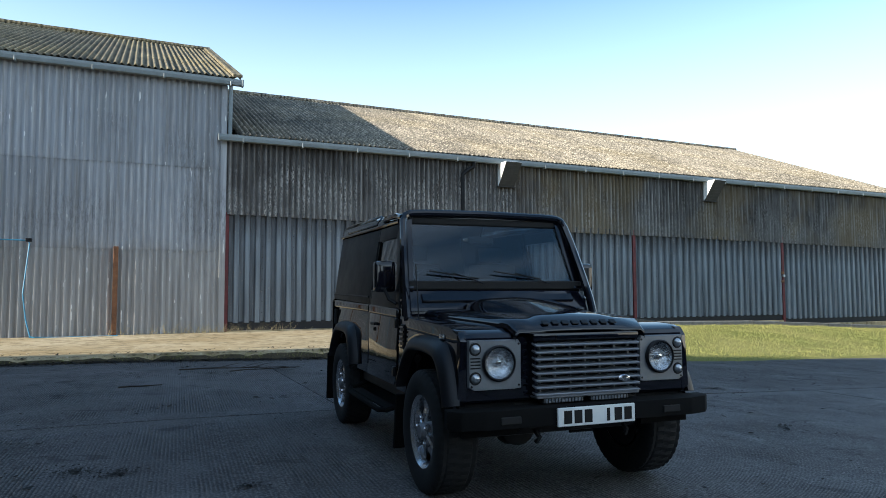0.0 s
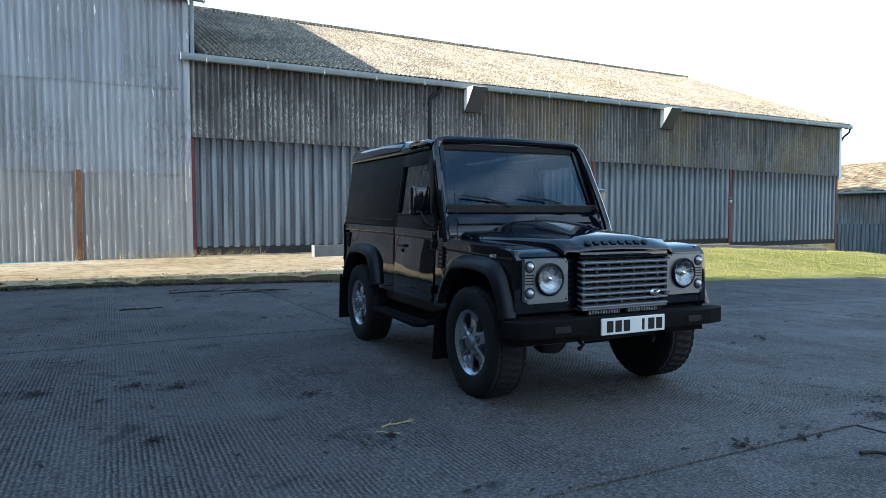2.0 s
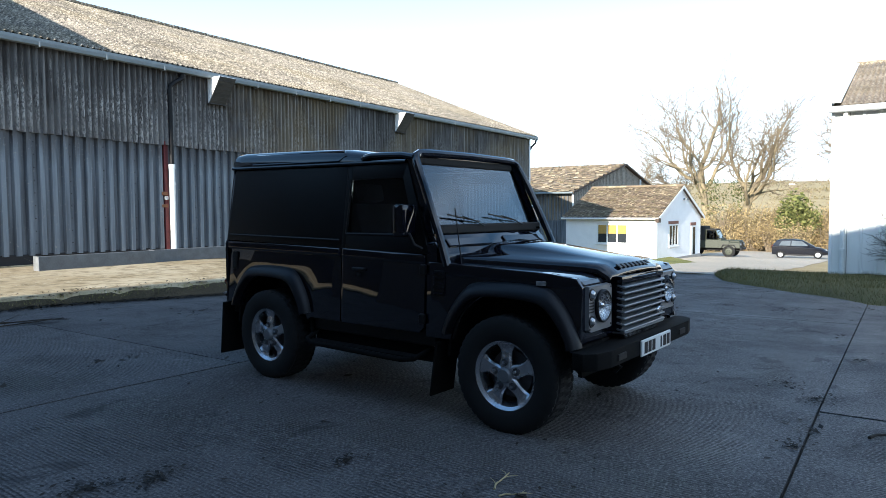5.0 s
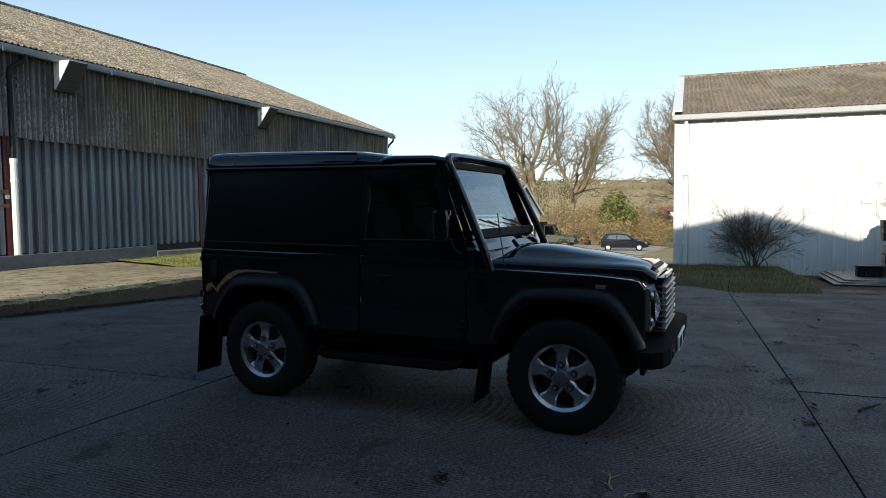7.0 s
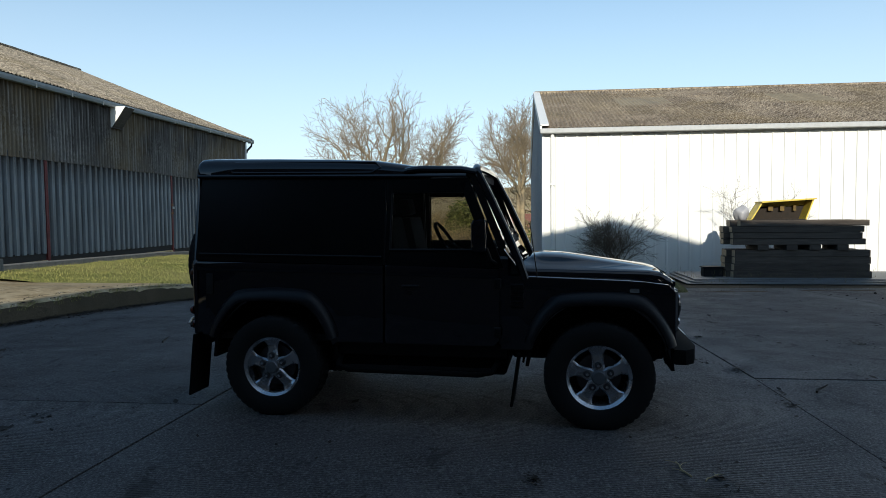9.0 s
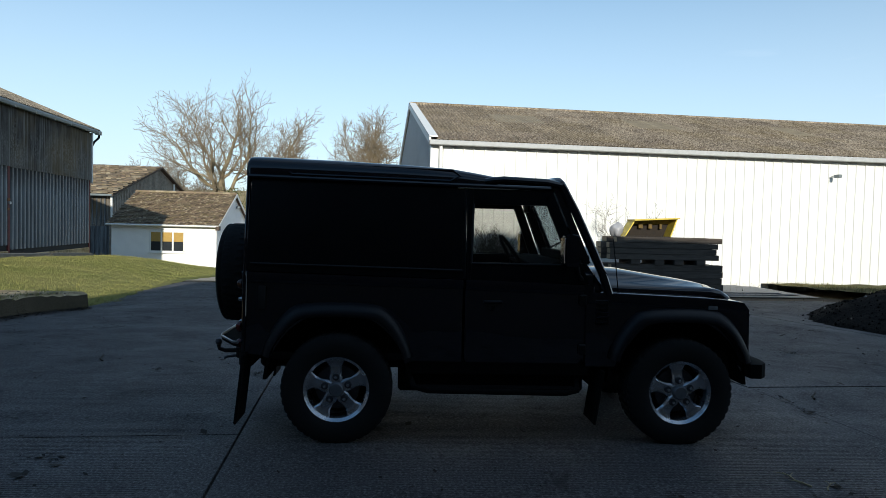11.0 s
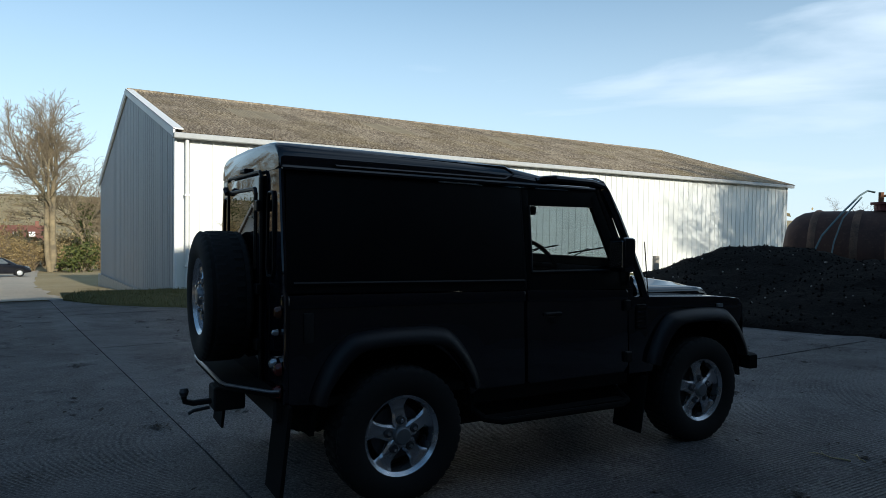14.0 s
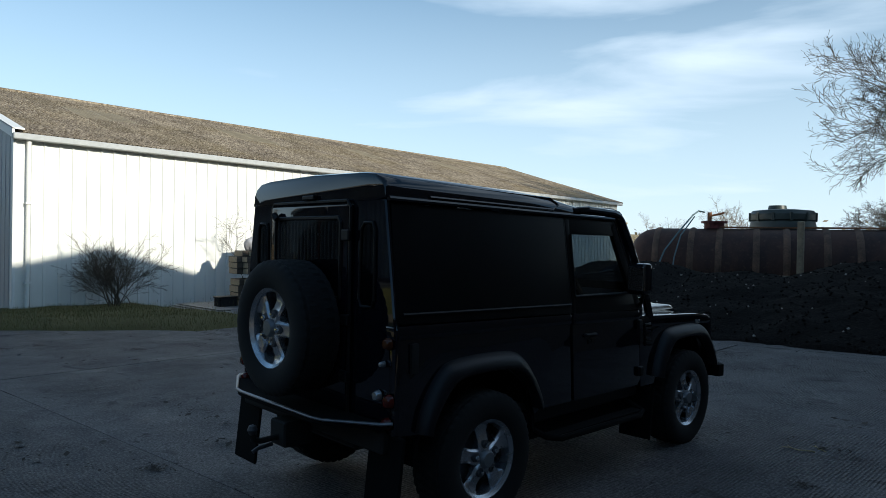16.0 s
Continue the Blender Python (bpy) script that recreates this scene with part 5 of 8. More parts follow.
def build_car(m):
    car = thing("off_road_car", "black three-door off-road car with silver alloy wheels parked on concrete", "car", m=m)
    P = lambda name, bm, mat, label="", par=None, smooth=35: part(name, bm, mat, par or car, label, smooth)

    for s in (-1, 1):
        # rear quarter, front wing and sill
        quarter = [(-3.0, 0.60), (-3.0, 1.105), (-1.52, 1.085), (-1.52, 0.56), (-1.86, 0.56)] + arc(-2.36, 0.42, 0.47, 14, 160, 16)
        P("rear_quarter", side_prism(quarter, 0.785, 0.05, s, 0.012), M_flank)
        wing = [(-0.665, 0.54), (-0.665, 1.055), (0.30, 1.02), (0.46, 1.0), (0.50, 0.95), (0.50, 0.62), (0.44, 0.56)] + arc(0, 0.42, 0.47, 12, 165, 16)
        P("front_wing", side_prism(wing, 0.785, 0.05, s, 0.016), M_flank)
        top = [(-0.66, 0.97), (-0.66, 1.058), (0.20, 1.028), (0.42, 1.008), (0.475, 0.985), (0.495, 0.94), (0.42, 0.93)]
        P("wing_top", side_prism(top, 0.790, 0.36, s, 0.030, 4), M_paint)
        P("waist_rail", side_prism([(-3.01, 1.075), (-3.01, 1.150), (-1.515, 1.125), (-1.515, 1.055)], 0.801, 0.09, s, 0.026, 4), M_paint)
        P("sill", box(-1.90, s * 0.70 - 0.03, 0.46, -0.62, s * 0.70 + 0.03, 0.57, 0.01), M_trim)
        # wheel arch flares
        for cx in (-2.36, 0.0):
            outer = [(-0.505, 0.60), (-0.48, 0.68), (-0.42, 0.795), (-0.34, 0.888), (-0.25, 0.934), (0.0, 0.95), (0.24, 0.938), (0.335, 0.895), (0.42, 0.795), (0.48, 0.68), (0.505, 0.60)]
            inner = [(0.44, 0.585), (0.42, 0.65), (0.36, 0.745), (0.285, 0.82), (0.2, 0.85), (0.0, 0.862), (-0.21, 0.85), (-0.295, 0.805), (-0.365, 0.73), (-0.42, 0.65), (-0.44, 0.585)]
            bm = bmesh.new()
            rings = []
            for (xo, zo), (xi, zi) in zip(rounded(outer), rounded(list(reversed(inner)))):
                rings.append([(cx + lerp(xo, xi, a), s * y, lerp(zo, zi, a)) for a, y in ((-0.06, 0.776), (-0.03, 0.792), (0.03, 0.806), (0.13, 0.822), (0.29, 0.838), (0.50, 0.850), (0.74, 0.857), (0.93, 0.859), (1.0, 0.852), (1.0, 0.76))])
            add_ring_loft(bm, rings)
            bmesh.ops.recalc_face_normals(bm, faces=bm.faces[:])
            P("wheel_arch_flare", bm, M_flare, smooth=60)
            lin = bmesh.new()
            rings = []
            for a in range(0, 181, 15):
                c, q = math.cos(radians(a)), math.sin(radians(a))
                rings.append([(cx + 0.475 * c, s * 0.76, 0.42 + 0.475 * q), (cx + 0.475 * c, s * 0.42, 0.42 + 0.475 * q), (cx + 0.50 * c, s * 0.42, 0.42 + 0.50 * q), (cx + 0.50 * c, s * 0.76, 0.42 + 0.50 * q)])
            add_ring_loft(lin, rings)
            P("arch_liner", lin, M_step)
        # door
        dlow = [(-1.505, 0.575), (-1.505, 1.078), (-0.68, 1.058), (-0.68, 0.60), (-0.72, 0.56), (-1.49, 0.56)]
        door = P("door", side_prism(dlow, 0.792, 0.05, s, 0.012), M_flank)
        P("door_rail", side_prism([(-1.505, 1.05), (-1.505, 1.128), (-0.68, 1.106), (-0.68, 1.03)], 0.803, 0.09, s, 0.026, 4), M_paint, par=door)
        yb, yt = s * 0.772, s * 0.682
        yz = lambda z: lerp(yb, yt, (z - 1.11) / (1.755 - 1.11))
        zt, zb = 1.64, 1.235

        def bar(a, b, c, d, name, mat=M_satin):
            return P(name, slant_panel([(x, yz(z), z) for x, z in (a, b, c, d)], 0.035, 0.006), mat, par=door)
        bar((-1.500, 1.12), (-1.470, 1.12), (-1.455, 1.745), (-1.500, 1.745), "window_frame")
        bar((-1.458, zt), (-1.456, 1.745), (-0.905, 1.745), (-0.935, zt), "window_frame")
        bar((-0.645, 1.105), (-0.905, 1.745), (-0.965, 1.70), (-0.735, 1.115), "window_frame")
        bar((-1.47, 1.115), (-1.467, zb), (-0.76, zb), (-0.71, 1.11), "window_frame")
        P("window", slant_panel([(x, yz(z) - s * 0.012, z) for x, z in ((-1.468, zb), (-0.76, zb), (-0.945, 1.69), (-1.456, 1.69))], 0.005, 0), M_sideglass, "clear side window", door)
        P("window_rubber", tube([(-1.466, yz(zb) + s * 0.004, zb), (-0.765, yz(zb) + s * 0.004, zb)], 0.009, 6), M_trim, par=door)
        P("window_rubber", tube([(-1.456, yz(zt) + s * 0.002, zt), (-1.466, yz(zb) + s * 0.002, zb)], 0.009, 6), M_trim, par=door)
        h = P("handle", box(-1.38, s * 0.80 - 0.016, 0.962, -1.25, s * 0.80 + 0.016, 0.985, 0.006), M_trim, par=door)
        P("lock_recess", box(-1.34, s * 0.795 - 0.006, 0.915, -1.30, s * 0.795 + 0.006, 0.945, 0.004), M_trim, par=door)
        for z in (0.66, 1.0):
            P("hinge", box(-0.715, s * 0.80 - 0.014, z - 0.035, -0.665, s * 0.80 + 0.014, z + 0.035, 0.006), M_trim, par=door)
        # fixed upper side panel
        ring = [(-2.985, s * 0.768, 1.155), (-1.515, s * 0.768, 1.125), (-1.515, s * 0.684, 1.745), (-2.965, s * 0.678, 1.772)]
        P("upper_side_panel", slant_panel(ring, 0.04, 0.01), M_satin, "satin black fixed upper side panel")
        P("panel_moulding", tube([(-2.95, s * 0.772, 1.205), (-1.53, s * 0.772, 1.185)], 0.008, 6), M_trim)
        P("panel_seam", slant_panel([(-1.514, s * 0.7655, 1.13), (-1.503, s * 0.7655, 1.13), (-1.503, s * 0.6835, 1.742), (-1.514, s * 0.6835, 1.742)], 0.03, 0), M_trim)
        # drip rail
        P("drip_rail", tube([(-2.99, s * 0.690, 1.790), (-1.50, s * 0.690, 1.768), (-0.92, s * 0.688, 1.760)], 0.014, 8), M_paint)
        # alpine light in the roof shoulder
        P("roof_side_window", slant_panel([(-2.70, s * 0.676, 1.812), (-1.62, s * 0.672, 1.797), (-1.55, s * 0.660, 1.830), (-1.60, s * 0.632, 1.868), (-2.70, s * 0.632, 1.888), (-2.76, s * 0.655, 1.855)], 0.02, 0.005), M_privacy, "dark oval roof side window")
        P("roof_window_seal", tube([(-2.70, s * 0.680, 1.810), (-1.62, s * 0.676, 1.795), (-1.55, s * 0.664, 1.830), (-1.60, s * 0.636, 1.870), (-2.70, s * 0.636, 1.890), (-2.76, s * 0.659, 1.855), (-2.70, s * 0.680, 1.810)], 0.009, 6), M_paint)
        # outer roll bar up the screen pillar
        hoop = [(-0.50, s * 0.752, 1.03), (-0.545, s * 0.748, 1.16), (-0.62, s * 0.735, 1.33), (-0.745, s * 0.708, 1.60), (-0.822, s * 0.690, 1.745), (-0.845, s * 0.668, 1.795), (-0.852, s * 0.620, 1.815), (-0.855, s * 0.50, 1.822), (-0.856, 0, 1.828)]
        P("roll_bar", tube(hoop, 0.030, 10), M_paint)
        P("roof_rail", tube([(-0.845, s * 0.690, 1.785), (-0.95, s * 0.698, 1.805), (-1.25, s * 0.694, 1.815), (-1.325, s * 0.685, 1.808), (-1.37, s * 0.66, 1.800)], 0.022, 8), M_paint)
        # mirror
        mir = P("door_mirror", box(-0.855, s * 0.838 - 0.078, 1.225, -0.755, s * 0.838 + 0.078, 1.45, 0.040, seg=4), M_paint)
        P("mirror_glass", box(-0.861, s * 0.838 - 0.06, 1.255, -0.853, s * 0.838 + 0.06, 1.425, 0.003), M_chrome, par=mir)
        P("mirror_arm", tube([(-0.70, s * 0.775, 1.14), (-0.735, s * 0.82, 1.17), (-0.76, s * 0.85, 1.25)], 0.013, 8), M_trim, par=mir)
        # side vent, repeater
        P("side_vent", box(-0.60, s * 0.79 - 0.006, 0.83, -0.51, s * 0.79 + 0.006, 1.0, 0.004), M_trim)
        for q in range(5):
            P("vent_slat", box(-0.598, s * 0.798 - 0.006, 0.845 + q * 0.032, -0.512, s * 0.798 + 0.006, 0.858 + q * 0.032), M_paint)
        P("side_repeater", box(0.20, s * 0.79 - 0.012, 0.945, 0.265, s * 0.79 + 0.012, 0.975, 0.01, seg=2), M_clear_lens)
        P("filler_slot", box(-2.895, s * 0.772 - 0.012, 0.90, -2.845, s * 0.772 + 0.012, 1.055, 0.010, seg=2), M_under)
        # mud flaps
        P("mud_flap", box(-2.985, s * 0.70 - 0.135, 0.13, -2.965, s * 0.70 + 0.135, 0.60, 0.006, Matrix.Translation((-2.97, 0, 0.6)) @ Matrix.Rotation(radians(6), 4, "Y") @ Matrix.Translation((2.97, 0, -0.6))), M_step)
        P("mud_flap", box(-0.555, s * 0.70 - 0.13, 0.14, -0.535, s * 0.70 + 0.13, 0.52, 0.006, Matrix.Translation((-0.545, 0, 0.5)) @ Matrix.Rotation(radians(8), 4, "Y") @ Matrix.Translation((0.545, 0, -0.5))), M_step)
        # side step
        st = P("side_step", box(-1.82, s * 0.80 - 0.045, 0.382, -0.74, s * 0.80 + 0.045, 0.398, 0.008, seg=2), M_step)
        P("step_tube", tube([(-1.88, s * 0.62, 0.46), (-1.84, s * 0.84, 0.40), (-1.75, s * 0.875, 0.385), (-0.82, s * 0.875, 0.375), (-0.73, s * 0.84, 0.385), (-0.68, s * 0.62, 0.45)], 0.020, 8), M_step, par=st)
        # headlamp surround and lamps
        yc = s * 0.563
        hy, hz = s * 0.545, 0.825
        bm = bmesh.new()
        rings = [[], [], [], []]
        for q in range(40):
            a = 2 * math.pi * q / 40
            c, d = math.cos(a), math.sin(a)
            reach = min(((yc + 0.163 - hy) / c) if c > 1e-6 else ((yc - 0.163 - hy) / c) if c < -1e-6 else 9, ((0.955 - hz) / d) if d > 1e-6 else ((0.675 - hz) / d) if d < -1e-6 else 9)
            for ring, (r, x) in zip(rings, ((0.098, 0.500), (0.098, 0.522), (reach - 0.006, 0.522), (reach, 0.500))):
                ring.append((x, hy + r * c, hz + r * d))
        add_ring_loft(bm, rings, caps=False)
        bmesh.ops.recalc_face_normals(bm, faces=bm.faces[:])
        sur = P("headlamp_surround", bm, M_grey_plastic, "grey silver plastic lamp surround")
        lm = Matrix.Translation((0.52, hy, hz))
        hl = P("headlamp", lathe([(0.100, -0.01), (0.102, 0.018), (0.094, 0.026), (0.087, 0.020), (0.087, 0.002)], 32, "x", lm), M_trim, par=sur)
        P("reflector", lathe([(0.0, -0.018), (0.028, -0.017), (0.05, -0.012), (0.07, -0.002), (0.089, 0.017)], 13, "x", lm), M_reflector, par=hl, smooth=3)
        P("bulb", lathe([(0.0, 0.012), (0.014, 0.010), (0.020, 0.002), (0.020, -0.02)], 12, "x", lm), M_chrome, par=hl)
        P("lens", lathe([(0.0, 0.048), (0.03, 0.046), (0.06, 0.038), (0.087, 0.021)], 32, "x", lm), M_glass, "clear domed headlamp lens", hl)
        for z, mt in ((0.905, M_clear_lens), (0.745, M_clear_lens)):
            lm2 = Matrix.Translation((0.522, s * 0.685, z))
            il = P("side_lamp", lathe([(0.0, 0.022), (0.016, 0.019), (0.026, 0.009), (0.029, 0.0)], 20, "x", lm2), mt, par=sur)
            P("lamp_ring", torus(0.031, 0.006, 20, 6, lm2 @ Matrix.Rotation(radians(90), 4, "Z")), M_trim, par=il)
        for q in range(4):
            P("surround_slot", box(0.515, s * 0.685 - 0.030, 0.797 + q * 0.018, 0.5245, s * 0.685 + 0.030, 0.805 + q * 0.018), M_trim, par=sur)
        for dy, dz in ((-0.145, 0.70), (0.145, 0.70), (-0.145, 0.93), (0.145, 0.93)):
            P("screw", lathe([(0.0, 0.004), (0.006, 0.003), (0.007, 0.0)], 8, "x", Matrix.Translation((0.522, yc + dy, dz))), M_trim, par=sur)
        # wheels
        for cx in (-2.36, 0.0):
            wheel(car, Matrix.Translation((cx, s * 0.715, 0.372)) @ (Matrix.Rotation(math.pi, 4, "Z") if s > 0 else Matrix()) @ Matrix.Rotation(radians(-4), 4, "Y"))
        # rear lamps
        for z, y, r, mt, lab in ((1.06, 0.735, 0.030, M_amber_lens, "amber rear indicator"), (0.955, 0.70, 0.016, M_clear_lens, ""), (0.79, 0.66, 0.028, M_clear_lens, ""), (0.775, 0.748, 0.034, M_red_lens, "red rear lamp"), (0.66, 0.735, 0.032, M_red_lens, "red rear lamp")):
            P("rear_lamp", lathe([(0.0, -0.035), (r * 0.7, -0.03), (r, -0.018), (r * 1.1, 0.0)], 16, "x", Matrix.Translation((-3.008, s * y, z))), mt, lab)
        # rear quarter window
        P("rear_quarter_window", prism([(s * 0.545 + a, z) for a, z in ((-0.055, 1.27), (-0.035, 1.235), (0.045, 1.235), (0.065, 1.27), (0.05, 1.63), (0.03, 1.66), (-0.035, 1.66), (-0.055, 1.63))], 0.012, Matrix(((0, 1, 0, -3.004), (1, 0, 0, 0), (0, 0, 1, 0), (0, 0, 0, 1)))), M_privacy, "dark rear quarter window")
        fr = [(-3.006, s * 0.545 + a, z) for a, z in ((-0.06, 1.27), (-0.04, 1.23), (0.05, 1.23), (0.07, 1.27), (0.055, 1.635), (0.03, 1.668), (-0.04, 1.668), (-0.06, 1.63), (-0.06, 1.27))]
        P("window_seal", tube(fr, 0.008, 6), M_trim)

    # body core
    P("chassis", box(-2.95, -0.40, 0.43, 0.50, 0.40, 0.57, 0.02), M_under)
    # Dark box added below the floor to stand for the shade there
    P("underbody", box(-1.95, -0.66, 0.325, -0.64, 0.66, 0.556, 0.02), M_step)
    P("floor", box(-2.98, -0.72, 0.555, -0.62, 0.72, 0.60), M_under)
    P("engine_bay", box(-0.62, -0.40, 0.40, 0.44, 0.40, 1.0, 0.02), M_under)
    P("inner_tub", box(-2.97, -0.44, 0.58, -1.52, 0.44, 0.95), M_under)
    P("bulkhead", box(-0.70, -0.76, 0.55, -0.60, 0.76, 1.19, 0.02), M_paint)
    P("scuttle", prism([(-0.71, 1.06), (-0.71, 1.245), (-0.66, 1.25), (-0.545, 1.10), (-0.54, 1.05)], 1.44, Matrix.Translation((0, -0.72, 0)), 0.012, 2), M_paint)
    for y in (-0.36, 0.36):
        P("scuttle_vent", box(-0.02, y - 0.26, -0.035, 0.012, y + 0.26, 0.035, 0.006, Matrix.Translation((-0.600, 0, 1.178)) @ Matrix.Rotation(radians(-40), 4, "Y")), M_paint)
    # windscreen
    wy = lambda z: lerp(0.735, 0.680, (z - 1.25) / 0.54)
    wx = lambda z: lerp(-0.645, -0.868, (z - 1.25) / 0.54)
    scr = P("windscreen_frame", prism([(-0.735, 1.24), (0.735, 1.24), (0.728, 1.305), (-0.728, 1.305)], 0.05, Matrix(((0, 1, 0, -0.69), (1, 0, 0, 0), (0, 0, 1, 0), (0, 0, 0, 1))), 0.008), M_under)
    for s in (-1, 1):
        bm = bmesh.new()
        rings = [[(wx(z) + a, s * (wy(z) - b), z) for a, b in ((0.012, 0.0), (0.012, 0.07), (-0.045, 0.07), (-0.045, 0.0))] for z in (1.25, 1.79)]
        add_ring_loft(bm, rings)
        bmesh.ops.recalc_face_normals(bm, faces=bm.faces[:])
        P("screen_pillar", bm, M_paint, par=scr)
    P("screen_header", box(-0.92, -0.68, 1.735, -0.855, 0.68, 1.795, 0.012), M_under, par=scr)
    bm = bmesh.new()
    ring = [(wx(z) - 0.004, s * (wy(z) - 0.06), z) for z, s in ((1.30, -1), (1.30, 1), (1.735, 1), (1.735, -1))]
    f = [bm.verts.new(p) for p in ring]
    bm.faces.new(f)
    r = bmesh.ops.extrude_face_region(bm, geom=bm.faces[:])
    for v in [e for e in r["geom"] if isinstance(e, bmesh.types.BMVert)]:
        v.co.x -= 0.005
    bmesh.ops.recalc_face_normals(bm, faces=bm.faces[:])
    P("windscreen", bm, M_screen, "flat windscreen toned with sky blue", scr)
    for y, yy in ((-0.12, -0.36), (0.44, 0.16)):
        a = Vector((wx(1.29) + 0.03, y, 1.285))
        b = Vector((wx(1.36) + 0.025, yy, 1.365))
        P("wiper", tube([a, lerp(a, b, 0.5) + Vector((0.015, 0, 0.005)), b], 0.0045, 6), M_trim, par=scr)
        c = (a + b) / 2
        P("wiper_blade", box(-0.004, -0.20, -0.005, 0.008, 0.20, 0.005, 0.002, Matrix.Translation((wx(1.345) + 0.018, yy + 0.02, 1.35)) @ Matrix.Rotation(radians(-8), 4, "X")), M_trim, par=scr)
    # bonnet
    bm = bmesh.new()
    stations = []
    for i in range(15):
        t = i / 14
        x = lerp(-0.555, 0.520, t)
        w = lerp(0.615, 0.440, t)
        z0 = lerp(1.085, 1.050, t)
        if x > 0.40:
            z0 -= ((x - 0.40) / 0.12) ** 2 * 0.05
        k = min(1, (x + 0.56) / 0.10) * (1 - max(0, (t - 0.30) / 0.70))
        c = lerp(1.0, 0.5, t)
        sec = [(-w, -0.07 * c), (-w, -0.012), (-w + 0.025, 0.010), (-0.36 + 0.06 * t, 0.020 * c), (-0.29 + 0.06 * t, 0.030 * c + 0.045 * k), (-0.24 + 0.05 * t, 0.034 * c + 0.062 * k), (0, 0.040 * c + 0.072 * k)]
        sec = sec + [(-y, z) for y, z in reversed(sec[:-1])]
        stations.append([(x, y, z0 + z) for y, z in sec])
    stations.append([(0.528, p[1] * 0.995, p[2] - 0.010) for p in stations[-1]])
    stations.append([(0.527, p[1], min(p[2], 1.012) - 0.014) for p in stations[-1]])
    stations.append([(0.490, p[1] * 0.99, p[2]) for p in stations[-1]])
    add_ring_loft(bm, stations, closed=False)
    bmesh.ops.recalc_face_normals(bm, faces=bm.faces[:])
    bonnet = P("bonnet", bm, M_paint, smooth=50)
    # raised maker's lettering as plain bars
    for q in range(8):
        P("letter_bar", box(-0.019, -0.021, 0.0, 0.019, 0.021, 0.008, 0.003, Matrix.Translation((0.492, 0.231 - q * 0.066, 1.0405)) @ Matrix.Rotation(radians(32), 4, "Y")), M_trim, par=bonnet)
    P("washer_jet", box(-0.30, -0.02, 1.16, -0.27, 0.02, 1.175, 0.005), M_trim, par=bonnet)
    # front panel, grille
    P("front_panel", box(0.43, -0.75, 0.60, 0.498, 0.75, 0.985, 0.02), M_paint)
    P("lower_front", box(0.30, -0.60, 0.46, 0.46, 0.60, 0.62, 0.02), M_under)
    gr = P("grille", box(0.495, -0.345, 0.944, 0.566, 0.365, 0.986, 0.012, seg=2), M_paint, "silver grey slatted grille")
    P("grille_strip", box(0.560, -0.20, 0.950, 0.569, 0.22, 0.974, 0.003), M_flank, par=gr)
    P("grille_recess", box(0.497, -0.328, 0.632, 0.503, 0.345, 0.945), M_under, par=gr)
    P("grille_sill", box(0.495, -0.335, 0.620, 0.578, 0.355, 0.636, 0.005), M_grey_plastic, par=gr)
    for s in (-1, 1):
        P("grille_side", box(0.495, 0.01 + s * 0.335 - 0.010, 0.632, 0.556, 0.01 + s * 0.335 + 0.010, 0.945, 0.004), M_paint, par=gr)
    for q in range(8):
        z = 0.646 + q * 0.0395
        P("grille_slat", box(0.525, -0.340, z, 0.582, 0.360, z + 0.014, 0.004, Matrix.Translation((0.52, 0, z)) @ Matrix.Rotation(radians(12), 4, "Y") @ Matrix.Translation((-0.52, 0, -z))), M_grey_plastic, par=gr)
    for q in range(7):
        y = -0.29 + q * 0.1
        P("grille_bar", box(0.510, y - 0.004, 0.64, 0.535, y + 0.004, 0.93), M_grey_plastic, par=gr)
    bm = lathe([(0.0, 0.010), (0.03, 0.010), (0.04, 0.004), (0.04, 0.0)], 20, "x", Matrix.Translation((0.580, 0.245, 0.715)) @ Matrix.Diagonal((1, 1, 0.5, 1)))
    P("badge", bm, M_chrome, "small oval badge", gr)
    for y in (-0.155, 0.155):
        lb = P("light_bar", box(0.505, y - 0.135, 0.588, 0.56, y + 0.135, 0.622, 0.006), M_trim)
        P("led_lens", box(0.559, y - 0.125, 0.594, 0.563, y + 0.125, 0.616), M_clear_lens, par=lb)
        for q in range(12):
            P("fin", box(0.562, y - 0.122 + q * 0.0215, 0.592, 0.566, y - 0.118 + q * 0.0215, 0.618), M_trim, par=lb)
    # bumper
    outline = [(0.48, -0.855), (0.48, 0.865), (0.555, 0.875), (0.615, 0.81), (0.645, 0.68), (0.645, -0.67), (0.615, -0.80), (0.555, -0.865)]
    bm = bmesh.new()
    a = [bm.verts.new((x, y, 0.482)) for x, y in outline]
    b = [bm.verts.new((x, y, 0.584)) for x, y in outline]
    bm.faces.new(list(reversed(a)))
    bm.faces.new(b)
    for i in range(len(outline)):
        j = (i + 1) % len(outline)
        bm.faces.new((a[i], a[j], b[j], b[i]))
    bmesh.ops.recalc_face_normals(bm, faces=bm.faces[:])
    bmesh.ops.bevel(bm, geom=[e for e in bm.edges if e.calc_face_angle(0) > 0.2], offset=0.012, segments=2, profile=0.7, affect="EDGES")
    bump = P("front_bumper", bm, M_step, "heavy black steel bumper")
    for s in (-1, 1):
        P("bumper_insert", box(0.641, s * 0.53 - 0.06, 0.508, 0.654, s * 0.53 + 0.06, 0.548, 0.004), M_under, par=bump)
    pl = P("number_plate", box(0.646, -0.255 + 0.005, 0.474, 0.661, 0.255 + 0.005, 0.578, 0.004), M_plate, "white number plate with dark bars")
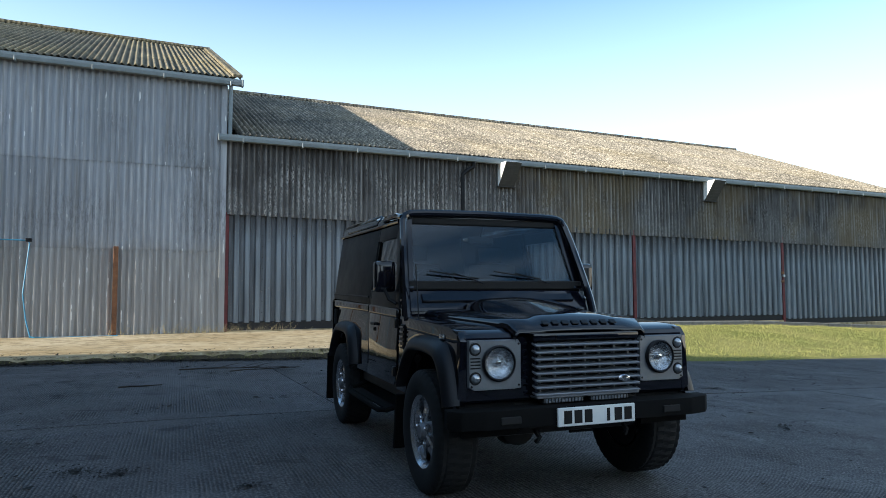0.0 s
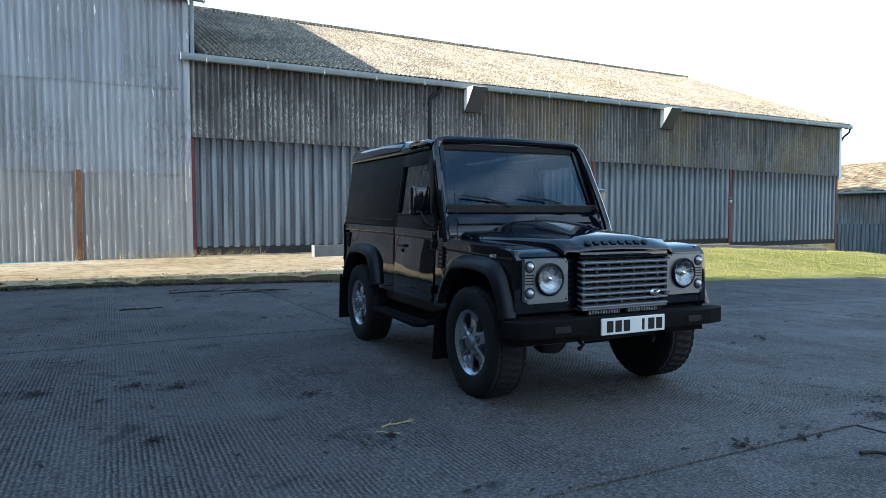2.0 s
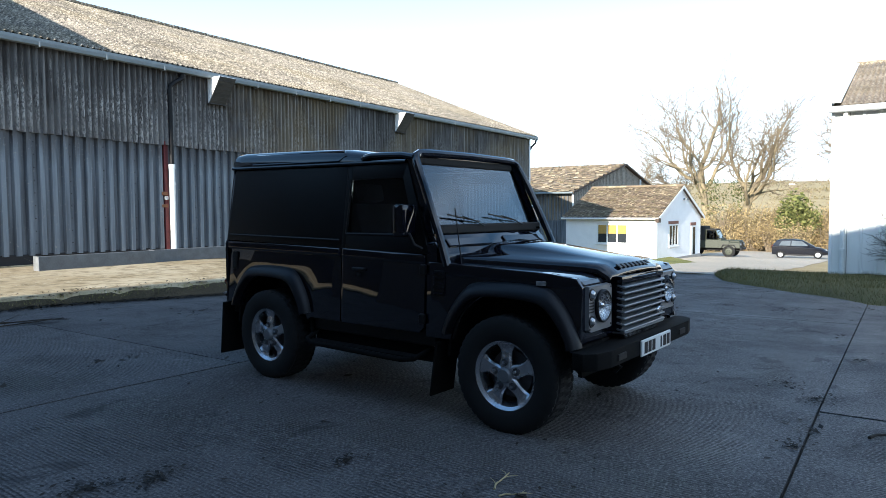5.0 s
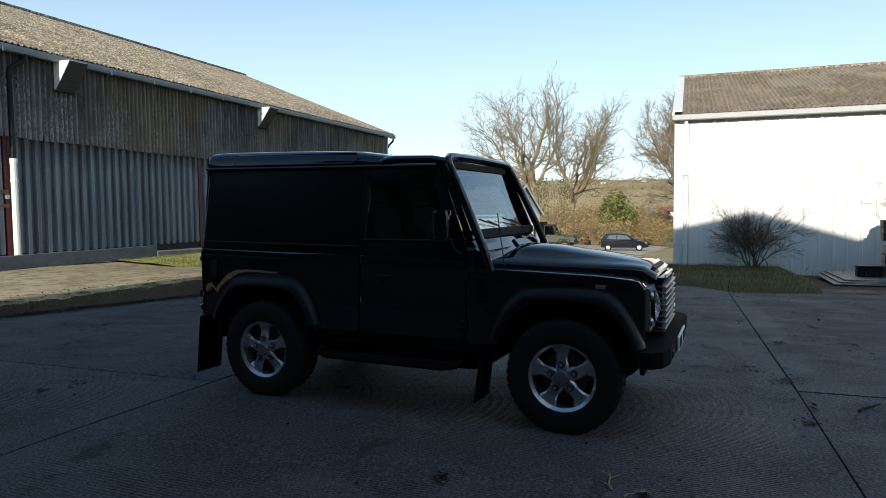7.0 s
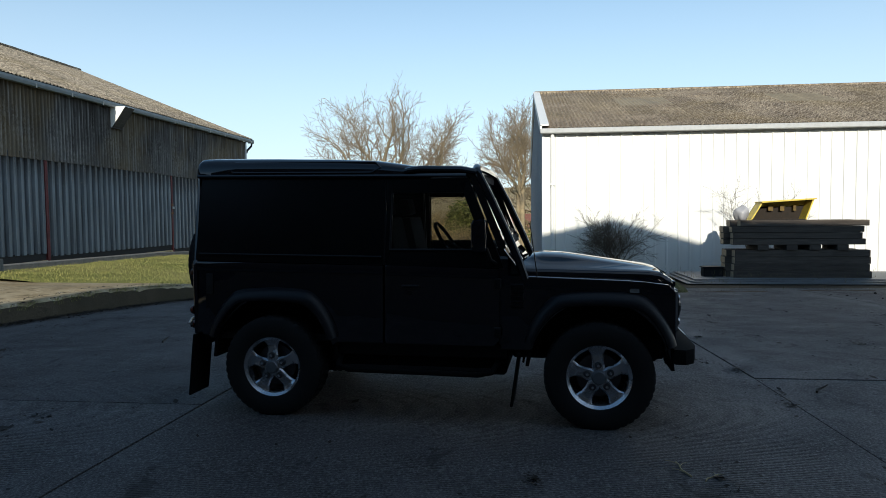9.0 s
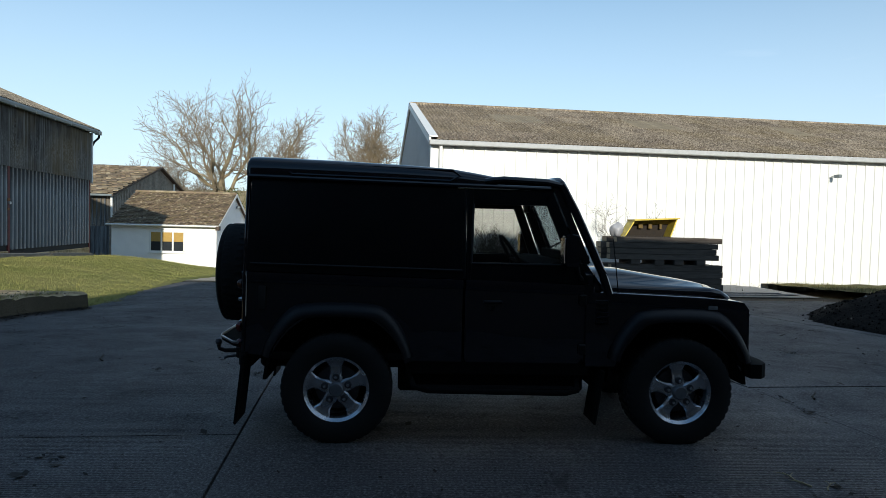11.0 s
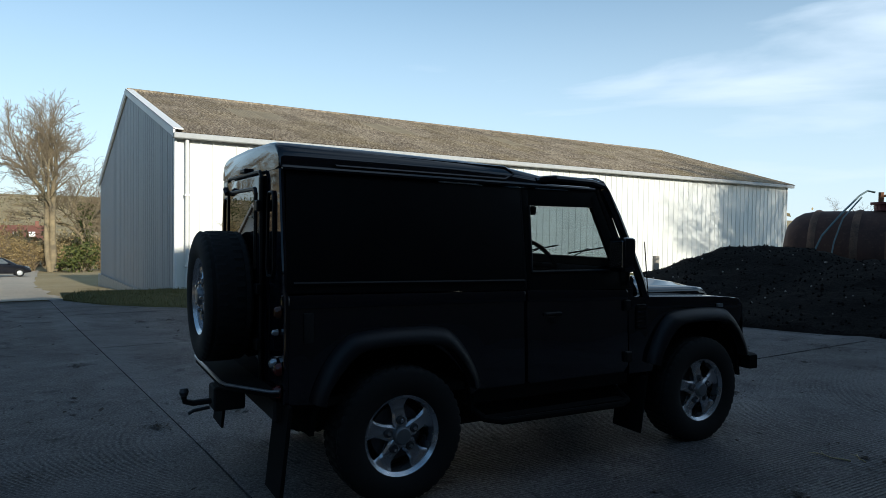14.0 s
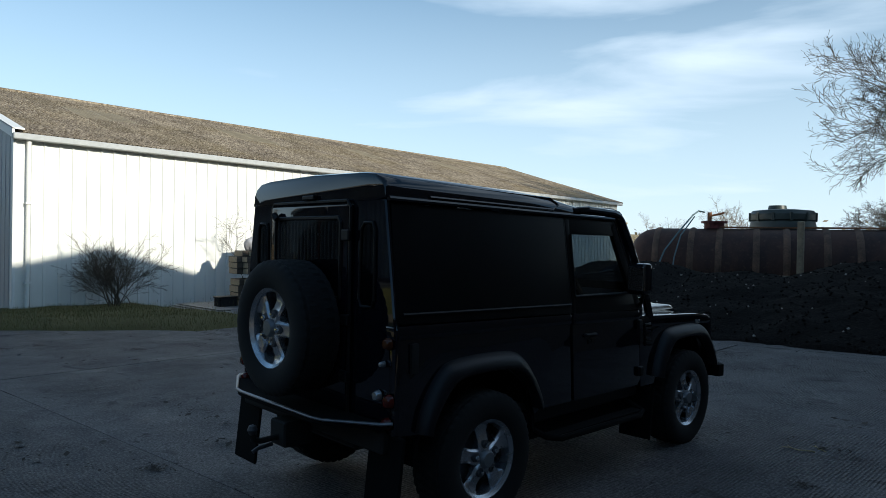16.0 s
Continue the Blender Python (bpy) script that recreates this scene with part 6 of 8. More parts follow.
    for q, w in enumerate((0.05, 0.05, 0.02, 0, 0.05, 0.05, 0.05)):
        if w:
            y = 0.21 - q * 0.066
            P("plate_bar", box(0.660, y - w / 2, 0.490, 0.6630, y + w / 2, 0.562), M_trim, par=pl)
    P("bracket", tube([(0.45, 0.30, 0.45), (0.52, 0.30, 0.40), (0.50, 0.30, 0.37)], 0.015, 6), M_under)
    P("bracket", tube([(0.45, -0.30, 0.45), (0.54, -0.30, 0.40), (0.50, -0.30, 0.37)], 0.015, 6), M_under)
    # axles and underside
    for cx, dy in ((-2.36, -0.12), (0.0, -0.2)):
        ax = P("axle", tube([(cx, -0.62, 0.372), (cx, 0.62, 0.372)], 0.045, 10), M_under)
        P("differential", lathe([(0.0, -0.13), (0.09, -0.11), (0.135, -0.02), (0.12, 0.08), (0.0, 0.12)], 16, "x", Matrix.Translation((cx, dy, 0.372))), M_under, par=ax)
    P("exhaust", tube([(-0.6, 0.25, 0.42), (-1.4, 0.28, 0.40), (-1.9, 0.3, 0.42), (-2.9, 0.42, 0.45)], 0.035, 8), M_steel_dark)
    P("fuel_tank", box(-1.85, -0.62, 0.40, -1.15, -0.30, 0.56, 0.03), M_under)
    P("steering_rod", tube([(0.18, -0.6, 0.36), (0.18, 0.6, 0.36)], 0.018, 6), M_steel_dark)
    # roof
    bm = bmesh.new()
    secs = []
    for x, ze, zt, w in ((-0.865, 1.775, 1.812, 0.655), (-0.90, 1.772, 1.822, 0.668), (-1.10, 1.770, 1.835, 0.672), (-1.30, 1.770, 1.846, 0.674), (-1.42, 1.772, 1.868, 0.676), (-1.60, 1.776, 1.896, 0.678), (-1.9, 1.778, 1.914, 0.680), (-2.4, 1.784, 1.930, 0.682), (-2.88, 1.790, 1.940, 0.684), (-2.975, 1.792, 1.940, 0.683), (-2.995, 1.794, 1.934, 0.680), (-3.002, 1.796, 1.922, 0.674)):
        half = [(-w, ze), (-w * 0.995, ze + (zt - ze) * 0.35), (-w * 0.955, ze + (zt - ze) * 0.68), (-w * 0.875, ze + (zt - ze) * 0.88), (-w * 0.72, ze + (zt - ze) * 0.965), (-w * 0.4, zt), (0, zt + 0.006)]
        sec = half + [(-y, z) for y, z in reversed(half[:-1])]
        sec = sec + [(w * 0.9, ze - 0.012), (-w * 0.9, ze - 0.012)]
        secs.append([(x, y, z) for y, z in sec])
    add_ring_loft(bm, secs)
    bmesh.ops.recalc_face_normals(bm, faces=bm.faces[:])
    P("roof", bm, M_paint, smooth=38)
    # rear wall, door and window
    rear = [(-0.785, 0.60), (0.785, 0.60), (0.785, 1.13), (0.765, 1.16), (0.676, 1.79), (-0.676, 1.79), (-0.765, 1.16), (-0.785, 1.13)]
    P("rear_frame", prism(rear, 0.03, Matrix(((0, 1, 0, -3.0), (1, 0, 0, 0), (0, 0, 1, 0), (0, 0, 0, 1))), 0.008), M_paint)
    rd = P("rear_door", box(-3.03, -0.40, 0.62, -3.0, 0.40, 1.765, 0.012, seg=2), M_paint)
    P("rear_window", box(-3.034, -0.33, 1.27, -3.028, 0.33, 1.685, 0.002), M_privacy, "dark heated rear window", rd)
    P("window_seal", tube([(-3.033, -0.34, 1.26), (-3.033, -0.34, 1.67), (-3.033, -0.32, 1.695), (-3.033, 0.32, 1.695), (-3.033, 0.34, 1.67), (-3.033, 0.34, 1.26), (-3.033, -0.34, 1.26)], 0.011, 6), M_trim, par=rd)
    P("door_seal", tube([(-3.02, -0.41, 0.65), (-3.02, -0.41, 1.75), (-3.02, -0.38, 1.785), (-3.02, 0.38, 1.785), (-3.02, 0.41, 1.75), (-3.02, 0.41, 0.65)], 0.010, 6), M_trim, par=rd)
    P("high_brake_lamp", box(-3.03, -0.06, 1.80, -3.0, 0.06, 1.825, 0.005), M_trim)
    P("rear_wiper", tube([(-3.05, 0.30, 1.69), (-3.055, 0.33, 1.72)], 0.02, 6), M_trim, par=rd)
    for z in (0.85, 1.15, 1.6):
        P("door_hinge", box(-3.05, -0.43, z - 0.03, -3.02, -0.36, z + 0.03, 0.006), M_trim, par=rd)
    P("spare_carrier", box(-3.06, -0.16, 0.93, -3.02, 0.16, 1.25, 0.01), M_trim, par=rd)
    sp = wheel(car, Matrix.Translation((-3.165, -0.02, 1.085)) @ Matrix.Rotation(radians(-90), 4, "Z") @ Matrix.Rotation(radians(20), 4, "Y"), False)
    sp.name = "spare_wheel"
    # rear step bar, cross member and tow ball
    P("rear_crossmember", box(-3.03, -0.72, 0.50, -2.93, 0.72, 0.62, 0.012), M_under)
    path = [(-3.02, 0.79, 0.675), (-3.06, 0.75, 0.67), (-3.21, 0.46, 0.66), (-3.225, 0.38, 0.66), (-3.225, -0.38, 0.66), (-3.21, -0.46, 0.66), (-3.06, -0.75, 0.67), (-3.02, -0.79, 0.675)]
    sb = P("rear_step_bar", tube(path, 0.009, 8), M_chrome_worn, "worn silver rear step bar")
    bm = bmesh.new()
    top = [bm.verts.new((x, y * 0.98, z - 0.012)) for x, y, z in path]
    bot = [bm.verts.new((x, y * 0.98, z - 0.03)) for x, y, z in path]
    bm.faces.new(top)
    bm.faces.new(list(reversed(bot)))
    for i in range(len(path)):
        j = (i + 1) % len(path)
        bm.faces.new((top[j], top[i], bot[i], bot[j]))
    bmesh.ops.recalc_face_normals(bm, faces=bm.faces[:])
    P("step_plate", bm, M_step, par=sb)
    P("tow_bracket", box(-3.20, -0.08, 0.42, -3.02, 0.08, 0.56, 0.01), M_under)
    tb = P("tow_bar", tube([(-3.18, 0, 0.47), (-3.30, 0, 0.465), (-3.345, 0, 0.48), (-3.35, 0, 0.51)], 0.017, 8), M_under)
    P("tow_ball", lathe([(0.0, 0.03), (0.02, 0.022), (0.028, 0.0), (0.02, -0.022), (0.012, -0.03)], 14, "z", Matrix.Translation((-3.35, 0, 0.535))), M_steel_dark, par=tb)
    P("tow_shackle", tube([(-3.2, 0.05, 0.42), (-3.29, 0.05, 0.41), (-3.32, 0.05, 0.395)], 0.012, 6), M_steel_dark)
    # aerial
    P("aerial", tube([(-0.42, -0.70, 1.05), (-0.44, -0.702, 1.2), (-0.47, -0.705, 1.42)], 0.004, 5), M_trim)
    # cabin
    P("dashboard", prism([(-0.72, 0.95), (-0.72, 1.245), (-0.86, 1.25), (-0.98, 1.20), (-0.98, 0.98)], 1.30, Matrix.Translation((0, -0.65, 0)), 0.02, 2), M_seat)
    sw = P("steering_wheel", torus(0.20, 0.014, 28, 8, Matrix.Translation((-1.10, -0.34, 1.245)) @ Matrix.Rotation(radians(90), 4, "Z") @ Matrix.Rotation(radians(-32), 4, "X")), M_seat)
    P("column", tube([(-1.09, -0.34, 1.24), (-0.93, -0.34, 1.16)], 0.03, 8), M_seat, par=sw)
    P("spoke", box(-0.19, -0.012, -0.012, 0.19, 0.012, 0.012, 0.004, Matrix.Translation((-1.095, -0.34, 1.243)) @ Matrix.Rotation(radians(90), 4, "Z") @ Matrix.Rotation(radians(-32), 4, "X")), M_seat, par=sw)
    for y in (-0.36, 0.36):
        se = P("seat", box(-1.52, y - 0.24, 0.88, -1.02, y + 0.24, 1.0, 0.04, seg=2), M_seat)
        P("seat_back", box(-0.06, y - 0.23, 0.0, 0.06, y + 0.23, 0.52, 0.04, Matrix.Translation((-1.47, 0, 0.95)) @ Matrix.Rotation(radians(-12), 4, "Y"), 2), M_seat, par=se)
        P("head_rest", box(-0.045, y - 0.12, 0.54, 0.045, y + 0.12, 0.68, 0.03, Matrix.Translation((-1.47, 0, 0.95)) @ Matrix.Rotation(radians(-12), 4, "Y"), 2), M_seat, par=se)
    P("rear_view_mirror", box(-0.965, -0.11, 1.60, -0.94, 0.11, 1.665, 0.012), M_trim)
    P("mirror_stem", tube([(-0.95, 0, 1.66), (-0.90, 0, 1.74)], 0.008, 6), M_trim)
    P("cubby_box", box(-1.5, -0.1, 0.9, -1.1, 0.1, 1.08, 0.02), M_seat)
    P("cabin_lining", box(-1.53, -0.66, 0.6, -1.515, 0.66, 1.12), M_seat)
    # the flanks lean in a little towards the waist
    flank = ("rear_quarter", "front_wing", "wing_top", "waist_rail", "wheel_arch_flare", "door", "door_rail", "handle", "lock_recess", "hinge", "side_vent", "vent_slat", "side_repeater")
    for o in car.children_recursive:
        if o.type == "MESH" and o.name.split(".")[0] in flank:
            for v in o.data.vertices:
                if abs(v.co.y) > 0.6:
                    v.co.y -= math.copysign(0.048 * max(0.0, v.co.z - 0.56), v.co.y)
    return car


CAR = pose(2.008, 3.645, -0.005, 0, 0, -93.96)
car = build_car(CAR)
for o in car.children_recursive:
    if o.type == "MESH" and o.data.materials[0] in (M_screen, M_sideglass, M_privacy, M_glass):
        o.visible_shadow = False


# ---- white office ----
M_render = plain("white_painted_render", (0.88, 0.87, 0.85), 0.8, vary=0.05, scale=2, bump=0.15)
M_wood_dark = plain("dark_timber", (0.07, 0.045, 0.03), 0.7, vary=0.4, scale=8, bump=0.2)
M_lintel = plain("brick_lintel", (0.22, 0.10, 0.07), 0.85, vary=0.35, scale=14, bump=0.3)
M_white_frame = plain("white_window_frame", (0.78, 0.78, 0.76), 0.45, vary=0.05)
M_blind = plain("tan_blind", (0.42, 0.27, 0.07), 0.8, vary=0.15)
M_dark_room = plain("dark_room", (0.02, 0.02, 0.022), 0.6, vary=0.3)
M_pane = plain("window_pane", (0.03, 0.035, 0.04), 0.06, vary=0.2)


def tile_mat():
    k = Mat("mossy_clay_tile", 0.9, 0, 0.3)
    f = k.noise(3.5, 5, 0.65)
    c = k.ramp(k.island(), (0.0, (0.10, 0.075, 0.055)), (0.35, (0.25, 0.185, 0.125)), (0.7, (0.17, 0.13, 0.085)), (1.0, (0.42, 0.34, 0.23)))
    c = k.mix(k.ramp(f, (0.5, 0.0), (0.7, 0.8)), c, (0.16, 0.14, 0.06))
    k.color(c)
    k.bump(k.noise(25, 3), 0.4, 0.01)
    return k.m


M_tile = tile_mat()
OX0, OX1, OY0, OY1 = 41.3, 50.7, 14.62, 21.1
OG = -1.98
office = thing("office", "single-storey white rendered office with a mossy tiled roof", "house", m=pose(OX0, OY0, OG, 0, 0, -3.0))
W, D, EH, RH = OX1 - OX0, OY1 - OY0, 2.98, 5.05
bm = prism([(0, -0.3), (W, -0.3), (W, EH), (W / 2, RH - 0.1), (0, EH)], 0.3)
part("wall", bm, M_render, office)
part("wall", box(0, 0.29, -0.3, 0.3, D, EH), M_render, office)
part("wall", box(W - 0.3, 0.29, -0.6, W, D, EH), M_render, office)
part("wall", box(0.3, D - 0.3, -0.6, W - 0.3, D, EH), M_render, office)
part("plinth", box(-0.03, -0.04, -0.4, W + 0.03, 0.0, 0.08), plain("grey_plinth", (0.3, 0.29, 0.27), 0.85), office)
bm = bmesh.new()
vv = [bm.verts.new(p) for p in ((-0.3, -0.2, EH - 0.12), (-0.3, D + 0.2, EH - 0.12), (W / 2, D + 0.2, RH), (W / 2, -0.2, RH), (W + 0.3, D + 0.2, EH - 0.12), (W + 0.3, -0.2, EH - 0.12))]
bm.faces.new((vv[0], vv[3], vv[2], vv[1]))
bm.faces.new((vv[3], vv[5], vv[4], vv[2]))
rr = bmesh.ops.extrude_face_region(bm, geom=bm.faces[:])
for v in [e for e in rr["geom"] if isinstance(e, bmesh.types.BMVert)]:
    v.co.z -= 0.10
bmesh.ops.recalc_face_normals(bm, faces=bm.faces[:])
orf = part("roof", bm, M_wood_dark, office)
tl = random.Random(8)
bm = bmesh.new()
sl = math.hypot(W / 2 + 0.3, RH - EH + 0.12)
nrow, ncol = 26, 46
for r in range(nrow):
    for c in range(ncol):
        t0 = r / nrow
        x = lerp(-0.32, W / 2, t0)
        z = lerp(EH - 0.12, RH, t0) + 0.03
        y = -0.22 + (c + (0.5 if r % 2 else 0)) * (D + 0.4) / ncol
        w = (D + 0.4) / ncol * 0.95
        ang = -math.atan2(RH - EH + 0.12, W / 2 + 0.3)
        m = Matrix.Translation((x, y, z + tl.uniform(-0.014, 0.014))) @ Matrix.Rotation(ang + radians(6 + tl.uniform(-5, 5)), 4, "Y")
        pts = [m @ Vector(p) for p in ((0, 0, 0.03), (sl / nrow * 1.25, 0, 0), (sl / nrow * 1.25, w, 0), (0, w, 0.03), (0, 0, 0.0), (0, w, 0.0))]
        vq = [bm.verts.new(p) for p in pts]
        bm.faces.new((vq[0], vq[1], vq[2], vq[3]))
        bm.faces.new((vq[4], vq[0], vq[3], vq[5]))
tiles = part("roof_tiles", bm, M_tile, orf)
tiles["kind"] = "stuff"
rt = bmesh.new()
for y in steps(-0.2, D + 0.2, 0.45)[:-1]:
    add_tube(rt, [(W / 2, y, RH + 0.01), (W / 2, y + 0.48, RH + 0.025)], 0.11, 8)
part("ridge_tiles", rt, M_tile, orf)
for s, x0 in ((1, -0.3), (-1, W + 0.3)):
    part("barge_board", prism([(x0, EH - 0.3), (W / 2, RH - 0.16), (W / 2, RH + 0.02), (x0, EH - 0.1)], 0.04, Matrix.Translation((0, -0.24, 0))), M_white_frame, orf)
part("gutter", tube([(-0.36, -0.2, EH - 0.17), (-0.36, D + 0.2, EH - 0.17)], 0.06, 8), M_white_pvc, office)
part("bracket_end", box(-0.42, -0.26, EH - 0.42, -0.02, -0.02, EH - 0.14, 0.02), M_wood_dark, office)


def office_window(parent, face, a, b, z0, z1, lights, blind=0.0, lintel=True):
    """A window set in the front (x = 0) or the gable (y = 0)."""
    def P3(u, v, z):
        return (v, u, z) if face == "front" else (u, v, z)
    def bx(u0, v0, za, u1, v1, zb, bev=0.0):
        p, q = P3(u0, v0, za), P3(u1, v1, zb)
        return box(min(p[0], q[0]), min(p[1], q[1]), za, max(p[0], q[0]), max(p[1], q[1]), zb, bev)
    w = part("window", bx(a, -0.012, z0, b, 0.02, z1), M_dark_room, parent)
    n = lights
    for i in range(n + 1):
        u = lerp(a, b, i / n)
        part("window_frame", bx(u - 0.05, -0.04, z0, u + 0.05, 0.0, z1), M_white_frame, w)
    for z in (z0, z1):
        part("window_frame", bx(a - 0.05, -0.04, z - 0.05, b + 0.05, 0.0, z + 0.05), M_white_frame, w)
    for i in range(n):
        ua, ub = lerp(a, b, i / n) + 0.05, lerp(a, b, (i + 1) / n) - 0.05
        part("pane", bx(ua, -0.022, z0 + 0.05, ub, -0.014, z1 - 0.05), M_pane, w)
        if blind:
            part("blind", bx(ua + 0.01, -0.032, lerp(z1, z0, blind), ub - 0.01, -0.024, z1 - 0.05), M_blind, w)
    part("window_sill", bx(a - 0.12, -0.12, z0 - 0.12, b + 0.12, 0.02, z0 - 0.05, 0.01), M_white_frame, w)
    if lintel:
        part("lintel", bx(a - 0.12, -0.025, z1 + 0.06, b + 0.12, 0.02, z1 + 0.26), M_lintel, w)


office_window(office, "front", 2.0, 4.1, 1.15, 2.42, 3, 0.5, False)
office_window(office, "gable", 2.3, 4.1, 0.95, 2.35, 3)
dr = part("door", box(7.1, -0.03, 0.0, 8.05, 0.01, 2.2, 0.01), M_white_frame, office, "half-open pale door in the gable")
part("door_glass", box(7.45, -0.045, 0.1, 8.0, -0.03, 2.1), M_pane, dr)
part("lintel", box(6.95, -0.025, 2.22, 8.2, 0.02, 2.45), M_lintel, office)
part("flood_light", box(5.2, -0.28, 4.05, 5.55, -0.02, 4.22, 0.03), M_gutter, office)

# ---- barn beyond the office ----
FX, FY, FW, FD = 47.4, 23.1, 23.5, 26.0
FG, FE, FR = -2.2, 3.0, 5.7
far_barn = thing("far_barn", "old barn with a mottled tiled roof and timber gable", "barn", m=pose(FX, FY, 0))
M_board = plain("weathered_boarding", (0.32, 0.285, 0.24), 0.9, vary=0.4, scale=5, bump=0.3)
part("gable_wall", prism([(0, FG), (FW, FG), (FW, FE), (FW / 2, FR - 0.15), (0, FE)], 0.2), M_board, far_barn)
for x in steps(0.1, FW - 0.1, 0.35):
    top = lerp(FE, FR - 0.2, x / (FW / 2)) if x < FW / 2 else lerp(FR - 0.2, FE, (x - FW / 2) / (FW / 2))
    part("cover_strip", box(x, -0.05, FG, x + 0.05, 0.0, top - 0.05), M_board, far_barn)
part("front_wall", box(-0.1, 0, 0.6, 0.1, FD, FE), M_wall_low, far_barn)
part("front_door", box(-0.06, 0.1, FG, 0.12, FD, 0.62), M_door, far_barn)
rb = bmesh.new()
for y in steps(0.2, FD, 0.28):
    add_box(rb, -0.12, y, FG, -0.06, y + 0.12, 0.6)
    add_tube(rb, [(-0.12, y + 0.14, 0.62), (-0.12, y + 0.14, FE)], 0.05, 6)
part("ribs", rb, M_door, far_barn)
bm = bmesh.new()
vv = [bm.verts.new(p) for p in ((-0.6, -0.35, FE - 0.15), (-0.6, FD, FE - 0.15), (FW / 2, FD, FR), (FW / 2, -0.35, FR), (FW + 0.6, FD, FE - 0.15), (FW + 0.6, -0.35, FE - 0.15))]
bm.faces.new((vv[0], vv[3], vv[2], vv[1]))
bm.faces.new((vv[3], vv[5], vv[4], vv[2]))
rr = bmesh.ops.extrude_face_region(bm, geom=bm.faces[:])
for v in [e for e in rr["geom"] if isinstance(e, bmesh.types.BMVert)]:
    v.co.z -= 0.14
bmesh.ops.recalc_face_normals(bm, faces=bm.faces[:])
fr = part("roof", bm, M_wood_dark, far_barn)
bm = bmesh.new()
for r in range(24):
    for c in range(70):
        t0 = r / 24
        x, z = lerp(-0.62, FW / 2, t0), lerp(FE - 0.15, FR, t0) + 0.03 + tl.uniform(-0.02, 0.02)
        y = -0.37 + (c + (0.5 if r % 2 else 0)) * (FD + 0.3) / 70
        w, l = (FD + 0.3) / 70 * 0.96, (FW / 2 + 0.6) / 24 * 1.2
        dz = l * (FR - FE + 0.15) / (FW / 2 + 0.6)
        vq = [bm.verts.new(p) for p in ((x, y, z + 0.05), (x + l, y, z + dz), (x + l, y + w, z + dz), (x, y + w, z + 0.05), (x, y, z), (x, y + w, z))]
        bm.faces.new(vq[:4])
        bm.faces.new((vq[4], vq[0], vq[3], vq[5]))
ft = part("roof_tiles", bm, M_tile, fr)
ft["kind"] = "stuff"
part("gutter", tube([(-0.65, -0.3, FE - 0.22), (-0.65, FD, FE - 0.22)], 0.08, 8), M_gutter, far_barn)
part("downpipe", tube([(-0.3, -0.15, FE - 0.3), (-0.2, -0.15, 1.0)], 0.08, 8), M_white_pvc, far_barn)
part("downpipe", tube([(FW - 7.2, -0.15, 4.4), (FW - 7.2, -0.15, 2.6)], 0.1, 8), M_white_pvc, far_barn)
part("loft_window", box(FW / 2 - 1.4, -0.06, 2.2, FW / 2 + 0.8, 0.0, 2.9, 0.02), M_white_frame, far_barn)


# ---- trees ----
def bark_mat():
    k = Mat("bare_bark", 0.9, 0, 0.2)
    f = k.noise(1.2, 5, 0.6)
    k.color(k.mix(k.ramp(f, (0.35, 0.0), (0.65, 1.0)), (0.17, 0.14, 0.095), (0.32, 0.255, 0.15)))
    k.bump(k.noise(12, 4), 0.4, 0.02)
    return k.m


M_bark = bark_mat()
M_twig = plain("winter_twig", (0.22, 0.17, 0.11), 0.9, vary=0.3)
# Darker copy of the winter twigs for the trees beside the tank
M_twig_dark = plain("dark_winter_twig", (0.10, 0.08, 0.055), 0.9, vary=0.3)
M_ivy = blade_mat("ivy_leaf", (0.035, 0.05, 0.012), (0.12, 0.13, 0.035))
M_olive = blade_mat("olive_leaf", (0.06, 0.075, 0.02), (0.20, 0.20, 0.06))
M_hedge = blade_mat("hedge_leaf", (0.14, 0.10, 0.048), (0.40, 0.29, 0.13))
M_bramble = blade_mat("pale_scrub", (0.18, 0.135, 0.065), (0.46, 0.35, 0.17))


def limb(verts, faces, pts, radii, n):
    base = len(verts)
    prev = None
    for i, p in enumerate(pts):
        d = (pts[min(i + 1, len(pts) - 1)] - pts[max(i - 1, 0)])
        d = d.normalized() if d.length > 1e-6 else Vector((0, 0, 1))
        a = d.cross(Vector((0.3, 0.9, 0.2))) if prev is None else prev - d * prev.dot(d)
        a = a.normalized() if a.length > 1e-6 else Vector((1, 0, 0))
        prev = a
        b = d.cross(a)
        for k in range(n):
            t = 2 * math.pi * k / n
            verts.append(p + (a * math.cos(t) + b * math.sin(t)) * radii[i])
    for i in range(len(pts) - 1):
        for k in range(n):
            j = (k + 1) % n
            faces.append((base + i * n + k, base + i * n + j, base + (i + 1) * n + j, base + (i + 1) * n + k))


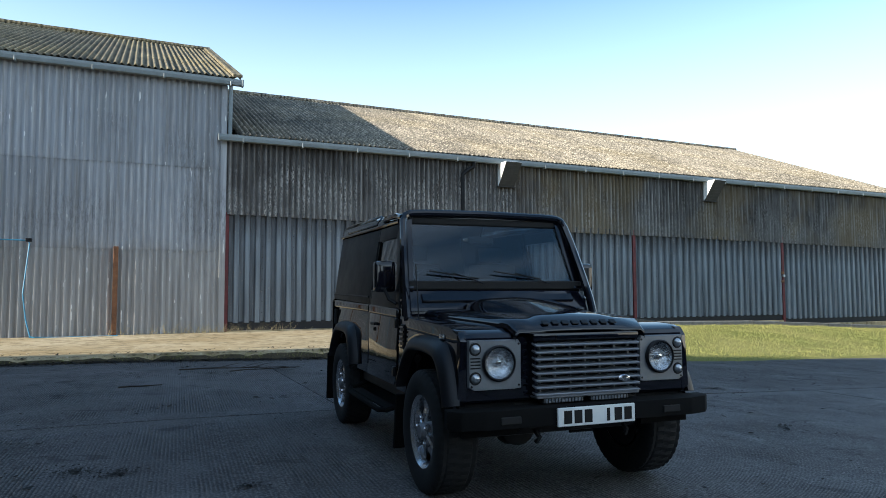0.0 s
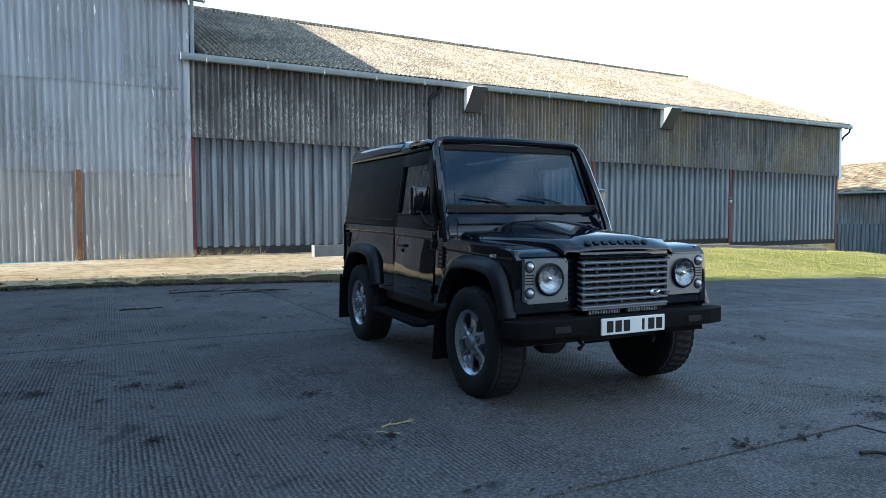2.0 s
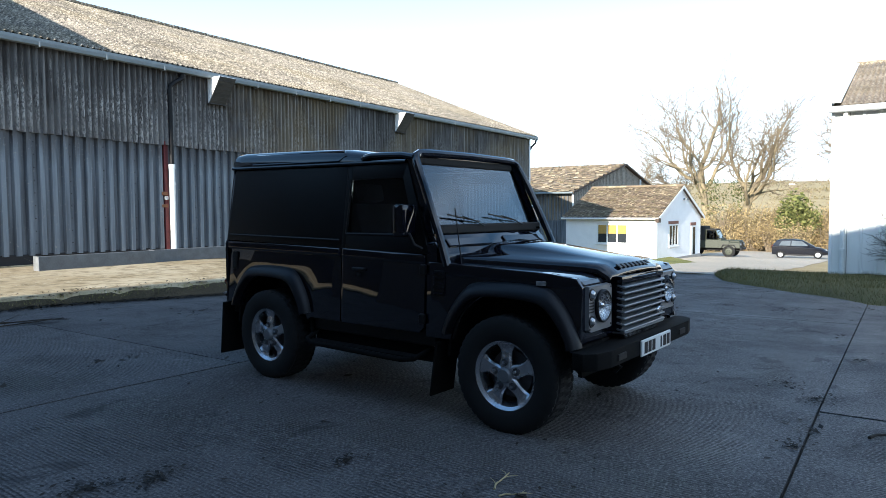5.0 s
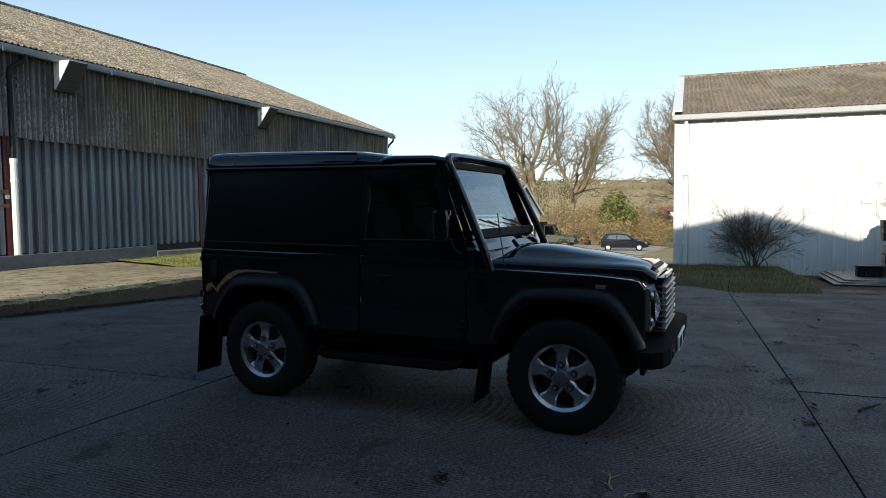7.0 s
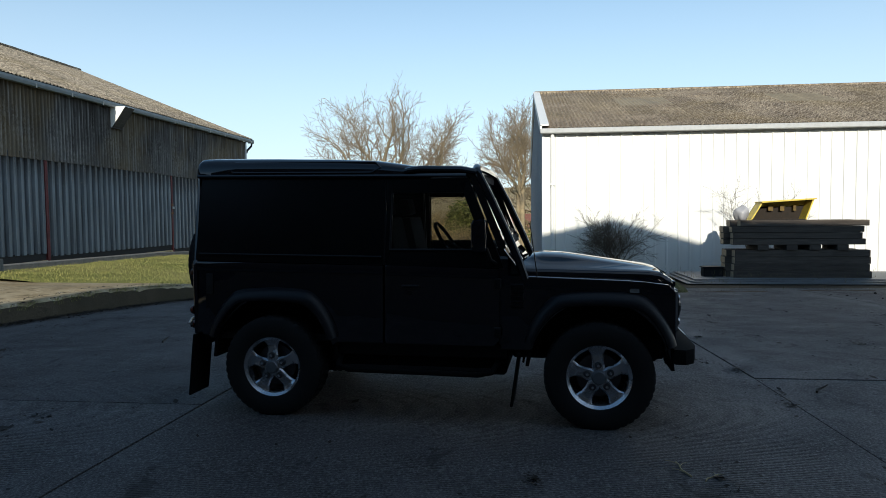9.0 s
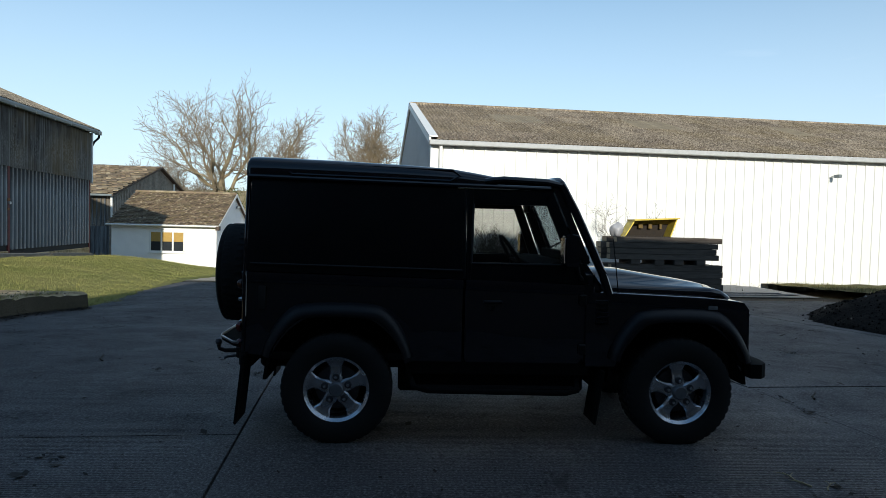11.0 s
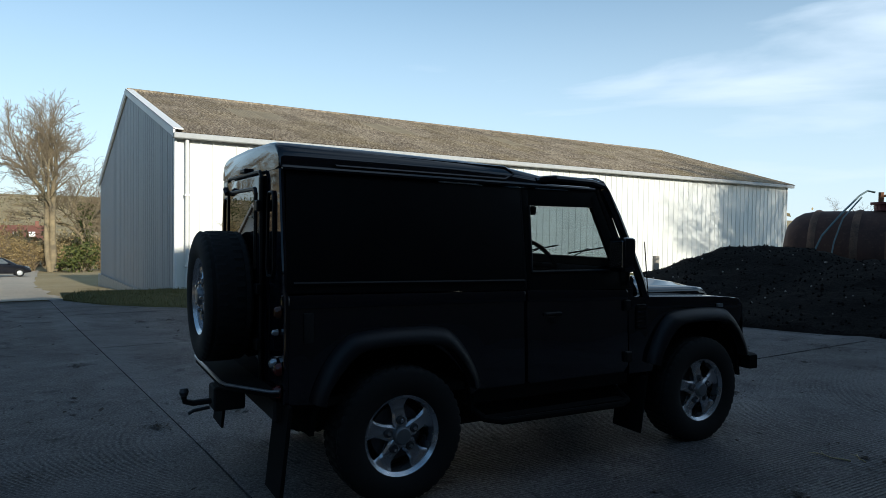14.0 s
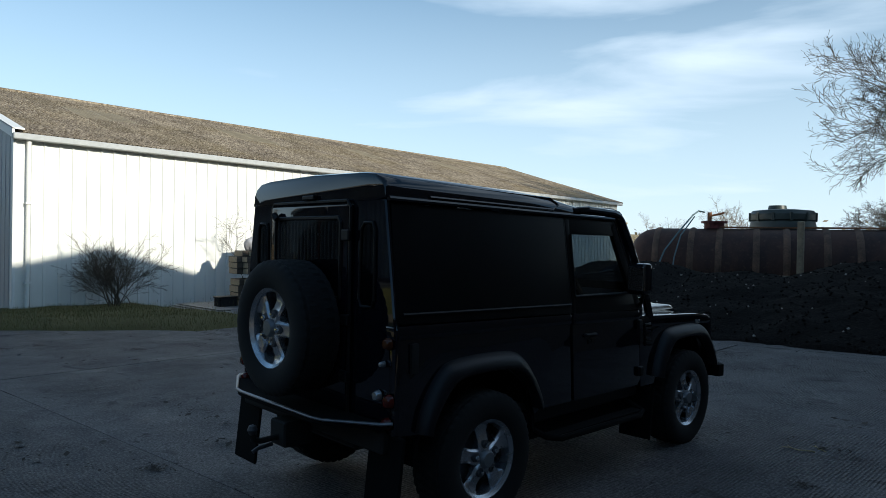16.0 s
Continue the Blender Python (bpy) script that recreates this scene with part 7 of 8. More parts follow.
def grow(rng, p, d, length, r, level, top, out, fine, wide=0.8, centre=None, rise=0.05, limb_len=1.45, thin=1.0, floor=0.008):
    """One crooked limb and, from it, its side limbs."""
    segs = (4, 6, 5, 3, 3, 2, 2)[level]
    pts, radii, dirs = [p], [r], [d]
    end_r = r * (0.75 if level == 0 else 0.35)
    for i in range(segs):
        wob = Vector((rng.gauss(0, 1), rng.gauss(0, 1), rng.gauss(0, 0.8))) * (0.07, 0.22, 0.32, 0.34, 0.34, 0.34)[level]
        away = Vector((0, 0, 0)) if centre is None or level == 0 else (p - centre).normalized() * 0.06
        d = (d + wob + away + Vector((0, 0, rise if level < 4 else 0.0))).normalized()
        p = p + d * (length / segs)
        pts.append(p)
        dirs.append(d)
        radii.append(max(floor, lerp(r, end_r, (i + 1) / segs)))
    verts, faces = out if level < 3 else fine
    limb(verts, faces, pts, radii, (9, 7, 5, 4, 3, 3, 3)[level])
    if level >= top:
        return
    kids = (5, 6, 6, 5, 4, 3)[level]
    turn = rng.uniform(0, 6.28)
    for q in range(kids):
        t = min(1.0, (0.72 if level == 0 else 0.22) + (0.28 if level == 0 else 0.78) * (q + rng.random() * 0.9) / kids)
        i = min(segs - 1, int(t * segs))
        a = pts[i].lerp(pts[i + 1], min(1, t * segs - i))
        turn += 2.4 + rng.uniform(-0.5, 0.5)
        u = dirs[i + 1].orthogonal().normalized()
        side = Matrix.Rotation(turn, 3, dirs[i + 1]) @ u
        k = wide * rng.uniform(0.6, 1.25) * (1.0 if level < 1 else 1.35)
        nd = (dirs[i + 1] + side * k).normalized()
        rr = lerp(radii[i], radii[i + 1], min(1, t * segs - i)) * rng.uniform(0.45, 0.66) * (thin if level >= 1 else 1.0)
        ln = length * (limb_len if level == 0 else (1.0 - 0.35 * t) * 0.66) * rng.uniform(0.75, 1.15)
        grow(rng, a, nd, ln, max(floor, rr), level + 1, top, out, fine, wide, centre, rise, limb_len, thin, floor)
    grow(rng, pts[-1], dirs[-1], length * (limb_len * 0.95 if level == 0 else 0.5), end_r * 0.9, level + 1, top, out, fine, wide, centre, rise, limb_len, thin, floor)


def pydata(name, verts, faces, material, parent, smooth=False, label=""):
    me = bpy.data.meshes.new(name)
    me.from_pydata([tuple(v) for v in verts], [], faces)
    me.materials.append(material)
    if smooth:
        me.shade_smooth()
    ob = new(name, me)
    ob.parent = parent
    if label:
        ob["label"] = label
    return ob


def tree(x, y, height, seed, label, top=5, wide=0.8, stems=1, ivy=0, lean=(0, 0), thick=0.02, clear=0.25, rise=0.05, limb_len=1.45, thin=1.0, floor=0.008, twig=M_twig):
    z = field_height(x, y) if x > 40 or y < -35 else land(x, y) - 0.05
    t = thing("tree", label, "tree", m=pose(x, y, z))
    rng = random.Random(seed)
    out, fine = ([], []), ([], [])
    for s in range(stems):
        d = Vector((rng.gauss(0, 0.05) + lean[0] + 0.06 * (s - (stems - 1) / 2), rng.gauss(0, 0.05) + lean[1] + 0.22 * (s - (stems - 1) / 2), 1)).normalized()
        grow(rng, Vector((0, 0.25 * s, -0.2)), d, height * clear, height * thick * (1.0 if s == 0 else 0.8), 0, top, out, fine, wide, Vector((0, 0, height * max(0.35, clear))), rise, limb_len, thin, floor)
    pydata("trunk", out[0], out[1], M_bark, t, True)
    pydata("crown", fine[0], fine[1], twig, t, label="bare winter twigs")
    if ivy:
        leaves(t, "ivy", M_ivy, 900, rng, lambda: Vector((rng.gauss(0, height * 0.03), rng.gauss(0, height * 0.03), rng.uniform(0.2, height * ivy))), 0.16)
    return t


def leaves(parent, name, material, n, rng, where, size, label=""):
    verts, faces = [], []
    for _ in range(n):
        p = where()
        a = Vector((rng.gauss(0, 1), rng.gauss(0, 1), rng.gauss(0, 1))).normalized()
        b = a.orthogonal().normalized()
        b = (Matrix.Rotation(rng.uniform(0, 6.28), 3, a) @ b)
        s = size * rng.uniform(0.5, 1.3)
        k = len(verts)
        verts += [p - b * s, p + a.cross(b) * s * 0.5, p + b * s, p - a.cross(b) * s * 0.5]
        faces.append((k, k + 1, k + 2, k + 3))
    return pydata(name, verts, faces, material, parent, label=label)


def bush(x, y, rx, ry, h, seed, n, material, label, name="bush", size=0.18, z=None, twigs=14):
    zz = (field_height(x, y) if x > 40 else land(x, y)) if z is None else z
    b = thing(name, label, name, m=pose(x, y, zz))
    rng = random.Random(seed)
    lumps = [(Vector((rng.uniform(-0.7, 0.7) * rx, rng.uniform(-0.7, 0.7) * ry, rng.uniform(0.25, 0.75) * h)), rng.uniform(0.25, 0.5)) for _ in range(14)]

    def where():
        c, r = rng.choice(lumps)
        v = Vector((rng.gauss(0, 1), rng.gauss(0, 1), rng.gauss(0, 1))).normalized() * (rng.random() ** 0.4)
        p = c + Vector((v.x * rx * r, v.y * ry * r, v.z * h * r * 0.8))
        p.z = max(0.02, p.z)
        return p
    verts, faces = [], []
    for _ in range(twigs):
        c, r = rng.choice(lumps)
        e = where()
        limb(verts, faces, [Vector((e.x * 0.3, e.y * 0.3, 0)), (c + e) / 2, e * 1.05], [0.05, 0.035, 0.012], 3)
    pydata("branchwork", verts, faces, M_twig, b)
    leaves(b, "foliage", material, n, rng, where, size)
    return b


tree(93, 22.6, 30.5, 8, "tall bare oak tree behind the white office", 4, wide=0.7, thick=0.019, clear=0.28, rise=0.12, limb_len=1.2, thin=1.15, floor=0.024, ivy=0.3)
tree(97, 20.0, 30, 33, "tall bare oak tree with a leaning forked trunk", 4, wide=0.8, thick=0.021, clear=0.26, rise=0.11, limb_len=1.2, lean=(0, -0.15), thin=1.15, floor=0.024, ivy=0.3)
tree(74, 3.5, 23, 9, "bare spreading tree beside the lane", 4, thin=1.12, floor=0.017, wide=0.5, stems=2, thick=0.015, clear=0.33, rise=0.07, limb_len=0.8)
tree(79, 0.2, 16.0, 31, "bare tree with ivy on its trunk", 4, thin=1.12, floor=0.016, wide=0.55, thick=0.02, ivy=0.45, clear=0.24, rise=0.08)
tree(86, -2.6, 15, 14, "bare tree beyond the white shed's gable", 4, thin=1.12, floor=0.016, wide=0.7, clear=0.24)
tree(95, 33.5, 20, 12, "bare tree beyond the far barn", 4, thin=1.15, floor=0.024, wide=0.8, clear=0.22)
tree(101, 29.5, 19, 44, "bare yellowish tree beyond the far barn", 4, thin=1.15, floor=0.024, wide=0.8, clear=0.22)
tree(0.6, -28.5, 18.5, 17, "bare many-stemmed tree beside the rusty tank", 5, wide=0.5, stems=3, thick=0.011, clear=0.21, rise=0.06, thin=0.95, floor=0.008, twig=M_twig_dark)
tree(3.4, -27.0, 9.5, 71, "bare thorn tree beside the rusty tank", 5, wide=0.75, stems=3, thick=0.011, clear=0.13, rise=0.05, limb_len=2.0, thin=0.85, floor=0.006, twig=M_twig_dark)
tree(24, -62, 10, 61, "bare tree beyond the rusty tank", 4, wide=0.8, clear=0.22)
tree(17, -46, 8, 62, "small bare tree beyond the rusty tank", 4, wide=0.8, clear=0.2)
tree(38, -75, 10, 63, "bare tree on the far field edge", 4, wide=0.8, clear=0.22)

bush(78, 10.9, 2.8, 2.7, 6.6, 4, 3200, M_olive, "olive green bush beside the lane", size=0.22)
bush(70, 1.6, 1.6, 2.0, 3.2, 41, 900, M_ivy, "dark evergreen bush beneath bare trees", size=0.2)
hr_rng = random.Random(77)
for i in range(13):
    y = -4.0 + i * 2.4
    bush(76.5 + hr_rng.uniform(-1.5, 2.5) + max(0, y - 12) * 0.4, y, 2.4, 2.0, hr_rng.uniform(2.0, 3.8), 100 + i, 2200, M_hedge if i % 3 else M_bramble, "tangled brown winter hedge scrub", "hedge", 0.10, twigs=70)
for i in range(7):
    bush(85 + hr_rng.uniform(-2, 2), 7.5 + i * 1.9, 2.6, 2.2, hr_rng.uniform(4.6, 6.6), 150 + i, 2000, M_bramble, "tall pale winter scrub beside the lane", "hedge", 0.13, twigs=110)
for i in range(6):
    bush(90 + hr_rng.uniform(-3, 3), 14 + i * 4.2, 3.5, 2.8, hr_rng.uniform(3.5, 6), 130 + i, 2200, M_bramble, "tangled pale winter scrub", "hedge", 0.14, twigs=90)

for i in range(16):
    bush(hr_rng.uniform(92, 135), hr_rng.uniform(-14, 34), 4.0, 4.5, hr_rng.uniform(2.2, 4.5), 160 + i, 900, M_bramble if i % 2 else M_hedge, "pale winter scrub on the far bank", "hedge", 0.28, twigs=40)

# far hedgerows and copses on the hillside
hv, hf = [], []
far_rng = random.Random(5)
for line in range(9):
    x0, y0 = 130 + line * 32, far_rng.uniform(-120, -40)
    slope = far_rng.uniform(-0.25, 0.25)
    for i in range(120):
        y = y0 + i * 2.6
        x = x0 + slope * (y - y0) + far_rng.uniform(-2, 2)
        if far_rng.random() < 0.18:
            continue
        h = far_rng.uniform(1.2, 2.6) if far_rng.random() < 0.8 else far_rng.uniform(4, 8)
        z = field_height(x, y)
        for _ in range(40):
            p = Vector((x + far_rng.gauss(0, h * 0.35), y + far_rng.gauss(0, h * 0.5), z + abs(far_rng.gauss(0, h * 0.45))))
            s = far_rng.uniform(0.15, 0.42)
            a = Vector((far_rng.gauss(0, 1), far_rng.gauss(0, 1), far_rng.gauss(0, 1))).normalized()
            b = a.orthogonal().normalized()
            k = len(hv)
            hv += [p - b * s, p + a.cross(b) * s * 0.6, p + b * s, p - a.cross(b) * s * 0.6]
            hf.append((k, k + 1, k + 2, k + 3))
hedges = pydata("far_hedges", hv, hf, blade_mat("far_hedge_leaf", (0.13, 0.11, 0.055), (0.30, 0.24, 0.13)), None)
tagged(hedges, "distant hedgerows and copses on the hillside", "hedge", kind="stuff")
hv, hf = [], []
for i in range(150):
    x, y = far_rng.uniform(-10, 90), -70 - far_rng.random() * 12
    h = far_rng.uniform(1.5, 4.5)
    for _ in range(40):
        p = Vector((x + far_rng.gauss(0, h * 0.6), y + far_rng.gauss(0, h * 0.4), field_height(x, y) + abs(far_rng.gauss(0, h * 0.45))))
        s = far_rng.uniform(0.15, 0.4)
        a = Vector((far_rng.gauss(0, 1), far_rng.gauss(0, 1), far_rng.gauss(0, 1))).normalized()
        b = a.orthogonal().normalized()
        k = len(hv)
        hv += [p - b * s, p + a.cross(b) * s * 0.6, p + b * s, p - a.cross(b) * s * 0.6]
        hf.append((k, k + 1, k + 2, k + 3))
hedges = pydata("field_hedge", hv, hf, M_bramble, None)
tagged(hedges, "pale winter hedge along the field behind the tank", "hedge", kind="stuff")

cottage = thing("cottage", "distant red-roofed cottage with two white windows", "house", m=pose(128, 4.6, field_height(128, 4.6) + 0.6, 0, 0, 4) @ Matrix.Scale(0.75, 4))
part("wall", box(0, -4.2, -0.5, 6, 4.2, 2.6), plain("brown_brick", (0.22, 0.12, 0.08), 0.9, vary=0.3), cottage)
part("roof", prism([(-0.4, 2.5), (6.4, 2.5), (3, 5.2)], 9.0, Matrix.Translation((0, -4.5, 0))), plain("red_tile", (0.17, 0.07, 0.05), 0.9, vary=0.3), cottage)
part("chimney", box(2.7, -3.2, 4.4, 3.4, -2.5, 6.2), M_lintel, cottage)
for y in (-1.6, 1.4):
    part("window", box(-0.06, y - 0.6, 2.7, 1.6, y + 0.6, 3.8), M_white_frame, cottage)
for i, (x, y) in enumerate(((330, 40), (345, 22), (360, 60), (338, -6))):
    hs = thing("far_house", "tiny pale house on the distant hilltop", "house", "hilltop houses", "", pose(x, y, field_height(x, y) - 0.2) @ Matrix.Scale(0.32, 4))
    part("wall", box(0, 0, -1, 5, 7, 2.2), M_render, hs)
    part("roof", prism([(-0.3, 2.2), (5.3, 2.2), (2.5, 4.2)], 7.4, Matrix.Translation((0, -0.3, 0))), M_roof_shed, hs)


# ---- parked vehicles by the lane ----
def small_wheel(parent, x, y, z, r, out, rim_mat):
    m = Matrix.Translation((x, y, z)) @ (Matrix() if out < 0 else Matrix.Rotation(math.pi, 4, "Z"))
    w = part("wheel", lathe([(0.0, -0.08), (r * 0.2, -0.085), (r * 0.25, -0.06), (r * 0.5, -0.05), (r * 0.6, -0.09), (r * 0.63, -0.09)], 24, "y", m), rim_mat, parent, smooth=40)
    part("tyre", lathe([(r * 0.6, 0.09), (r * 0.62, 0.1), (r * 0.85, 0.115), (r * 0.98, 0.09), (r, 0.0), (r * 0.98, -0.09), (r * 0.85, -0.115), (r * 0.62, -0.1), (r * 0.6, -0.09)], 28, "y", m), M_tyre, w, smooth=40)


def loft_body(secs, material, parent, name, smooth=40):
    bm = bmesh.new()
    add_ring_loft(bm, secs)
    bmesh.ops.recalc_face_normals(bm, faces=bm.faces[:])
    return part(name, bm, material, parent, smooth=smooth)


M_hatch = paint_mat("dark_blue_paint", (0.008, 0.009, 0.014), 0.15)
M_green = plain("drab_green_paint", (0.045, 0.05, 0.032), 0.55, vary=0.2, space="object")
M_canvas = plain("dark_canvas", (0.022, 0.022, 0.02), 0.9, vary=0.3, bump=0.2)
M_wheel_silver = plain("steel_wheel_trim", (0.55, 0.56, 0.57), 0.35, metal=0.6, vary=0.1)


M_car_glass = plain("grey_car_window", (0.10, 0.115, 0.125), 0.08, vary=0.3, scale=1.5)


def hatchback(m):
    """Front towards +x."""
    c = thing("hatchback_car", "dark blue small hatchback parked beside the lane", "car", m=m)
    prof = [(-1.85, 0.30, 0.62, 0.80), (-1.93, 0.50, 0.80, 0.82), (-1.88, 0.30, 0.98, 0.83), (-1.2, 0.24, 0.98, 0.84), (0.0, 0.22, 0.93, 0.85), (0.9, 0.24, 0.90, 0.84), (1.5, 0.26, 0.80, 0.80), (1.85, 0.30, 0.66, 0.72), (1.98, 0.36, 0.52, 0.6)]
    secs = []
    for x, z0, z1, w in prof[2:]:
        secs.append([(x, -w * 0.92, z0), (x, -w, (z0 + z1) / 2), (x, -w * 0.97, z1 - 0.06), (x, -w * 0.85, z1), (x, w * 0.85, z1), (x, w * 0.97, z1 - 0.06), (x, w, (z0 + z1) / 2), (x, w * 0.92, z0)])
    loft_body(secs, M_hatch, c, "body")
    cab = []
    for x, z, w, zb in ((-1.86, 0.96, 0.72, 0.9), (-1.55, 1.36, 0.62, 0.9), (-1.2, 1.45, 0.60, 0.9), (-0.4, 1.47, 0.60, 0.9), (0.2, 1.40, 0.60, 0.9), (1.05, 0.92, 0.72, 0.86)):
        cab.append([(x, -0.76, zb), (x, -w - 0.02, z - 0.06), (x, -w + 0.08, z), (x, w - 0.08, z), (x, w + 0.02, z - 0.06), (x, 0.76, zb)])
    loft_body(cab, M_hatch, c, "cabin")
    for s in (-1, 1):
        yy = lambda z: s * (0.79 - (z - 0.93) * 0.30)
        for a, b, cc, d in (((-1.40, 0.98), (-0.62, 0.98), (-0.60, 1.34), (-1.22, 1.30)), ((-0.54, 0.98), (0.62, 0.98), (0.18, 1.32), (-0.52, 1.36))):
            part("side_window", slant_panel([(x, yy(z), z) for x, z in (a, b, cc, d)], 0.02, 0), M_car_glass, c)
        for x in (-1.28, 1.25):
            small_wheel(c, x, s * 0.74, 0.30, 0.30, s, M_wheel_silver)
        part("headlamp", box(1.72, s * 0.56 - 0.14, 0.58, 1.90, s * 0.56 + 0.14, 0.72, 0.04), M_clear_lens, c)
        part("tail_lamp", box(-1.90, s * 0.72 - 0.06, 0.75, -1.80, s * 0.72 + 0.08, 0.98, 0.02), M_red_lens, c)
        part("door_mirror", box(0.55, s * 0.90 - 0.07, 0.95, 0.68, s * 0.90 + 0.07, 1.06, 0.03), M_hatch, c)
        part("sill_trim", box(-0.95, s * 0.83 - 0.02, 0.24, 0.92, s * 0.83 + 0.02, 0.33, 0.01), M_trim, c)
    part("windscreen", prism([(0.30, 1.345), (0.98, 0.96), (1.0, 0.98), (0.32, 1.365)], 1.16, Matrix.Translation((0, -0.58, 0))), M_car_glass, c)
    part("front_bumper", box(1.88, -0.62, 0.30, 2.02, 0.62, 0.46, 0.05), M_hatch, c)
    return c


def army_truck(m):
    """Front towards +x."""
    c = thing("military_truck", "drab green military off-road truck with a dark canvas back", "truck", m=m)
    part("wing", box(0.0, -0.80, 0.60, 0.72, 0.80, 1.02, 0.03), M_green, c)
    part("bonnet", box(-0.55, -0.62, 1.0, 0.66, 0.62, 1.14, 0.05), M_green, c)
    part("lower_body", box(-3.1, -0.80, 0.60, 0.02, 0.80, 1.12, 0.02), M_green, c)
    part("scuttle", box(-0.68, -0.76, 1.0, -0.5, 0.76, 1.28, 0.02), M_green, c)
    part("canvas_back", box(-3.12, -0.80, 1.1, -1.55, 0.80, 2.1, 0.09, seg=2), M_canvas, c)
    part("cab_roof", box(-1.6, -0.70, 1.80, -0.86, 0.70, 1.9, 0.03), M_canvas, c)
    for s in (-1, 1):
        part("cab_pillar", tube([(-0.62, s * 0.72, 1.25), (-0.88, s * 0.68, 1.85)], 0.03, 6), M_green, c)
        part("cab_pillar", tube([(-1.5, s * 0.74, 1.1), (-1.5, s * 0.69, 1.85)], 0.04, 6), M_green, c)
        part("side_window", slant_panel([(-1.46, s * 0.74, 1.2), (-0.72, s * 0.74, 1.2), (-0.92, s * 0.70, 1.78), (-1.46, s * 0.70, 1.78)], 0.01, 0), M_privacy, c)
        part("door", box(-1.48, s * 0.79 - 0.02, 0.62, -0.62, s * 0.79 + 0.03, 1.18, 0.015), M_green, c)
        part("door_mirror", box(-0.62, s * 0.98 - 0.06, 1.28, -0.56, s * 0.98 + 0.06, 1.48, 0.02), M_trim, c)
        for x in (0.0, -2.36):
            small_wheel(c, x, s * 0.70, 0.40, 0.42, s, M_green)
            part("arch", side_prism([(x - 0.5, 0.62), (x - 0.36, 0.86), (x + 0.36, 0.86), (x + 0.5, 0.62), (x + 0.44, 0.62), (x + 0.3, 0.81), (x - 0.3, 0.81), (x - 0.44, 0.62)], 0.86, 0.08, s, 0.01), M_trim, c)
        part("headlamp", lathe([(0.0, 0.05), (0.06, 0.04), (0.09, 0.0)], 16, "x", Matrix.Translation((0.72, s * 0.55, 0.86))), M_clear_lens, c)
    part("windscreen", prism([(-0.635, 1.29), (-0.625, 1.29), (-0.865, 1.80), (-0.875, 1.80)], 1.3, Matrix.Translation((0, -0.65, 0))), M_privacy, c)
    part("bumper", box(0.70, -0.80, 0.50, 0.84, 0.80, 0.64, 0.02), M_trim, c)
    part("grille", box(0.70, -0.36, 0.62, 0.74, 0.36, 0.96, 0.01), M_trim, c)
    part("chassis", box(-3.0, -0.4, 0.42, 0.6, 0.4, 0.62), M_under, c)
    return c


army_truck(pose(53.4, 12.45, land(53.4, 12.3), 0, 0, -90) @ Matrix.Scale(1.13, 4))
hatchback(pose(56.0, 8.0, land(56.0, 8.0), 0, 0, -84))

# ---- timber stack before the shed ----
def timber_mat(name, c1, c2):
    k = Mat(name, 0.85, 0, 0.3)
    g = k.noise(3.0, 6, 0.65, stretch=(6, 0.5, 6))
    k.color(k.mix(1.0, k.mix(k.ramp(g, (0.35, 0.0), (0.65, 1.0)), c1, c2), k.ramp(k.math("ADD", k.math("MULTIPLY", k.random(), 0.4), 0.7), (0.0, 0.0), (1.0, 1.0)), "MULTIPLY"))
    k.bump(g, 0.3, 0.01)
    return k.m


M_baulk = timber_mat("old_timber_baulk", (0.065, 0.053, 0.045), (0.12, 0.10, 0.082))
M_end_grain = plain("sawn_end_grain", (0.36, 0.29, 0.2), 0.85, vary=0.3, scale=12)
st_rng = random.Random(2)
M_sheet_steel = plain("weathered_sheet_steel", (0.15, 0.16, 0.175), 0.55, metal=0.3, vary=0.35, scale=3)
SG, LOW, HIGH, GAP = -0.50, 0.207, 0.181, 0.145
STACK_MID = SG + 4 * LOW
STACK_TOP = STACK_MID + GAP + 4 * HIGH
for layer in range(8):
    step = LOW if layer < 4 else HIGH
    z = SG + layer * LOW if layer < 4 else STACK_MID + GAP + (layer - 4) * HIGH
    for col in range(3):
        y0 = -2.06 + st_rng.uniform(-0.03, 0.03) + (0.0, 0.17, 0.1)[col] - (0.06 if layer < 4 else 0) - (0.2 if layer == 7 else 0)
        L = 3.62 + st_rng.uniform(-0.06, 0.06) + (0.16 if layer < 4 else 0) - (0.12 if layer == 7 else 0)
        x0 = 17.1 + col * 0.32
        b = thing("timber_baulk", "old grey-brown timber baulk in a stack", "timber", "stacked timber", "", pose(x0, y0, z))
        part("beam", box(0, -L, 0.0, 0.30, 0.0, step - 0.008, 0.01), M_baulk, b)
        part("end", box(0.012, 0.0, 0.012, 0.288, 0.004, step - 0.02), M_end_grain, b)
for y in (-2.9, -3.7, -4.35, -5.1):
    tagged(part("stack_bearer", box(17.05, y - 0.15, STACK_MID - 0.008, 18.05, y + 0.15, STACK_MID + GAP), M_baulk), "short timber bearer between two stacks", "timber", "stack bearers")
for i in range(5):
    y1, y0 = -0.55 - 0.16 * ((i * 3) % 5), -8.6 + 0.3 * ((i * 2) % 5)
    ob = part("steel_sheet", box(0, y0, 0.0, 3.0 - 0.1 * i, y1, 0.018, 0.003, pose(16.2 + 0.1 * i, 0, -0.585 + 0.019 * i, 0.1 * (i % 2), 0, 0.35 * (i - 2))), M_sheet_steel)
    tagged(ob, "grey steel sheet lying under the timber stack", "steel sheet", "steel sheets")
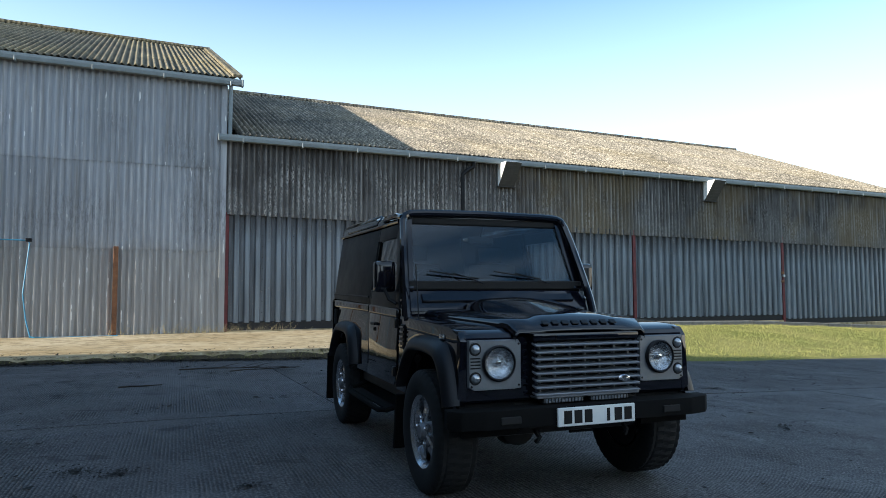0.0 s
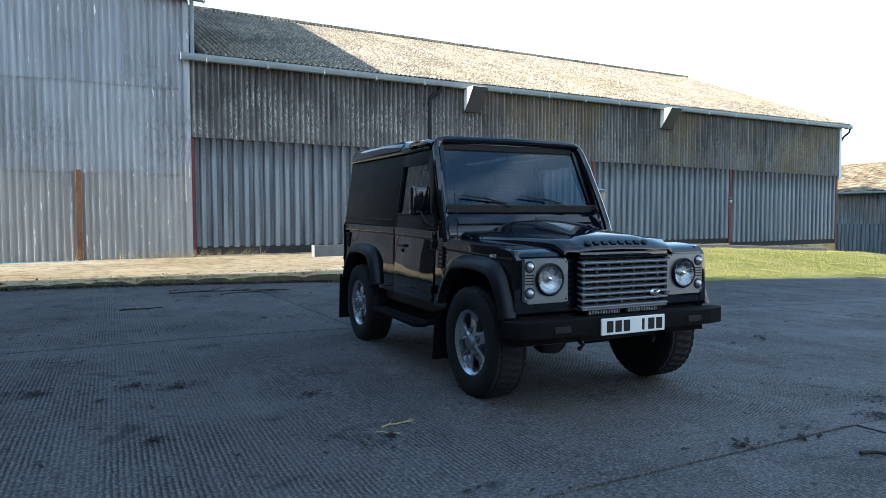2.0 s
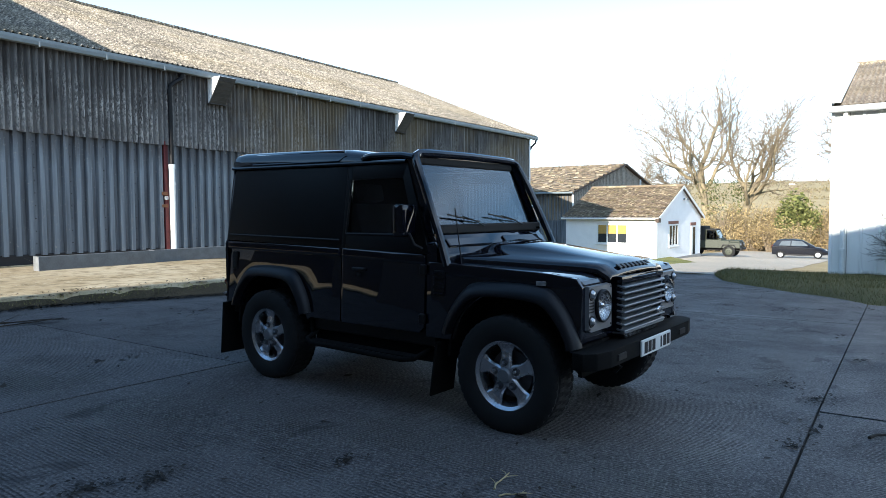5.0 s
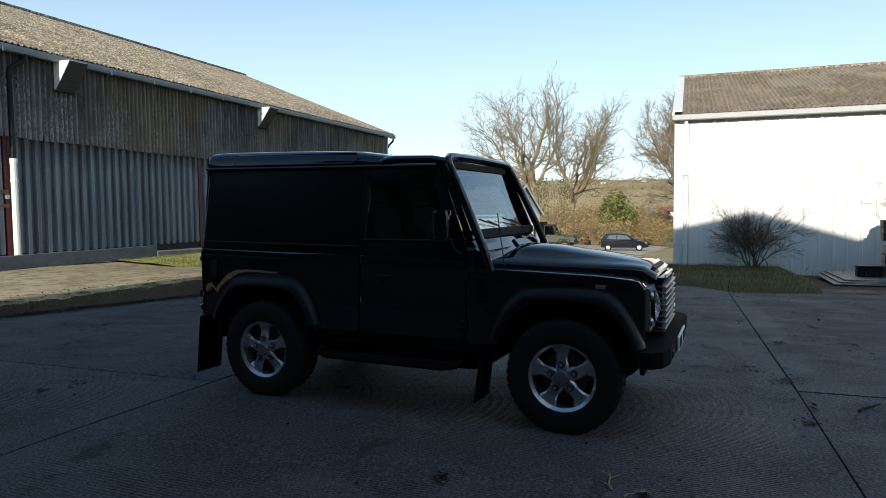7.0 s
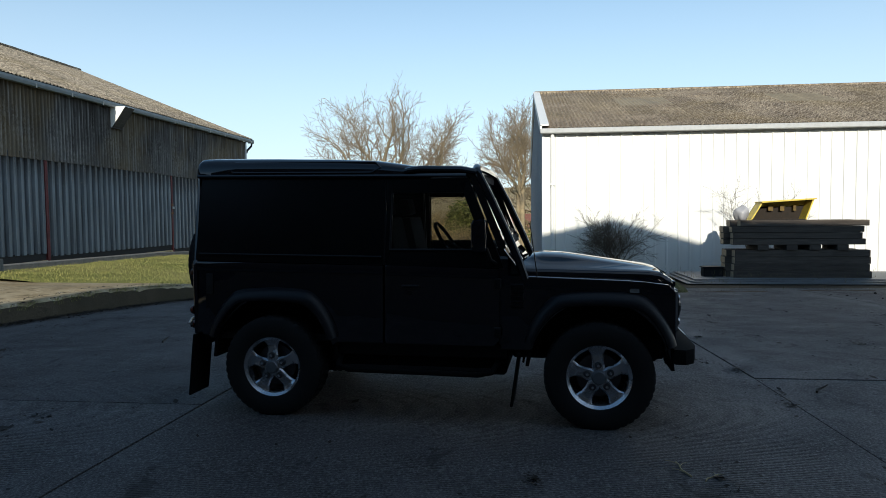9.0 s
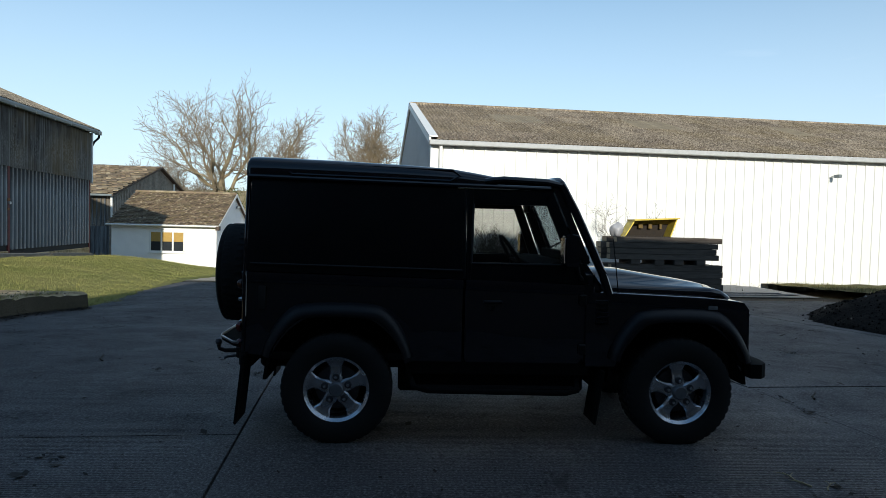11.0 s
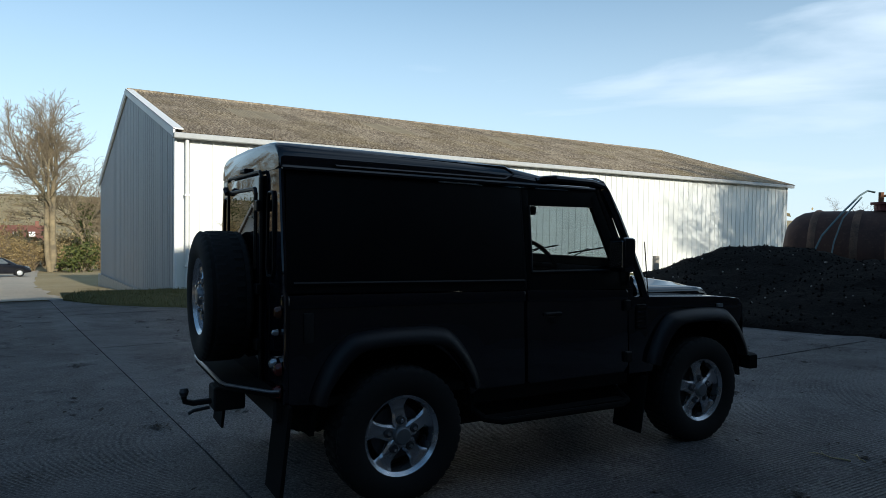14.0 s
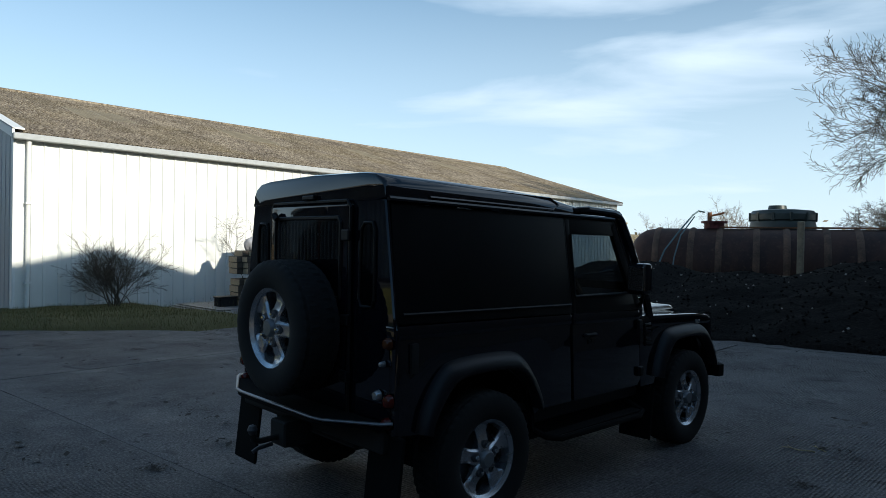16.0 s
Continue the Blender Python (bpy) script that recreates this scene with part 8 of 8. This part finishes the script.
bk = thing("loader_bucket", "yellow steel loader bucket with a rusty inside lying on stacked timber", "bucket", m=pose(17.45, -2.66, STACK_TOP - 0.012))
M_yellow = plain("worn_yellow_paint", (0.62, 0.47, 0.06), 0.5, vary=0.3, scale=5)
M_lug = plain("rusted_yellow_paint", (0.13, 0.085, 0.02), 0.8, vary=0.5, scale=9)
# Rust taken near black, so the bucket's inner shade is in the colour
M_bucket_rust_shade = plain("shade_dark_bucket_rust", (0.018, 0.013, 0.009), 0.9, vary=0.5, scale=6, bump=0.3)
TO_YZ = Matrix(((0, 1, 0, 0), (-1, 0, 0, 0), (0, 0, 1, 0), (0, 0, 0, 1)))
edge = [(0.0, 0.0), (0.32, 0.53), (1.80, 0.62), (1.56, 0.0)]
part("back_plate", prism(edge, 0.03, Matrix.Translation((0.48, 0, 0)) @ TO_YZ), M_bucket_rust_shade, bk, "rusty back plate with inner shade in its colour")
part("back_stripe", prism([(0.26, 0.40), (0.32, 0.525), (1.78, 0.61), (1.71, 0.44), (1.1, 0.40), (0.6, 0.41)], 0.02, Matrix.Translation((0.455, 0, 0)) @ TO_YZ), M_yellow, bk)
part("side_plate", prism([(0.0, 0.0), (0.32, 0.53), (0.36, 0.53), (0.04, 0.0)], 0.5, TO_YZ), M_yellow, bk)
part("side_plate", prism([(1.54, 0.0), (1.76, 0.62), (1.80, 0.62), (1.58, 0.0)], 0.5, TO_YZ), M_yellow, bk)
part("lip", prism([(0.29, 0.515), (1.81, 0.605), (1.83, 0.645), (0.28, 0.555)], 0.62, Matrix.Translation((-0.1, 0, 0)) @ TO_YZ), M_yellow, bk)
part("floor_plate", prism([(0.02, 0.0), (1.57, 0.0), (1.58, 0.03), (0.03, 0.03)], 0.48, TO_YZ), M_bucket_rust_shade, bk)
for a, b in ((0.62, 0.76), (0.96, 1.08), (1.34, 1.42)):
    part("lug", prism([(a, 0.28), (b, 0.28), (b, 0.44), (a, 0.43)], 0.12, Matrix.Translation((0.34, 0, 0)) @ TO_YZ), M_lug, bk)
bag = bmesh.new()
bmesh.ops.create_icosphere(bag, subdivisions=3, radius=0.19)
for v in bag.verts:
    v.co *= 1 + 0.45 * noise.noise(v.co * 7)
    v.co.z = max(-0.2, v.co.z * 1.25)
# Pale plastic greyed down, the bag's shade put into its base colour
tagged(part("plastic_bag", bag, plain("shade_grey_plastic", (0.36, 0.36, 0.38), 0.4, vary=0.1), None, smooth=60), "crumpled pale plastic bag on the timber stack", "bag").location = (17.5, -2.42, STACK_TOP + 0.19)
tub = thing("feed_tub", "dark plastic tub beside the timber stack", "tub", m=pose(17.6, -1.62, SG - 0.01) @ Matrix.Scale(0.72, 4))
part("tub_body", box(-0.25, -0.4, 0, 0.25, 0.4, 0.42, 0.04), M_black_pvc, tub)
part("rim", box(-0.29, -0.44, 0.38, 0.29, 0.44, 0.44, 0.02), M_black_pvc, tub)


M_shrub = plain("dark_shrub_bark", (0.09, 0.075, 0.055), 0.9, vary=0.3)


def shrub(x, y, h, seed, n, label, z, spread=0.34):
    s = thing("shrub", label, "shrub", m=pose(x, y, z))
    rng = random.Random(seed)
    out, fine = ([], []), ([], [])
    for _ in range(n):
        d = Vector((rng.gauss(0, spread), rng.gauss(0, spread), 1)).normalized()
        grow(rng, Vector((rng.gauss(0, 0.1), rng.gauss(0, 0.1), 0)), d, h * rng.uniform(0.45, 0.62), 0.016, 2, 5, fine, fine, 0.15, None, 0.05, 1.0, 0.6, 0.003)
    pydata("branchwork", fine[0], fine[1], M_shrub, s)
    return s


shrub(19.0, 1.05, 2.3, 3, 20, "bare twiggy shrub against the white shed", -0.5, 0.10)
shrub(18.9, -3.2, 3.4, 6, 2, "thin bare sapling behind the timber stack", -0.5)
shrub(18.9, -4.4, 2.9, 16, 2, "thin bare sapling against the white shed", -0.5)
tagged(part("marker_post", tube([(15.6, -13.6, -0.6), (15.6, -13.6, 0.55)], 0.13, 10), plain("concrete_post", (0.34, 0.31, 0.27), 0.9, vary=0.2), None), "short pale round post beside the shed", "post")

# ---- heap of road planings ----
def heap_z(x, y):
    z = 0.0
    for cx, cy, rx, ry, h in ((7.4, -7.3, 4.2, 4.6, 1.62), (4.6, -7.4, 3.6, 4.9, 1.25), (1.6, -8.6, 5.0, 5.9, 1.5), (-3.0, -10.4, 5.0, 5.4, 1.5)):
        d = math.hypot((x - cx) / rx, (y - cy) / ry)
        if d < 1:
            z = max(z, h * (1 - d) ** 0.85 if d > 0.25 else h * (0.75 ** 0.85 + (0.25 - d) * 0.35))
    if z > 0:
        z += 0.10 * noise.noise((x * 1.1, y * 1.1, 0)) + 0.05 * noise.noise((x * 4, y * 4, 2))
    return z


def gravel_mat():
    k = Mat("dark_road_planings", 0.95, 0, 0.08)
    f = k.noise(22, 5, 0.75)
    k.color(k.mix(k.ramp(f, (0.45, 0.0), (0.72, 1.0)), (0.006, 0.0055, 0.005), (0.022, 0.019, 0.017)))
    k.bump(f, 0.9, 0.05)
    return k.m


M_heap = gravel_mat()
bm = bmesh.new()
hxs, hys = steps(-8.2, 12.8, 0.16), steps(-16, -2.2, 0.16)
hg = {}
for i, x in enumerate(hxs):
    for j, y in enumerate(hys):
        h = heap_z(x, y)
        hg[i, j] = bm.verts.new((x, y, land(x, y) + h - (0.08 if h <= 0 else 0.0)))
for i in range(len(hxs) - 1):
    for j in range(len(hys) - 1):
        q = (hg[i, j], hg[i + 1, j], hg[i + 1, j + 1], hg[i, j + 1])
        if any(heap_z(v.co.x, v.co.y) > 0 for v in q):
            bm.faces.new(q)
bmesh.ops.delete(bm, geom=[v for v in bm.verts if not v.link_faces], context="VERTS")
heap = part("planings_heap", bm, M_heap, smooth=60)
tagged(heap, "large dark heap of crushed road planings", "heap", kind="stuff")
cr_rng = random.Random(12)
sv, sf = [], []
pv, pf = [], []
for i in range(9000):
    x, y = cr_rng.uniform(-7, 12.5), cr_rng.uniform(-14, -2.6)
    h = heap_z(x, y)
    if h <= 0.03 and cr_rng.random() > 0.05:
        continue
    pale = cr_rng.random() < 0.04
    vs, fs = (pv, pf) if pale else (sv, sf)
    s = cr_rng.uniform(0.010, 0.034)
    c = Vector((x, y, land(x, y) + max(0, h) + s * 0.2))
    k = len(vs)
    for a in ((1, 0, 0), (-1, 0, 0), (0, 1, 0), (0, -1, 0), (0, 0, 1), (0, 0, -1)):
        vs.append(c + Vector(a) * s * cr_rng.uniform(0.6, 1.3))
    for f in ((0, 2, 4), (2, 1, 4), (1, 3, 4), (3, 0, 4), (2, 0, 5), (1, 2, 5), (3, 1, 5), (0, 3, 5)):
        fs.append(tuple(k + q for q in f))
o1 = pydata("heap_stones", sv, sf, M_heap, heap)
o2 = pydata("pale_stones", pv, pf, plain("pale_rubble", (0.36, 0.33, 0.29), 0.9, vary=0.2), heap)
o1["kind"] = o2["kind"] = "stuff"

# ---- rusty tank and what stands round it ----
def tank_rust():
    k = Mat("rust_red_tank", 0.75, 0.0, 0.4)
    f = k.noise(0.9, 6, 0.65, stretch=(1, 1, 0.4))
    g = k.noise(9, 5, 0.65)
    c = k.mix(k.ramp(f, (0.4, 0.0), (0.62, 1.0)), (0.028, 0.014, 0.012), (0.07, 0.032, 0.022))
    c = k.mix(k.ramp(g, (0.55, 0.0), (0.75, 0.7)), c, (0.11, 0.062, 0.04))
    k.color(c)
    k.bump(g, 0.3, 0.01)
    return k.m


M_tank = tank_rust()
ta, tb_ = Vector((10.15, -13.1, 0.95)), Vector((-4.5, -17.6, 0.95))
tl_ = (tb_ - ta).length
tm = axes(ta, tb_ - ta, (0, 0, 1))
tank = thing("storage_tank", "long rusty cylindrical steel tank lying behind the heap", "tank", m=tm)
R = 1.25
part("shell", lathe([(0.0, 0.0), (0.45, 0.03), (0.85, 0.14), (1.06, 0.32), (1.19, 0.55), (R, 0.9), (R, tl_ - 0.6), (1.1, tl_ - 0.2), (0.0, tl_)], 40, "x"), M_tank, tank, smooth=40)
# Rings take a paler, patchy rust: their lit streaks are painted in
for i in range(14):
    x = 0.95 + i * 0.98 + 0.12 * (i % 2)
    part("ring", lathe([(R, x - 0.10), (R + 0.035, x - 0.05), (R + 0.045, x), (R + 0.035, x + 0.05), (R, x + 0.10)], 40, "x"), plain("lit_rust_band", (0.11, 0.062, 0.04), 0.8, vary=0.8, scale=2.5) if i == 0 else bpy.data.materials["lit_rust_band"], tank, smooth=30)
for x in (2.0, 6.5, 11.0):
    part("saddle", box(x - 0.2, -1.1, -1.4, x + 0.2, 1.1, -0.85), M_rust, tank)
part("walkway", box(2.6, -0.25, R + 0.02, 9.0, 0.25, R + 0.07), M_rust, tank)
mh = part("manhole", tube([(2.7, 0, R), (2.7, 0, R + 0.20)], 0.32, 16), M_red, tank)
part("flange", tube([(2.7, 0, R + 0.18), (2.7, 0, R + 0.25)], 0.42, 16), M_red, mh)
part("valve_stem", tube([(2.55, 0, R + 0.2), (2.55, 0, R + 0.55)], 0.07, 8), M_rust, mh)
part("lever", tube([(2.55, 0, R + 0.42), (2.95, 0.05, R + 0.52), (3.0, 0.05, R + 0.55)], 0.04, 6), M_rust, mh)
M_teal = plain("faded_teal_hose", (0.12, 0.17, 0.18), 0.6, vary=0.25)
hs = thing("delivery_hose", "faded green hose hanging over the rusty tank", "hose", m=tm)
part("hose", tube([(2.4, 0, R + 0.55), (2.2, 0.0, R + 0.6), (2.05, -0.3, R + 0.45), (1.7, -1.0, R - 0.1), (1.3, -1.5, 0.5), (1.1, -1.75, -0.1)], 0.028, 8), M_teal, hs)
part("hose", tube([(2.1, -0.3, R + 0.40), (1.75, -1.1, R - 0.25), (1.6, -1.45, 0.3), (1.55, -1.7, -0.35)], 0.022, 8), M_teal, hs)
pt = thing("water_tank", "dark round plastic water tank behind the rusty tank", "tank", m=pose(6.35, -17.15, land(6.35, -17.15) - 0.2) @ Matrix.Diagonal((0.9, 0.9, 1.0, 1.0)))
M_ptank = plain("dark_green_plastic", (0.03, 0.04, 0.035), 0.45, vary=0.2)
part("tank_body", lathe([(0.0, 0.0), (1.2, 0.0), (1.22, 0.1), (1.2, 2.75), (1.16, 2.9), (1.22, 2.95), (1.22, 3.15), (1.1, 3.28), (0.5, 3.34), (0.0, 3.34)], 36, "z"), M_ptank, pt, smooth=35)
part("lid", lathe([(0.0, 0.2), (0.32, 0.18), (0.36, 0.0)], 18, "z", Matrix.Translation((0.2, 0, 3.3))), M_ptank, pt, smooth=35)
for k in range(12):
    a = 2 * math.pi * k / 12
    part("rib", box(-0.03, -0.05, 2.9, 0.03, 0.05, 3.2, 0.01, Matrix.Rotation(a, 4, "Z") @ Matrix.Translation((1.23, 0, 0))), M_ptank, pt)
wd = plain("grey_oak_post", (0.24, 0.19, 0.13), 0.9, vary=0.35, scale=8, bump=0.3)
tagged(part("timber_post", box(4.60, -13.15, -0.3, 4.77, -12.98, 2.40, 0.02), wd), "stout weathered timber post before the tank", "post")
tagged(part("timber_post", box(-0.7, -14.2, -0.3, -0.4, -13.9, 1.1, 0.02), wd), "stout weathered timber post before the tank", "post")
tagged(part("timber_rail", box(0, -0.12, 0.52, 11.5, 0.12, 0.76, 0.02, axes((9.7, -11.6, 0), (-1, -0.235, 0), (0, 0, 1))), wd), "long weathered timber rail before the rusty tank", "rail")
rw = part("retaining_wall", box(0, 0.0, -0.4, 11.5, 0.18, 0.52, 0.01, axes((9.7, -11.72, 0), (-1, -0.235, 0), (0, 0, 1))), M_baulk)
tagged(rw, "dark timber retaining wall behind the heap", "wall", kind="structure")
tagged(part("fence_post", tube([(13.6, -26.5, -0.7), (13.6, -26.5, 1.0)], 0.07, 8), wd), "thin timber fence post beyond the tank", "post")

# ---- grass blades, stalks, litter ----
def blades(name, label, n, seed, where, material, h0, h1, parent=None, lean=0.35, broad=0.03):
    rng = random.Random(seed)
    verts, faces = [], []
    for _ in range(n):
        p = where(rng)
        if p is None:
            continue
        h = rng.uniform(h0, h1)
        a = rng.uniform(0, 6.283)
        w = Vector((math.cos(a), math.sin(a), 0)) * (0.0025 + h * broad)
        tip = p + Vector((rng.gauss(0, lean) * h, rng.gauss(0, lean) * h, h))
        k = len(verts)
        verts += [p - w, p + w, tip]
        faces.append((k, k + 1, k + 2))
    ob = pydata(name, verts, faces, material, parent)
    return tagged(ob, label, "grass", kind="stuff")


def on_bank(rng):
    x, y = 10.2 + 22 * rng.random() ** 1.3, rng.uniform(10.7, 17.75)
    if y < bank_edge(x) + 0.05:
        return None
    return Vector((x, y, bank(x, y) + 0.03 + 0.04 * noise.noise((x * 1.3, y * 1.3, 0))))


def on_verge(rng):
    x, y = rng.uniform(11.8, 20.0), 6.4 - 18 * rng.random() ** 1.4
    if -9.2 < y < 0.4 + 0.4 * noise.noise((x, y, 3)) and rng.random() > 0.04:
        return None
    return Vector((x, y, verge_z(x, y))) if verge_inside(x, y) else None


blades("bank_grass", "sunlit tufts of green and straw grass", 52000, 1, on_bank, M_blade, 0.02, 0.065)
blades("verge_grass", "shaded tufts of rough grass", 38000, 2, on_verge, M_shade_blade, 0.03, 0.12)
blades("wall_weeds", "dry weed stalks along the barn wall", 320, 3, lambda r: Vector((r.gauss(1.2, 1.2), 17.74 + r.gauss(0, 0.08), 0.2)), M_straw, 0.05, 0.32, lean=0.9, broad=0.008)
blades("bank_straw", "dry straw tufts along the barn sill", 150, 4, lambda r: (lambda x: Vector((x, 17.3 + r.gauss(0, 0.25), bank(x, 17.3) + 0.03)))(lerp(11, 29, r.random())), M_straw, 0.05, 0.2, lean=0.6, broad=0.012)
blades("kerb_moss", "moss and weeds along the kerb", 5000, 5, lambda r: (lambda x: Vector((x, curve_at(kerb_line, x) - 0.02 + abs(r.gauss(0, 0.05)), 0.02 + r.random() * 0.1)))(r.uniform(-6, 10.2)), M_blade, 0.02, 0.06)


def dirt_patch(x, y, r, seed):
    rng = random.Random(seed)
    verts, faces = [], []
    for _ in range(int(420 * r)):
        a, d = rng.uniform(0, 6.28), abs(rng.gauss(0, 0.36)) * r
        px, py = x + math.cos(a) * d * 1.4, y + math.sin(a) * d * 0.8
        s = rng.uniform(0.005, 0.018)
        b = rng.uniform(0, 6.28)
        z = land(px, py) + 0.008 + rng.random() * 0.012
        k = len(verts)
        u, v = Vector((math.cos(b), math.sin(b), rng.uniform(-0.3, 0.3))) * s, Vector((-math.sin(b), math.cos(b), rng.uniform(-0.3, 0.3))) * s * 0.6
        c = Vector((px, py, z))
        verts += [c - u, c - v, c + u, c + v]
        faces.append((k, k + 1, k + 2, k + 3))
    ob = pydata("leaf_litter", verts, faces, M_leaf_litter, None)
    return tagged(ob, "dark rotten leaf litter lying on the concrete", "litter", "leaf litter", "stuff")


for i, (x, y, r) in enumerate(((-0.77, 4.95, 0.32), (-0.52, 4.79, 0.25), (0.23, 4.16, 0.14), (-1.33, 5.01, 0.2), (3.73, 2.43, 0.35), (3.25, 2.16, 0.3), (12.1, 5.1, 0.8), (10.2, 4.2, 0.6), (1.92, 2.16, 0.2), (-0.77, 3.66, 0.18), (4.9, 0.24, 0.6), (12.1, 5.64, 0.8), (3.67, 6.87, 0.25), (3.0, -1.4, 0.5), (0.62, 10.4, 0.5), (3.9, 7.9, 0.12))):
    dirt_patch(x, y, r, 300 + i)
lv_rng = random.Random(9)
verts, faces = [], []
spots = [(lv_rng.uniform(-4, 16), lv_rng.uniform(-4, 12), lv_rng.uniform(0.05, 0.28)) for _ in range(110)]
for i in range(6600):
    if i < 1600 or i % 5 == 0:
        x, y = lv_rng.uniform(-5, 15), lv_rng.uniform(-4, 12)
    else:
        px, py, pr = lv_rng.choice(spots)
        x, y = px + lv_rng.gauss(0, pr * 1.5), py + lv_rng.gauss(0, pr * 0.6)
    s = lv_rng.uniform(0.005, 0.022) if i % 9 else lv_rng.uniform(0.02, 0.048)
    b = lv_rng.uniform(0, 6.28)
    c = Vector((x, y, land(x, y) + 0.012))
    u, v = Vector((math.cos(b), math.sin(b), lv_rng.uniform(-0.3, 0.3))) * s, Vector((-math.sin(b), math.cos(b), lv_rng.uniform(-0.3, 0.3))) * s * 0.55
    k = len(verts)
    verts += [c - u, c - v, c + u, c + v]
    faces.append((k, k + 1, k + 2, k + 3))
tagged(pydata("scattered_leaves", verts, faces, M_leaf_litter, None), "dead leaves and crumbs scattered over the yard", "litter", kind="stuff")


def stick(x, y, length, ang, r, label, forks=0):
    s = thing("fallen_stick", label, "stick", "fallen sticks", "", pose(x, y, land(x, y) + r, 0, 0, ang))
    rng = random.Random(int(x * 100 + y * 10))
    pts = [(length * t, 0.05 * length * math.sin(5 * t), 0.004 * math.sin(9 * t)) for t in (0, 0.25, 0.5, 0.75, 1)]
    wood = M_straw if "yellow" in label else M_dark_stick
    part("stem", tube(pts, r, 6, r * 0.5), wood, s)
    for q in range(forks):
        t = rng.uniform(0.2, 0.9)
        a = rng.choice((-1, 1)) * rng.uniform(0.4, 0.9)
        p = Vector((length * t, 0.05 * length * math.sin(5 * t), 0))
        part("side_twig", tube([p, p + Vector((math.cos(a), math.sin(a), 0.1)) * length * 0.18, p + Vector((math.cos(a * 1.2), math.sin(a * 1.2), 0.05)) * length * 0.35], r * 0.5, 5, r * 0.2), wood, s)


kl_rng = random.Random(19)
verts, faces = [], []
for _ in range(9000):
    x = kl_rng.uniform(-7, 10.2)
    side = kl_rng.gauss(-0.10, 0.16) * (0.6 + 0.9 * abs(noise.noise((x * 0.8, 0, 1))))
    y = curve_at(kerb_line, x) + side
    s_ = kl_rng.uniform(0.008, 0.035)
    b = kl_rng.uniform(0, 6.28)
    base = land(x, y) if side < 0.03 else curve_at([(-30, 0.22), (1, APRON_TOP), (8, 0.16), (10.3, 0.02)], x) - (0.05 if side < 0.12 else 0.0)
    c = Vector((x, y, base + 0.012 + kl_rng.random() * 0.03))
    u, v = Vector((math.cos(b), math.sin(b), kl_rng.uniform(-0.4, 0.4))) * s_, Vector((-math.sin(b), math.cos(b), kl_rng.uniform(-0.4, 0.4))) * s_ * 0.55
    k = len(verts)
    verts += [c - u, c - v, c + u, c + v]
    faces.append((k, k + 1, k + 2, k + 3))
tagged(pydata("kerb_litter", verts, faces, M_leaf_litter, None), "dark leaf litter drifted against the apron's kerb", "litter", kind="stuff")
stick(2.36, 1.80, 0.30, -35, 0.011, "dark broken stick lying on the concrete")
stick(0.36, 3.30, 0.22, 12, 0.006, "dry yellow stalk lying on the concrete", 3)
stick(0.30, 3.24, 0.14, -40, 0.005, "dry yellow stalk lying on the concrete", 2)
stick(0.2, 11.0, 1.6, -8, 0.012, "long fallen twig beside the kerb", 6)
stick(0.9, 10.6, 1.1, 10, 0.010, "fallen forked twig on the concrete", 5)
stick(-0.6, 9.2, 0.5, 5, 0.012, "short fallen stick on the concrete")
stick(4.4, 8.6, 0.4, 20, 0.01, "short fallen stick on the concrete")
for i, (x, y, r) in enumerate(((1.14, 12.62, 0.10), (1.35, 12.6, 0.07), (0.95, 12.58, 0.06), (1.6, 12.55, 0.05))):
    bm = bmesh.new()
    bmesh.ops.create_icosphere(bm, subdivisions=2, radius=r)
    for v in bm.verts:
        v.co *= 1 + 0.35 * noise.noise(v.co * (3 / r) * 0.3 + Vector((i, 0, 0)))
        v.co.z *= 0.6
    tagged(part("rubble_stone", bm, M_apron), "broken lump of pale concrete rubble", "stone", "rubble stones").location = (x, y, (0.10 if i < 4 else land(x, y)) + r * 0.3)
